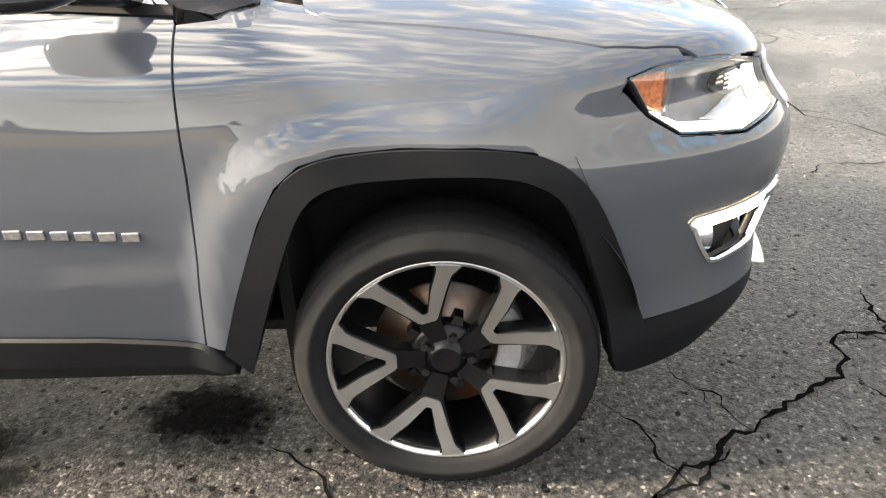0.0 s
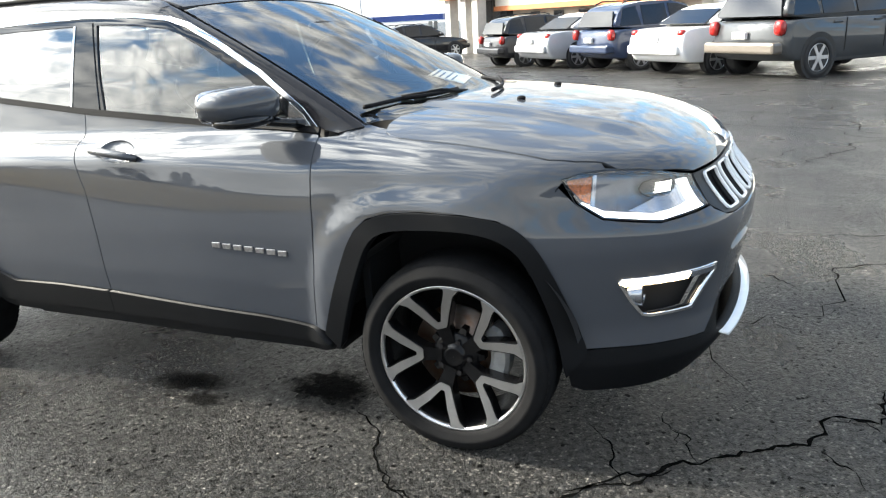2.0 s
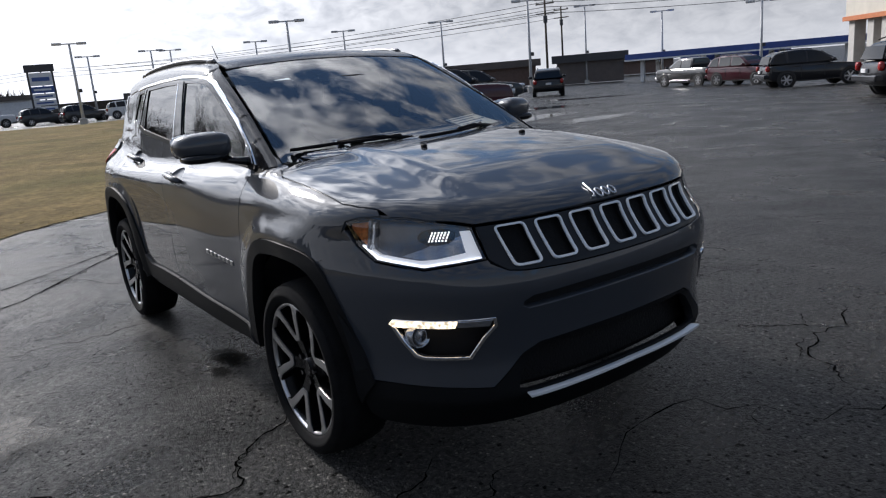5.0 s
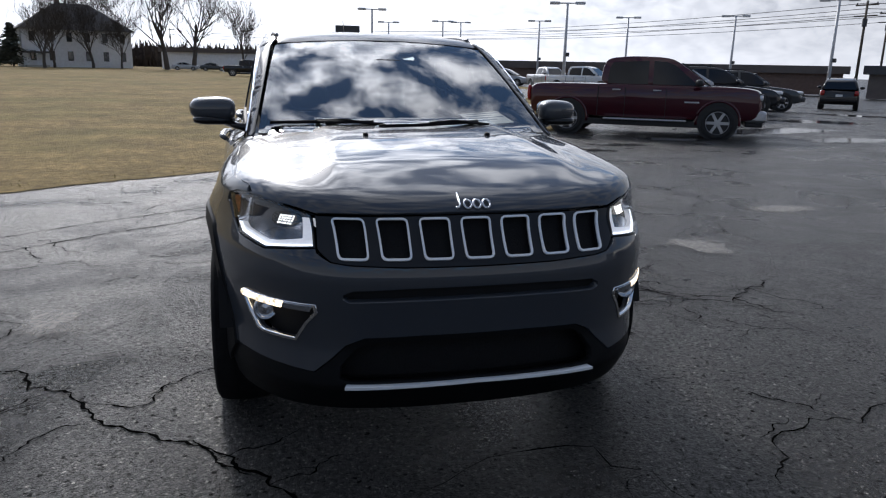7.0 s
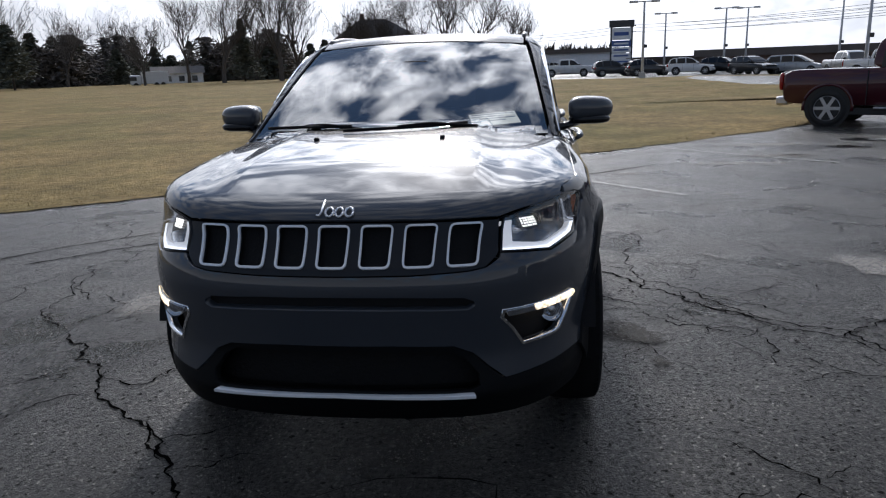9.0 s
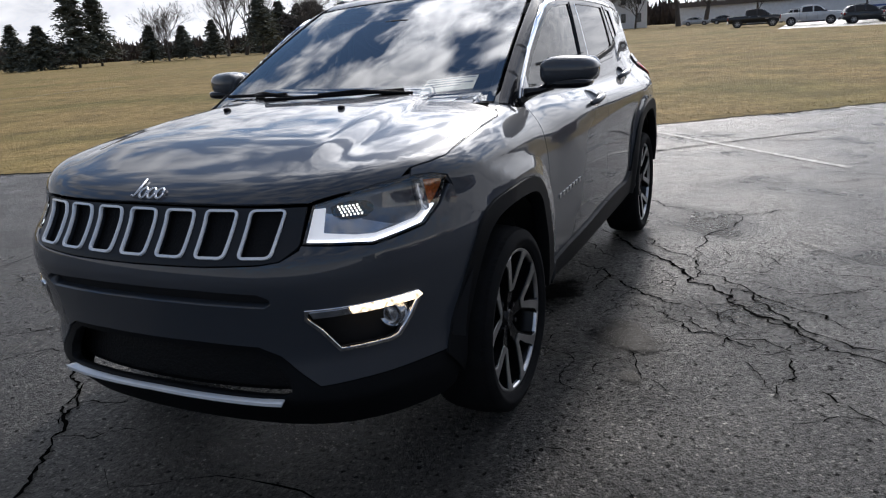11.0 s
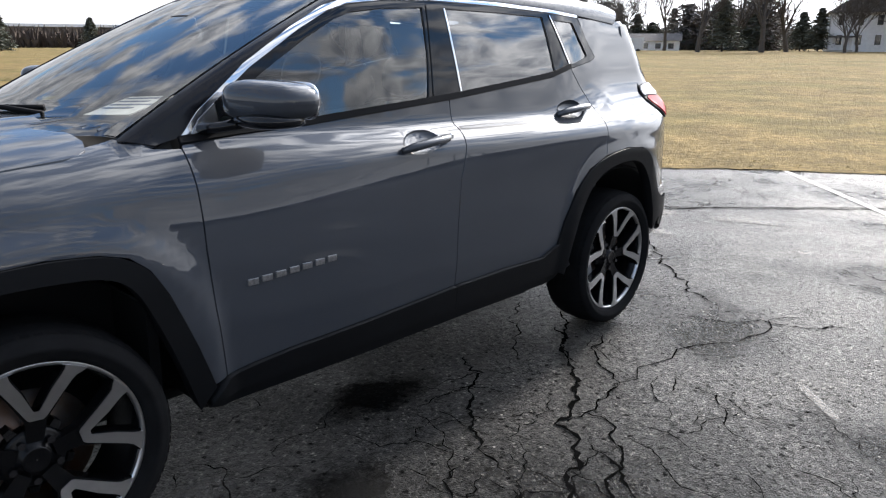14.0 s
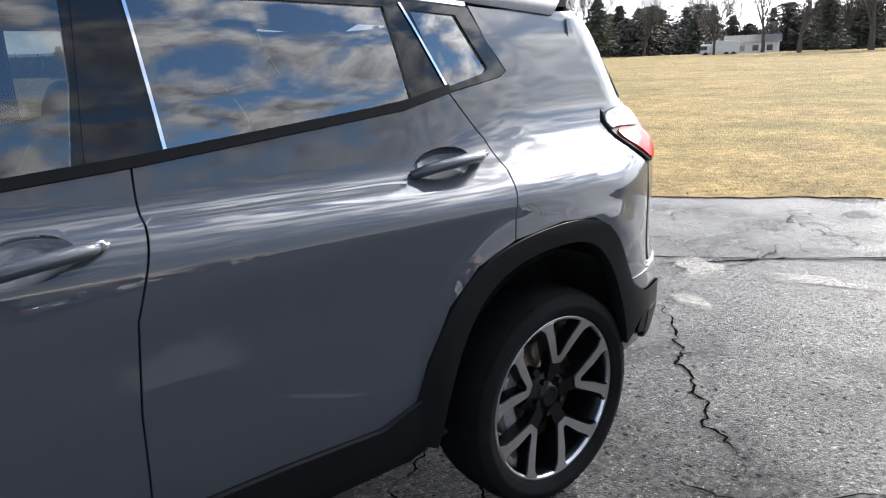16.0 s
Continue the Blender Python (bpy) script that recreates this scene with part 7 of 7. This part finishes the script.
add("chimney", roof, (ln * 0.60, -5.6, 11.5), (ln * 0.60 + 0.9, -4.8, 13.4), BRICK)
for zz in (1.4, 4.9):
    for k in range(6):
        x = 1.8 + k * (ln - 4.6) / 5
        w = add("window", house, (x, -0.6, zz), (x + 0.95, -0.42, zz + 1.75), FRAME)
        add("pane", w, (x + 0.1, -0.5, zz + 0.1), (x + 0.85, -0.38, zz + 1.65), PANE)
add("porch", house, (ln - 4.6, -0.5, 0), (ln - 0.8, 1.8, 0.5), PALE)
add("porch_roof", house, (ln - 5.0, -0.5, 2.7), (ln - 0.4, 2.1, 3.0), SHINGLE)
for x in (ln - 4.5, ln - 2.7, ln - 1.0):
    add("porch_post", house, (x - 0.1, 1.6, 0.5), (x + 0.1, 1.8, 2.7), SIDING)

# small house, trailer and lorry before the trees
m, ln = oriented(polar(-155.0, 165), polar(-151.5, 165))
h2 = thing("small_house", m @ Matrix.Translation((0, 0, -0.5)), "small grey house before dark trees", "house")
add("wall", h2, (0, -6, 0), (ln, -0.4, 2.6), SIDING)
bm = bmesh.new()
q = [bm.verts.new(p) for p in ((-0.4, 0.2, 2.5), (ln + 0.4, 0.2, 2.5), (ln + 0.4, -6.6, 2.5), (-0.4, -6.6, 2.5), (-0.4, -3.2, 4.0), (ln + 0.4, -3.2, 4.0))]
for f in ((0, 1, 5, 4), (2, 3, 4, 5), (1, 2, 5), (3, 0, 4), (3, 2, 1, 0)):
    bm.faces.new([q[i] for i in f])
part("roof", bm, SHINGLE, h2)
for k in range(3):
    add("window", h2, (1.2 + 2.6 * k, -0.5, 0.9), (2.3 + 2.6 * k, -0.36, 2.0), PANE)
m, ln = oriented(polar(-152.6, 150), polar(-150.0, 150))
rv = thing("white_lorry", m @ Matrix.Translation((0, 0, -0.45)), "white box lorry parked before dark trees", "lorry")
add("cargo_box", rv, (0, -2.4, 0.7), (ln - 2.0, 0, 2.9), WHITE_M, 0.05)
add("cab", rv, (ln - 1.95, -2.2, 0.5), (ln, -0.1, 2.3), WHITE_M, 0.2)
add("windscreen", rv, (ln - 1.2, -2.0, 1.3), (ln + 0.02, 0.0, 2.0), V_GLASS)
for x in (1.0, 2.2, ln - 1.0):
    bm = lathe([(0.05, -0.15), (0.45, -0.15), (0.45, 0.15), (0.05, 0.15)], 16)
    bmesh.ops.translate(bm, vec=(x, -0.1, 0.45), verts=bm.verts)
    part("wheel", bm, V_TYRE, rv)


# ---- poles, wires, sign ----
def lamp_post(bearing, dist, top_deg, heads=2):
    x, y = polar(bearing, dist)
    z0 = float(gz(x, y))
    h = 1.37 + dist * math.tan(radians(top_deg)) - z0
    p = thing("lamp_post", pose(x, y, z0, 0, 0, bearing + 90), "tall pale steel car-lot lamp post", "lamp post", "lamp posts of the lots")
    part("pole", tube([(0, 0, -0.2), (0, 0, h)], [0.14, 0.09], 10), POLE_M, p, smooth=True)
    part("base", box((-0.3, -0.3, -0.2), (0.3, 0.3, 0.5), 0.04), PALE, p)
    part("arm", box((-0.9, -0.06, h - 0.06), (0.9, 0.06, h + 0.04), 0.01), POLE_M, p)
    for s in (-1, 1):
        part("lamp_head", box((s * 0.95 - 0.38, -0.22, h - 0.10), (s * 0.95 + 0.38, 0.22, h + 0.10), 0.04), POLE_M, p)
    part("speaker_box", box((-0.35, -0.2, h * 0.40), (-0.08, 0.2, h * 0.40 + 0.3), 0.05), FRAME, p)


for bearing, dist, deg in ((171.8, 70, 4.2), (170.4, 95, 3.3), (166.3, 92, 3.45), (164.9, 100, 3.4), (159.0, 88, 3.6), (157.2, 58, 4.9), (152.5, 84, 3.9), (145.1, 80, 4.0), (138.8, 62, 5.0), (128.5, 90, 3.3), (122.0, 70, 3.3), (134.0, 95, 4.2)):
    lamp_post(bearing, dist, deg)


def utility_pole(bearing, dist, top_deg):
    x, y = polar(bearing, dist)
    z0 = float(gz(x, y))
    h = 1.37 + dist * math.tan(radians(top_deg)) - z0
    p = thing("utility_pole", pose(x, y, z0, 0, 0, bearing + 60), "weathered wooden utility pole with cross-arms", "utility pole", "utility poles")
    part("pole", tube([(0, 0, -0.2), (0, 0, h)], [0.17, 0.11], 9), WOOD_P, p, smooth=True)
    for k in range(2):
        part("cross_arm", box((-1.2, -0.06, h - 0.5 - 1.1 * k), (1.2, 0.06, h - 0.36 - 1.1 * k)), WOOD_P, p)
    for s in (-1, 1):
        part("insulator", box((s * 1.05 - 0.05, -0.05, h - 0.36), (s * 1.05 + 0.05, 0.05, h - 0.18)), FRAME, p)
    part("transformer", lathe([(0.001, h - 2.6), (0.24, h - 2.6), (0.24, h - 1.8), (0.001, h - 1.8)], 14, "z"), FRAME, p)
    return Vector((x, y, z0 + h))


tops = [utility_pole(b, d, e) for b, d, e in ((186.0, 200, 2.4), (173.0, 150, 2.7), (137.0, 90, 4.9), (135.6, 112, 4.3), (100.0, 110, 4.4))]
for k, (i, j) in enumerate(((0, 1), (1, 2), (2, 4), (1, 3))):
    for drop in (0.25, 0.8, 1.5):
        a, b2 = tops[i] - Vector((0, 0, drop)), tops[j] - Vector((0, 0, drop))
        pts = [a.lerp(b2, t) - Vector((0, 0, 2.2 * 4 * t * (1 - t) * 0.5)) for t in (q / 14 for q in range(15))]
        tagged(part("power_line", tube(pts, 0.035, 5), FRAME), "thin dark overhead power line", "cable", "power lines")

x, y = polar(173.5, 95)
sg = thing("pylon_sign", pose(x, y, -0.5, 0, 0, 85), "tall roadside pylon sign with white panels", "sign")
part("post", box((-1.35, -0.2, 0), (-1.1, 0.2, 6.6)), FRAME, sg)
part("post", box((1.1, -0.2, 0), (1.35, 0.2, 6.6)), FRAME, sg)
part("cap", box((-1.5, -0.35, 6.0), (1.5, 0.35, 6.8), 0.05), FRAME, sg)
for z0, z1, mt in ((4.5, 5.9, SIGN_W), (3.7, 4.4, SIGN_B), (3.0, 3.6, SIGN_W), (2.3, 2.9, SIGN_W), (1.6, 2.2, SIGN_W)):
    pn = part("panel", box((-1.15, -0.25, z0), (1.15, 0.25, z1), 0.03), mt, sg)
    for s in (-1, 1):
        part("text_bar", box((-0.9, s * 0.26 - 0.012, z0 + (z1 - z0) * 0.35), (0.85, s * 0.26 + 0.012, z0 + (z1 - z0) * 0.65)), SIGN_B if mt is SIGN_W else SIGN_W, pn)


# ---- trees ----
BARK = material("grey_bark", (0.085, 0.074, 0.066), 0.95, vary=0.25, scale=6)
# needle and thicket colours are lightened: distance haze is put into them
NEEDLE = material("hazed_conifer_needles", (0.085, 0.095, 0.075), 0.9, second=(0.150, 0.155, 0.125), scale=1.2, spec=0.2)
THICKET = material("hazed_thicket_twigs", (0.12, 0.108, 0.10), 0.95, second=(0.21, 0.19, 0.175), scale=0.8, spec=0.1)
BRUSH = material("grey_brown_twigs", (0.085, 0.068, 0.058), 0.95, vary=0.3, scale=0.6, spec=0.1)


def bare_tree(height, seed, spread=0.62):
    r = random.Random(seed)
    tv, tf, bv, bf = [], [], [], []

    def limb(p, d, ln, rad, level):
        v, f = (tv, tf) if level < 2 else (bv, bf)
        sides = 7 if level == 0 else (4 if level < 3 else 3)
        n = 5 if level == 0 else 3
        rings, q, dd = [], p.copy(), d.copy()
        stops = []
        for k in range(n + 1):
            rr = max(rad * (1 - 0.55 * k / n), 0.04 if level < 3 else 0.017)
            a = dd.orthogonal().normalized()
            b3 = dd.cross(a)
            rings.append(len(v))
            v.extend([q + rr * (math.cos(t) * a + math.sin(t) * b3) for t in (6.283 * i / sides for i in range(sides))])
            stops.append((q.copy(), dd.copy(), rr))
            dd = (dd + Vector((r.gauss(0, 0.10), r.gauss(0, 0.10), r.gauss(0.03, 0.06)))).normalized()
            q = q + dd * ln / n
        for r0, r1 in zip(rings, rings[1:]):
            f.extend([(r0 + i, r0 + (i + 1) % sides, r1 + (i + 1) % sides, r1 + i) for i in range(sides)])
        if level >= 5:
            return
        kids = (8, 5, 4, 3, 2)[level]
        for _ in range(kids):
            q, dd, rr = stops[r.randint(2 if level == 0 else 1, n)]
            a = r.uniform(0, 6.283)
            o = dd.orthogonal().normalized()
            o = o * math.cos(a) + dd.cross(o) * math.sin(a)
            nd = (dd * (1 - spread * r.uniform(0.5, 1.0)) + o * spread * r.uniform(0.6, 1.1) + Vector((0, 0, 0.30))).normalized()
            limb(q, nd, ln * r.uniform(0.56, 0.86), rr * r.uniform(0.45, 0.7), level + 1)

    limb(Vector((0, 0, -0.1)), Vector((0, 0, 1)), height * 0.42, height * 0.024, 0)
    return tv, tf, bv, bf


def plant_bare(x, y, height, seed, spread=0.62):
    tv, tf, bv, bf = bare_tree(height, seed, spread)
    t = thing("bare_tree", pose(x, y, float(gz(x, y)) - 0.05), "leafless winter tree with grey branching crown", "tree", "trees round the field")
    raw("trunk", tv, tf, BARK, t)
    raw("crown", bv, bf, BARK, t)
    return t


def conifer_mesh(height, width, seed, ragged=0.25, low=0.06, dome=False):
    r = np.random.default_rng(seed)
    v, f = [], []
    n = int(170 + 20 * height)
    for k in range(n):
        t = (k + r.random()) / n
        z = height * (low + (1 - low) * t)
        reach = width * 0.5 * (math.sin(2.6 * (0.12 + 0.88 * t) + 0.45) ** 0.6 if dome else (1 - t) ** 0.85) * r.uniform(1 - ragged * 1.6, 1 + ragged) + 0.08
        a = r.uniform(0, 2 * np.pi)
        d, s = np.array([math.cos(a), math.sin(a)]), np.array([-math.sin(a), math.cos(a)])
        for j in range(12):
            q = ((j + r.random()) / 12) ** 0.75
            c = np.array([*(d * reach * q), z - 0.28 * reach * q * q + 0.10 * reach * q])
            sz = (0.15 + 0.11 * (1 - q)) * width * 0.11 + 0.085
            o = r.normal(0, 1, (3, 3)) * (sz, sz, sz * 0.45)
            b = len(v)
            v.extend([c + o[0] + np.array([*(s * sz * 0.6), 0]), c + o[1] - np.array([*(s * sz * 0.6), 0]), c + o[2] + np.array([*(d * sz), -0.3 * sz])])
            f.append((b, b + 1, b + 2))
    return v, f


def plant_conifer(x, y, height, width, seed, ragged=0.25, low=0.06, dome=False):
    v, f = conifer_mesh(height, width, seed, ragged, low, dome)
    t = thing("conifer", pose(x, y, float(gz(x, y))), "conifer with ragged layered branches, its colour paled for haze", "tree", "trees round the field")
    part("trunk", tube([(0, 0, -0.1), (0, 0, height * 0.5), (0, 0, height * 0.97)], [height * 0.018, height * 0.012, 0.02], 7), BARK, t, smooth=True)
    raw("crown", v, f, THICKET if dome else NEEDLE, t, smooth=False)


for n, (bearing, dist, hgt, spread) in enumerate(((-173.6, 112, 16, 0.62), (-175.4, 114, 15, 0.62), (-160.7, 106, 15.5, 0.5), (-162.2, 112, 14, 0.55), (-179.0, 100, 8.0, 0.5), (-168.0, 138, 15, 0.6), (-170.5, 140, 15, 0.6), (-165.8, 108, 9, 0.55),
                                                  (-156.5, 104, 13, 0.55), (-151.0, 108, 8.5, 0.55), (-149.0, 150, 13, 0.6), (-158.8, 128, 14, 0.55), (-166.4, 114, 8, 0.5), (-168.8, 115, 9, 0.5), (-170.6, 113, 7, 0.55), (-146.0, 125, 11, 0.55), (-141.5, 115, 13, 0.5), (-140.2, 118, 12, 0.5), (-136.1, 108, 7.2, 0.6), (-154.0, 120, 12, 0.55))):
    x, y = polar(bearing, dist * 1.32)
    plant_bare(x, y, hgt * 1.36, 20 + n, spread)
for n, (bearing, dist, hgt, wd, rag, low) in enumerate((
    (-130.2, 108, 12.5, 6.5, 0.35, 0.12), (-131.6, 110, 11.5, 5.5, 0.35, 0.12), (-128.0, 107, 6.2, 5.8, 0.25, 0.03), (-126.4, 108, 6.6, 4.2, 0.25, 0.04), (-122.7, 108, 6.2, 3.6, 0.3, 0.06), (-117.8, 108, 6.4, 4.6, 0.25, 0.03),
    (-135.0, 110, 5.6, 4.0, 0.3, 0.08), (-137.2, 112, 5.4, 4.2, 0.3, 0.1), (-139.3, 112, 6.0, 4.0, 0.3, 0.1), (-142.8, 112, 9.5, 6.0, 0.4, 0.2), (-158.0, 116, 10.5, 4.5, 0.35, 0.1), (-107.0, 112, 5.5, 3.5, 0.3, 0.05), (-112.5, 114, 5.0, 3.2, 0.3, 0.05), (-104.0, 118, 5.2, 3.6, 0.3, 0.05),
    (-164.0, 124, 7.0, 4.5, 0.35, 0.1), (-162.9, 126, 6.5, 4.5, 0.35, 0.1))):
    x, y = polar(bearing, dist * 1.3)
    plant_conifer(x, y, hgt * 1.12, wd * 1.6, 60 + n, rag, low)
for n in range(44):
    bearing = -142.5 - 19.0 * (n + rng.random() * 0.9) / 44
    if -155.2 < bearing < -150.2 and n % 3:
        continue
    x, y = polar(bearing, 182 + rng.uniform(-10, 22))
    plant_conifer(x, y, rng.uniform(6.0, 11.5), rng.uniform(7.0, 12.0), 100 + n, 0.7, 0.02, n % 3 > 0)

# far woods: upright twiggy stems along the end of the fields
sv, sf = [], []
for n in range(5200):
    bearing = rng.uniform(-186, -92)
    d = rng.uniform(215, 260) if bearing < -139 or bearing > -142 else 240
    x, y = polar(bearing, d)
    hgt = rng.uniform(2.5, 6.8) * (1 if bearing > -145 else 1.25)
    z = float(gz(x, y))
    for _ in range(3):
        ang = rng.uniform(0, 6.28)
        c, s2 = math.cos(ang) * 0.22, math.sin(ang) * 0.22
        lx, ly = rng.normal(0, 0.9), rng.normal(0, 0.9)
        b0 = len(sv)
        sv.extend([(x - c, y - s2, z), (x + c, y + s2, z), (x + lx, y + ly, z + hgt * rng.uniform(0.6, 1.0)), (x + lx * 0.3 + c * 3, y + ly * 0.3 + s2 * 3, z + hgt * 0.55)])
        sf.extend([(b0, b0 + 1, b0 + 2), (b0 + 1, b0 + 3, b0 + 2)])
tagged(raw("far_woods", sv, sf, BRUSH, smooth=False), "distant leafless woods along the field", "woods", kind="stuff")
for a0, a1 in ((-132, -112), (-112, -94)):
    m, ln = oriented(polar(a0, 300), polar(a1, 300))
    h = thing("far_shed", m @ Matrix.Translation((0, 0, -0.5)), "long pale flat roof beyond the woods", "building")
    add("wall", h, (0, -6, 0), (ln, 0, 7.0), BROWN)
    add("roof_edge", h, (-1, -7, 7.0), (ln + 1, 1, 8.0), SIDING)
tagged(part("embankment", box((-700, -360, -1.5), (-520, 420, 4.0)), BRUSH), "distant brown rise of land on the horizon", "land", kind="structure")


# straight open joints between old strips of asphalt
jit = np.random.default_rng(5)


def joint(points, width):
    rows = []
    for (x0, y0), (x1, y1) in zip(points, points[1:]):
        n = max(2, int(math.hypot(x1 - x0, y1 - y0) / 0.06))
        rows += [(x0 + (x1 - x0) * k / n, y0 + (y1 - y0) * k / n) for k in range(n)]
    p = np.array([*rows, points[-1]]) + jit.normal(0, 0.004, (len(rows) + 1, 2))
    d = np.gradient(p, axis=0)
    side = np.stack([-d[:, 1], d[:, 0]], 1) / np.linalg.norm(d, axis=1)[:, None]
    wd = (width * jit.uniform(0.35, 1.2, len(p)))[:, None] / 2
    q = np.concatenate([p + side * wd, p - side * wd])
    k = len(p)
    raw("joint", np.concatenate([q, (gz(q[:, 0], q[:, 1]) + 0.0045)[:, None]], 1), [(k + i, k + i + 1, i + 1, i) for i in range(k - 1)], CRACK, ground)


joint([(-2.3, -3.75), (-2.77, -3.44), (-3.13, -3.12), (-3.49, -2.80), (-4.05, -2.23), (-4.64, -1.45), (-6.1, 0.2), (-8.0, 2.1)], 0.022)
joint([(-2.1, -3.4), (-2.40, -3.14), (-2.64, -2.95), (-2.95, -2.60), (-3.54, -2.00), (-3.93, -1.45), (-5.30, -0.45), (-5.94, -0.01), (-6.83, 0.83), (-8.3, 2.4)], 0.024)
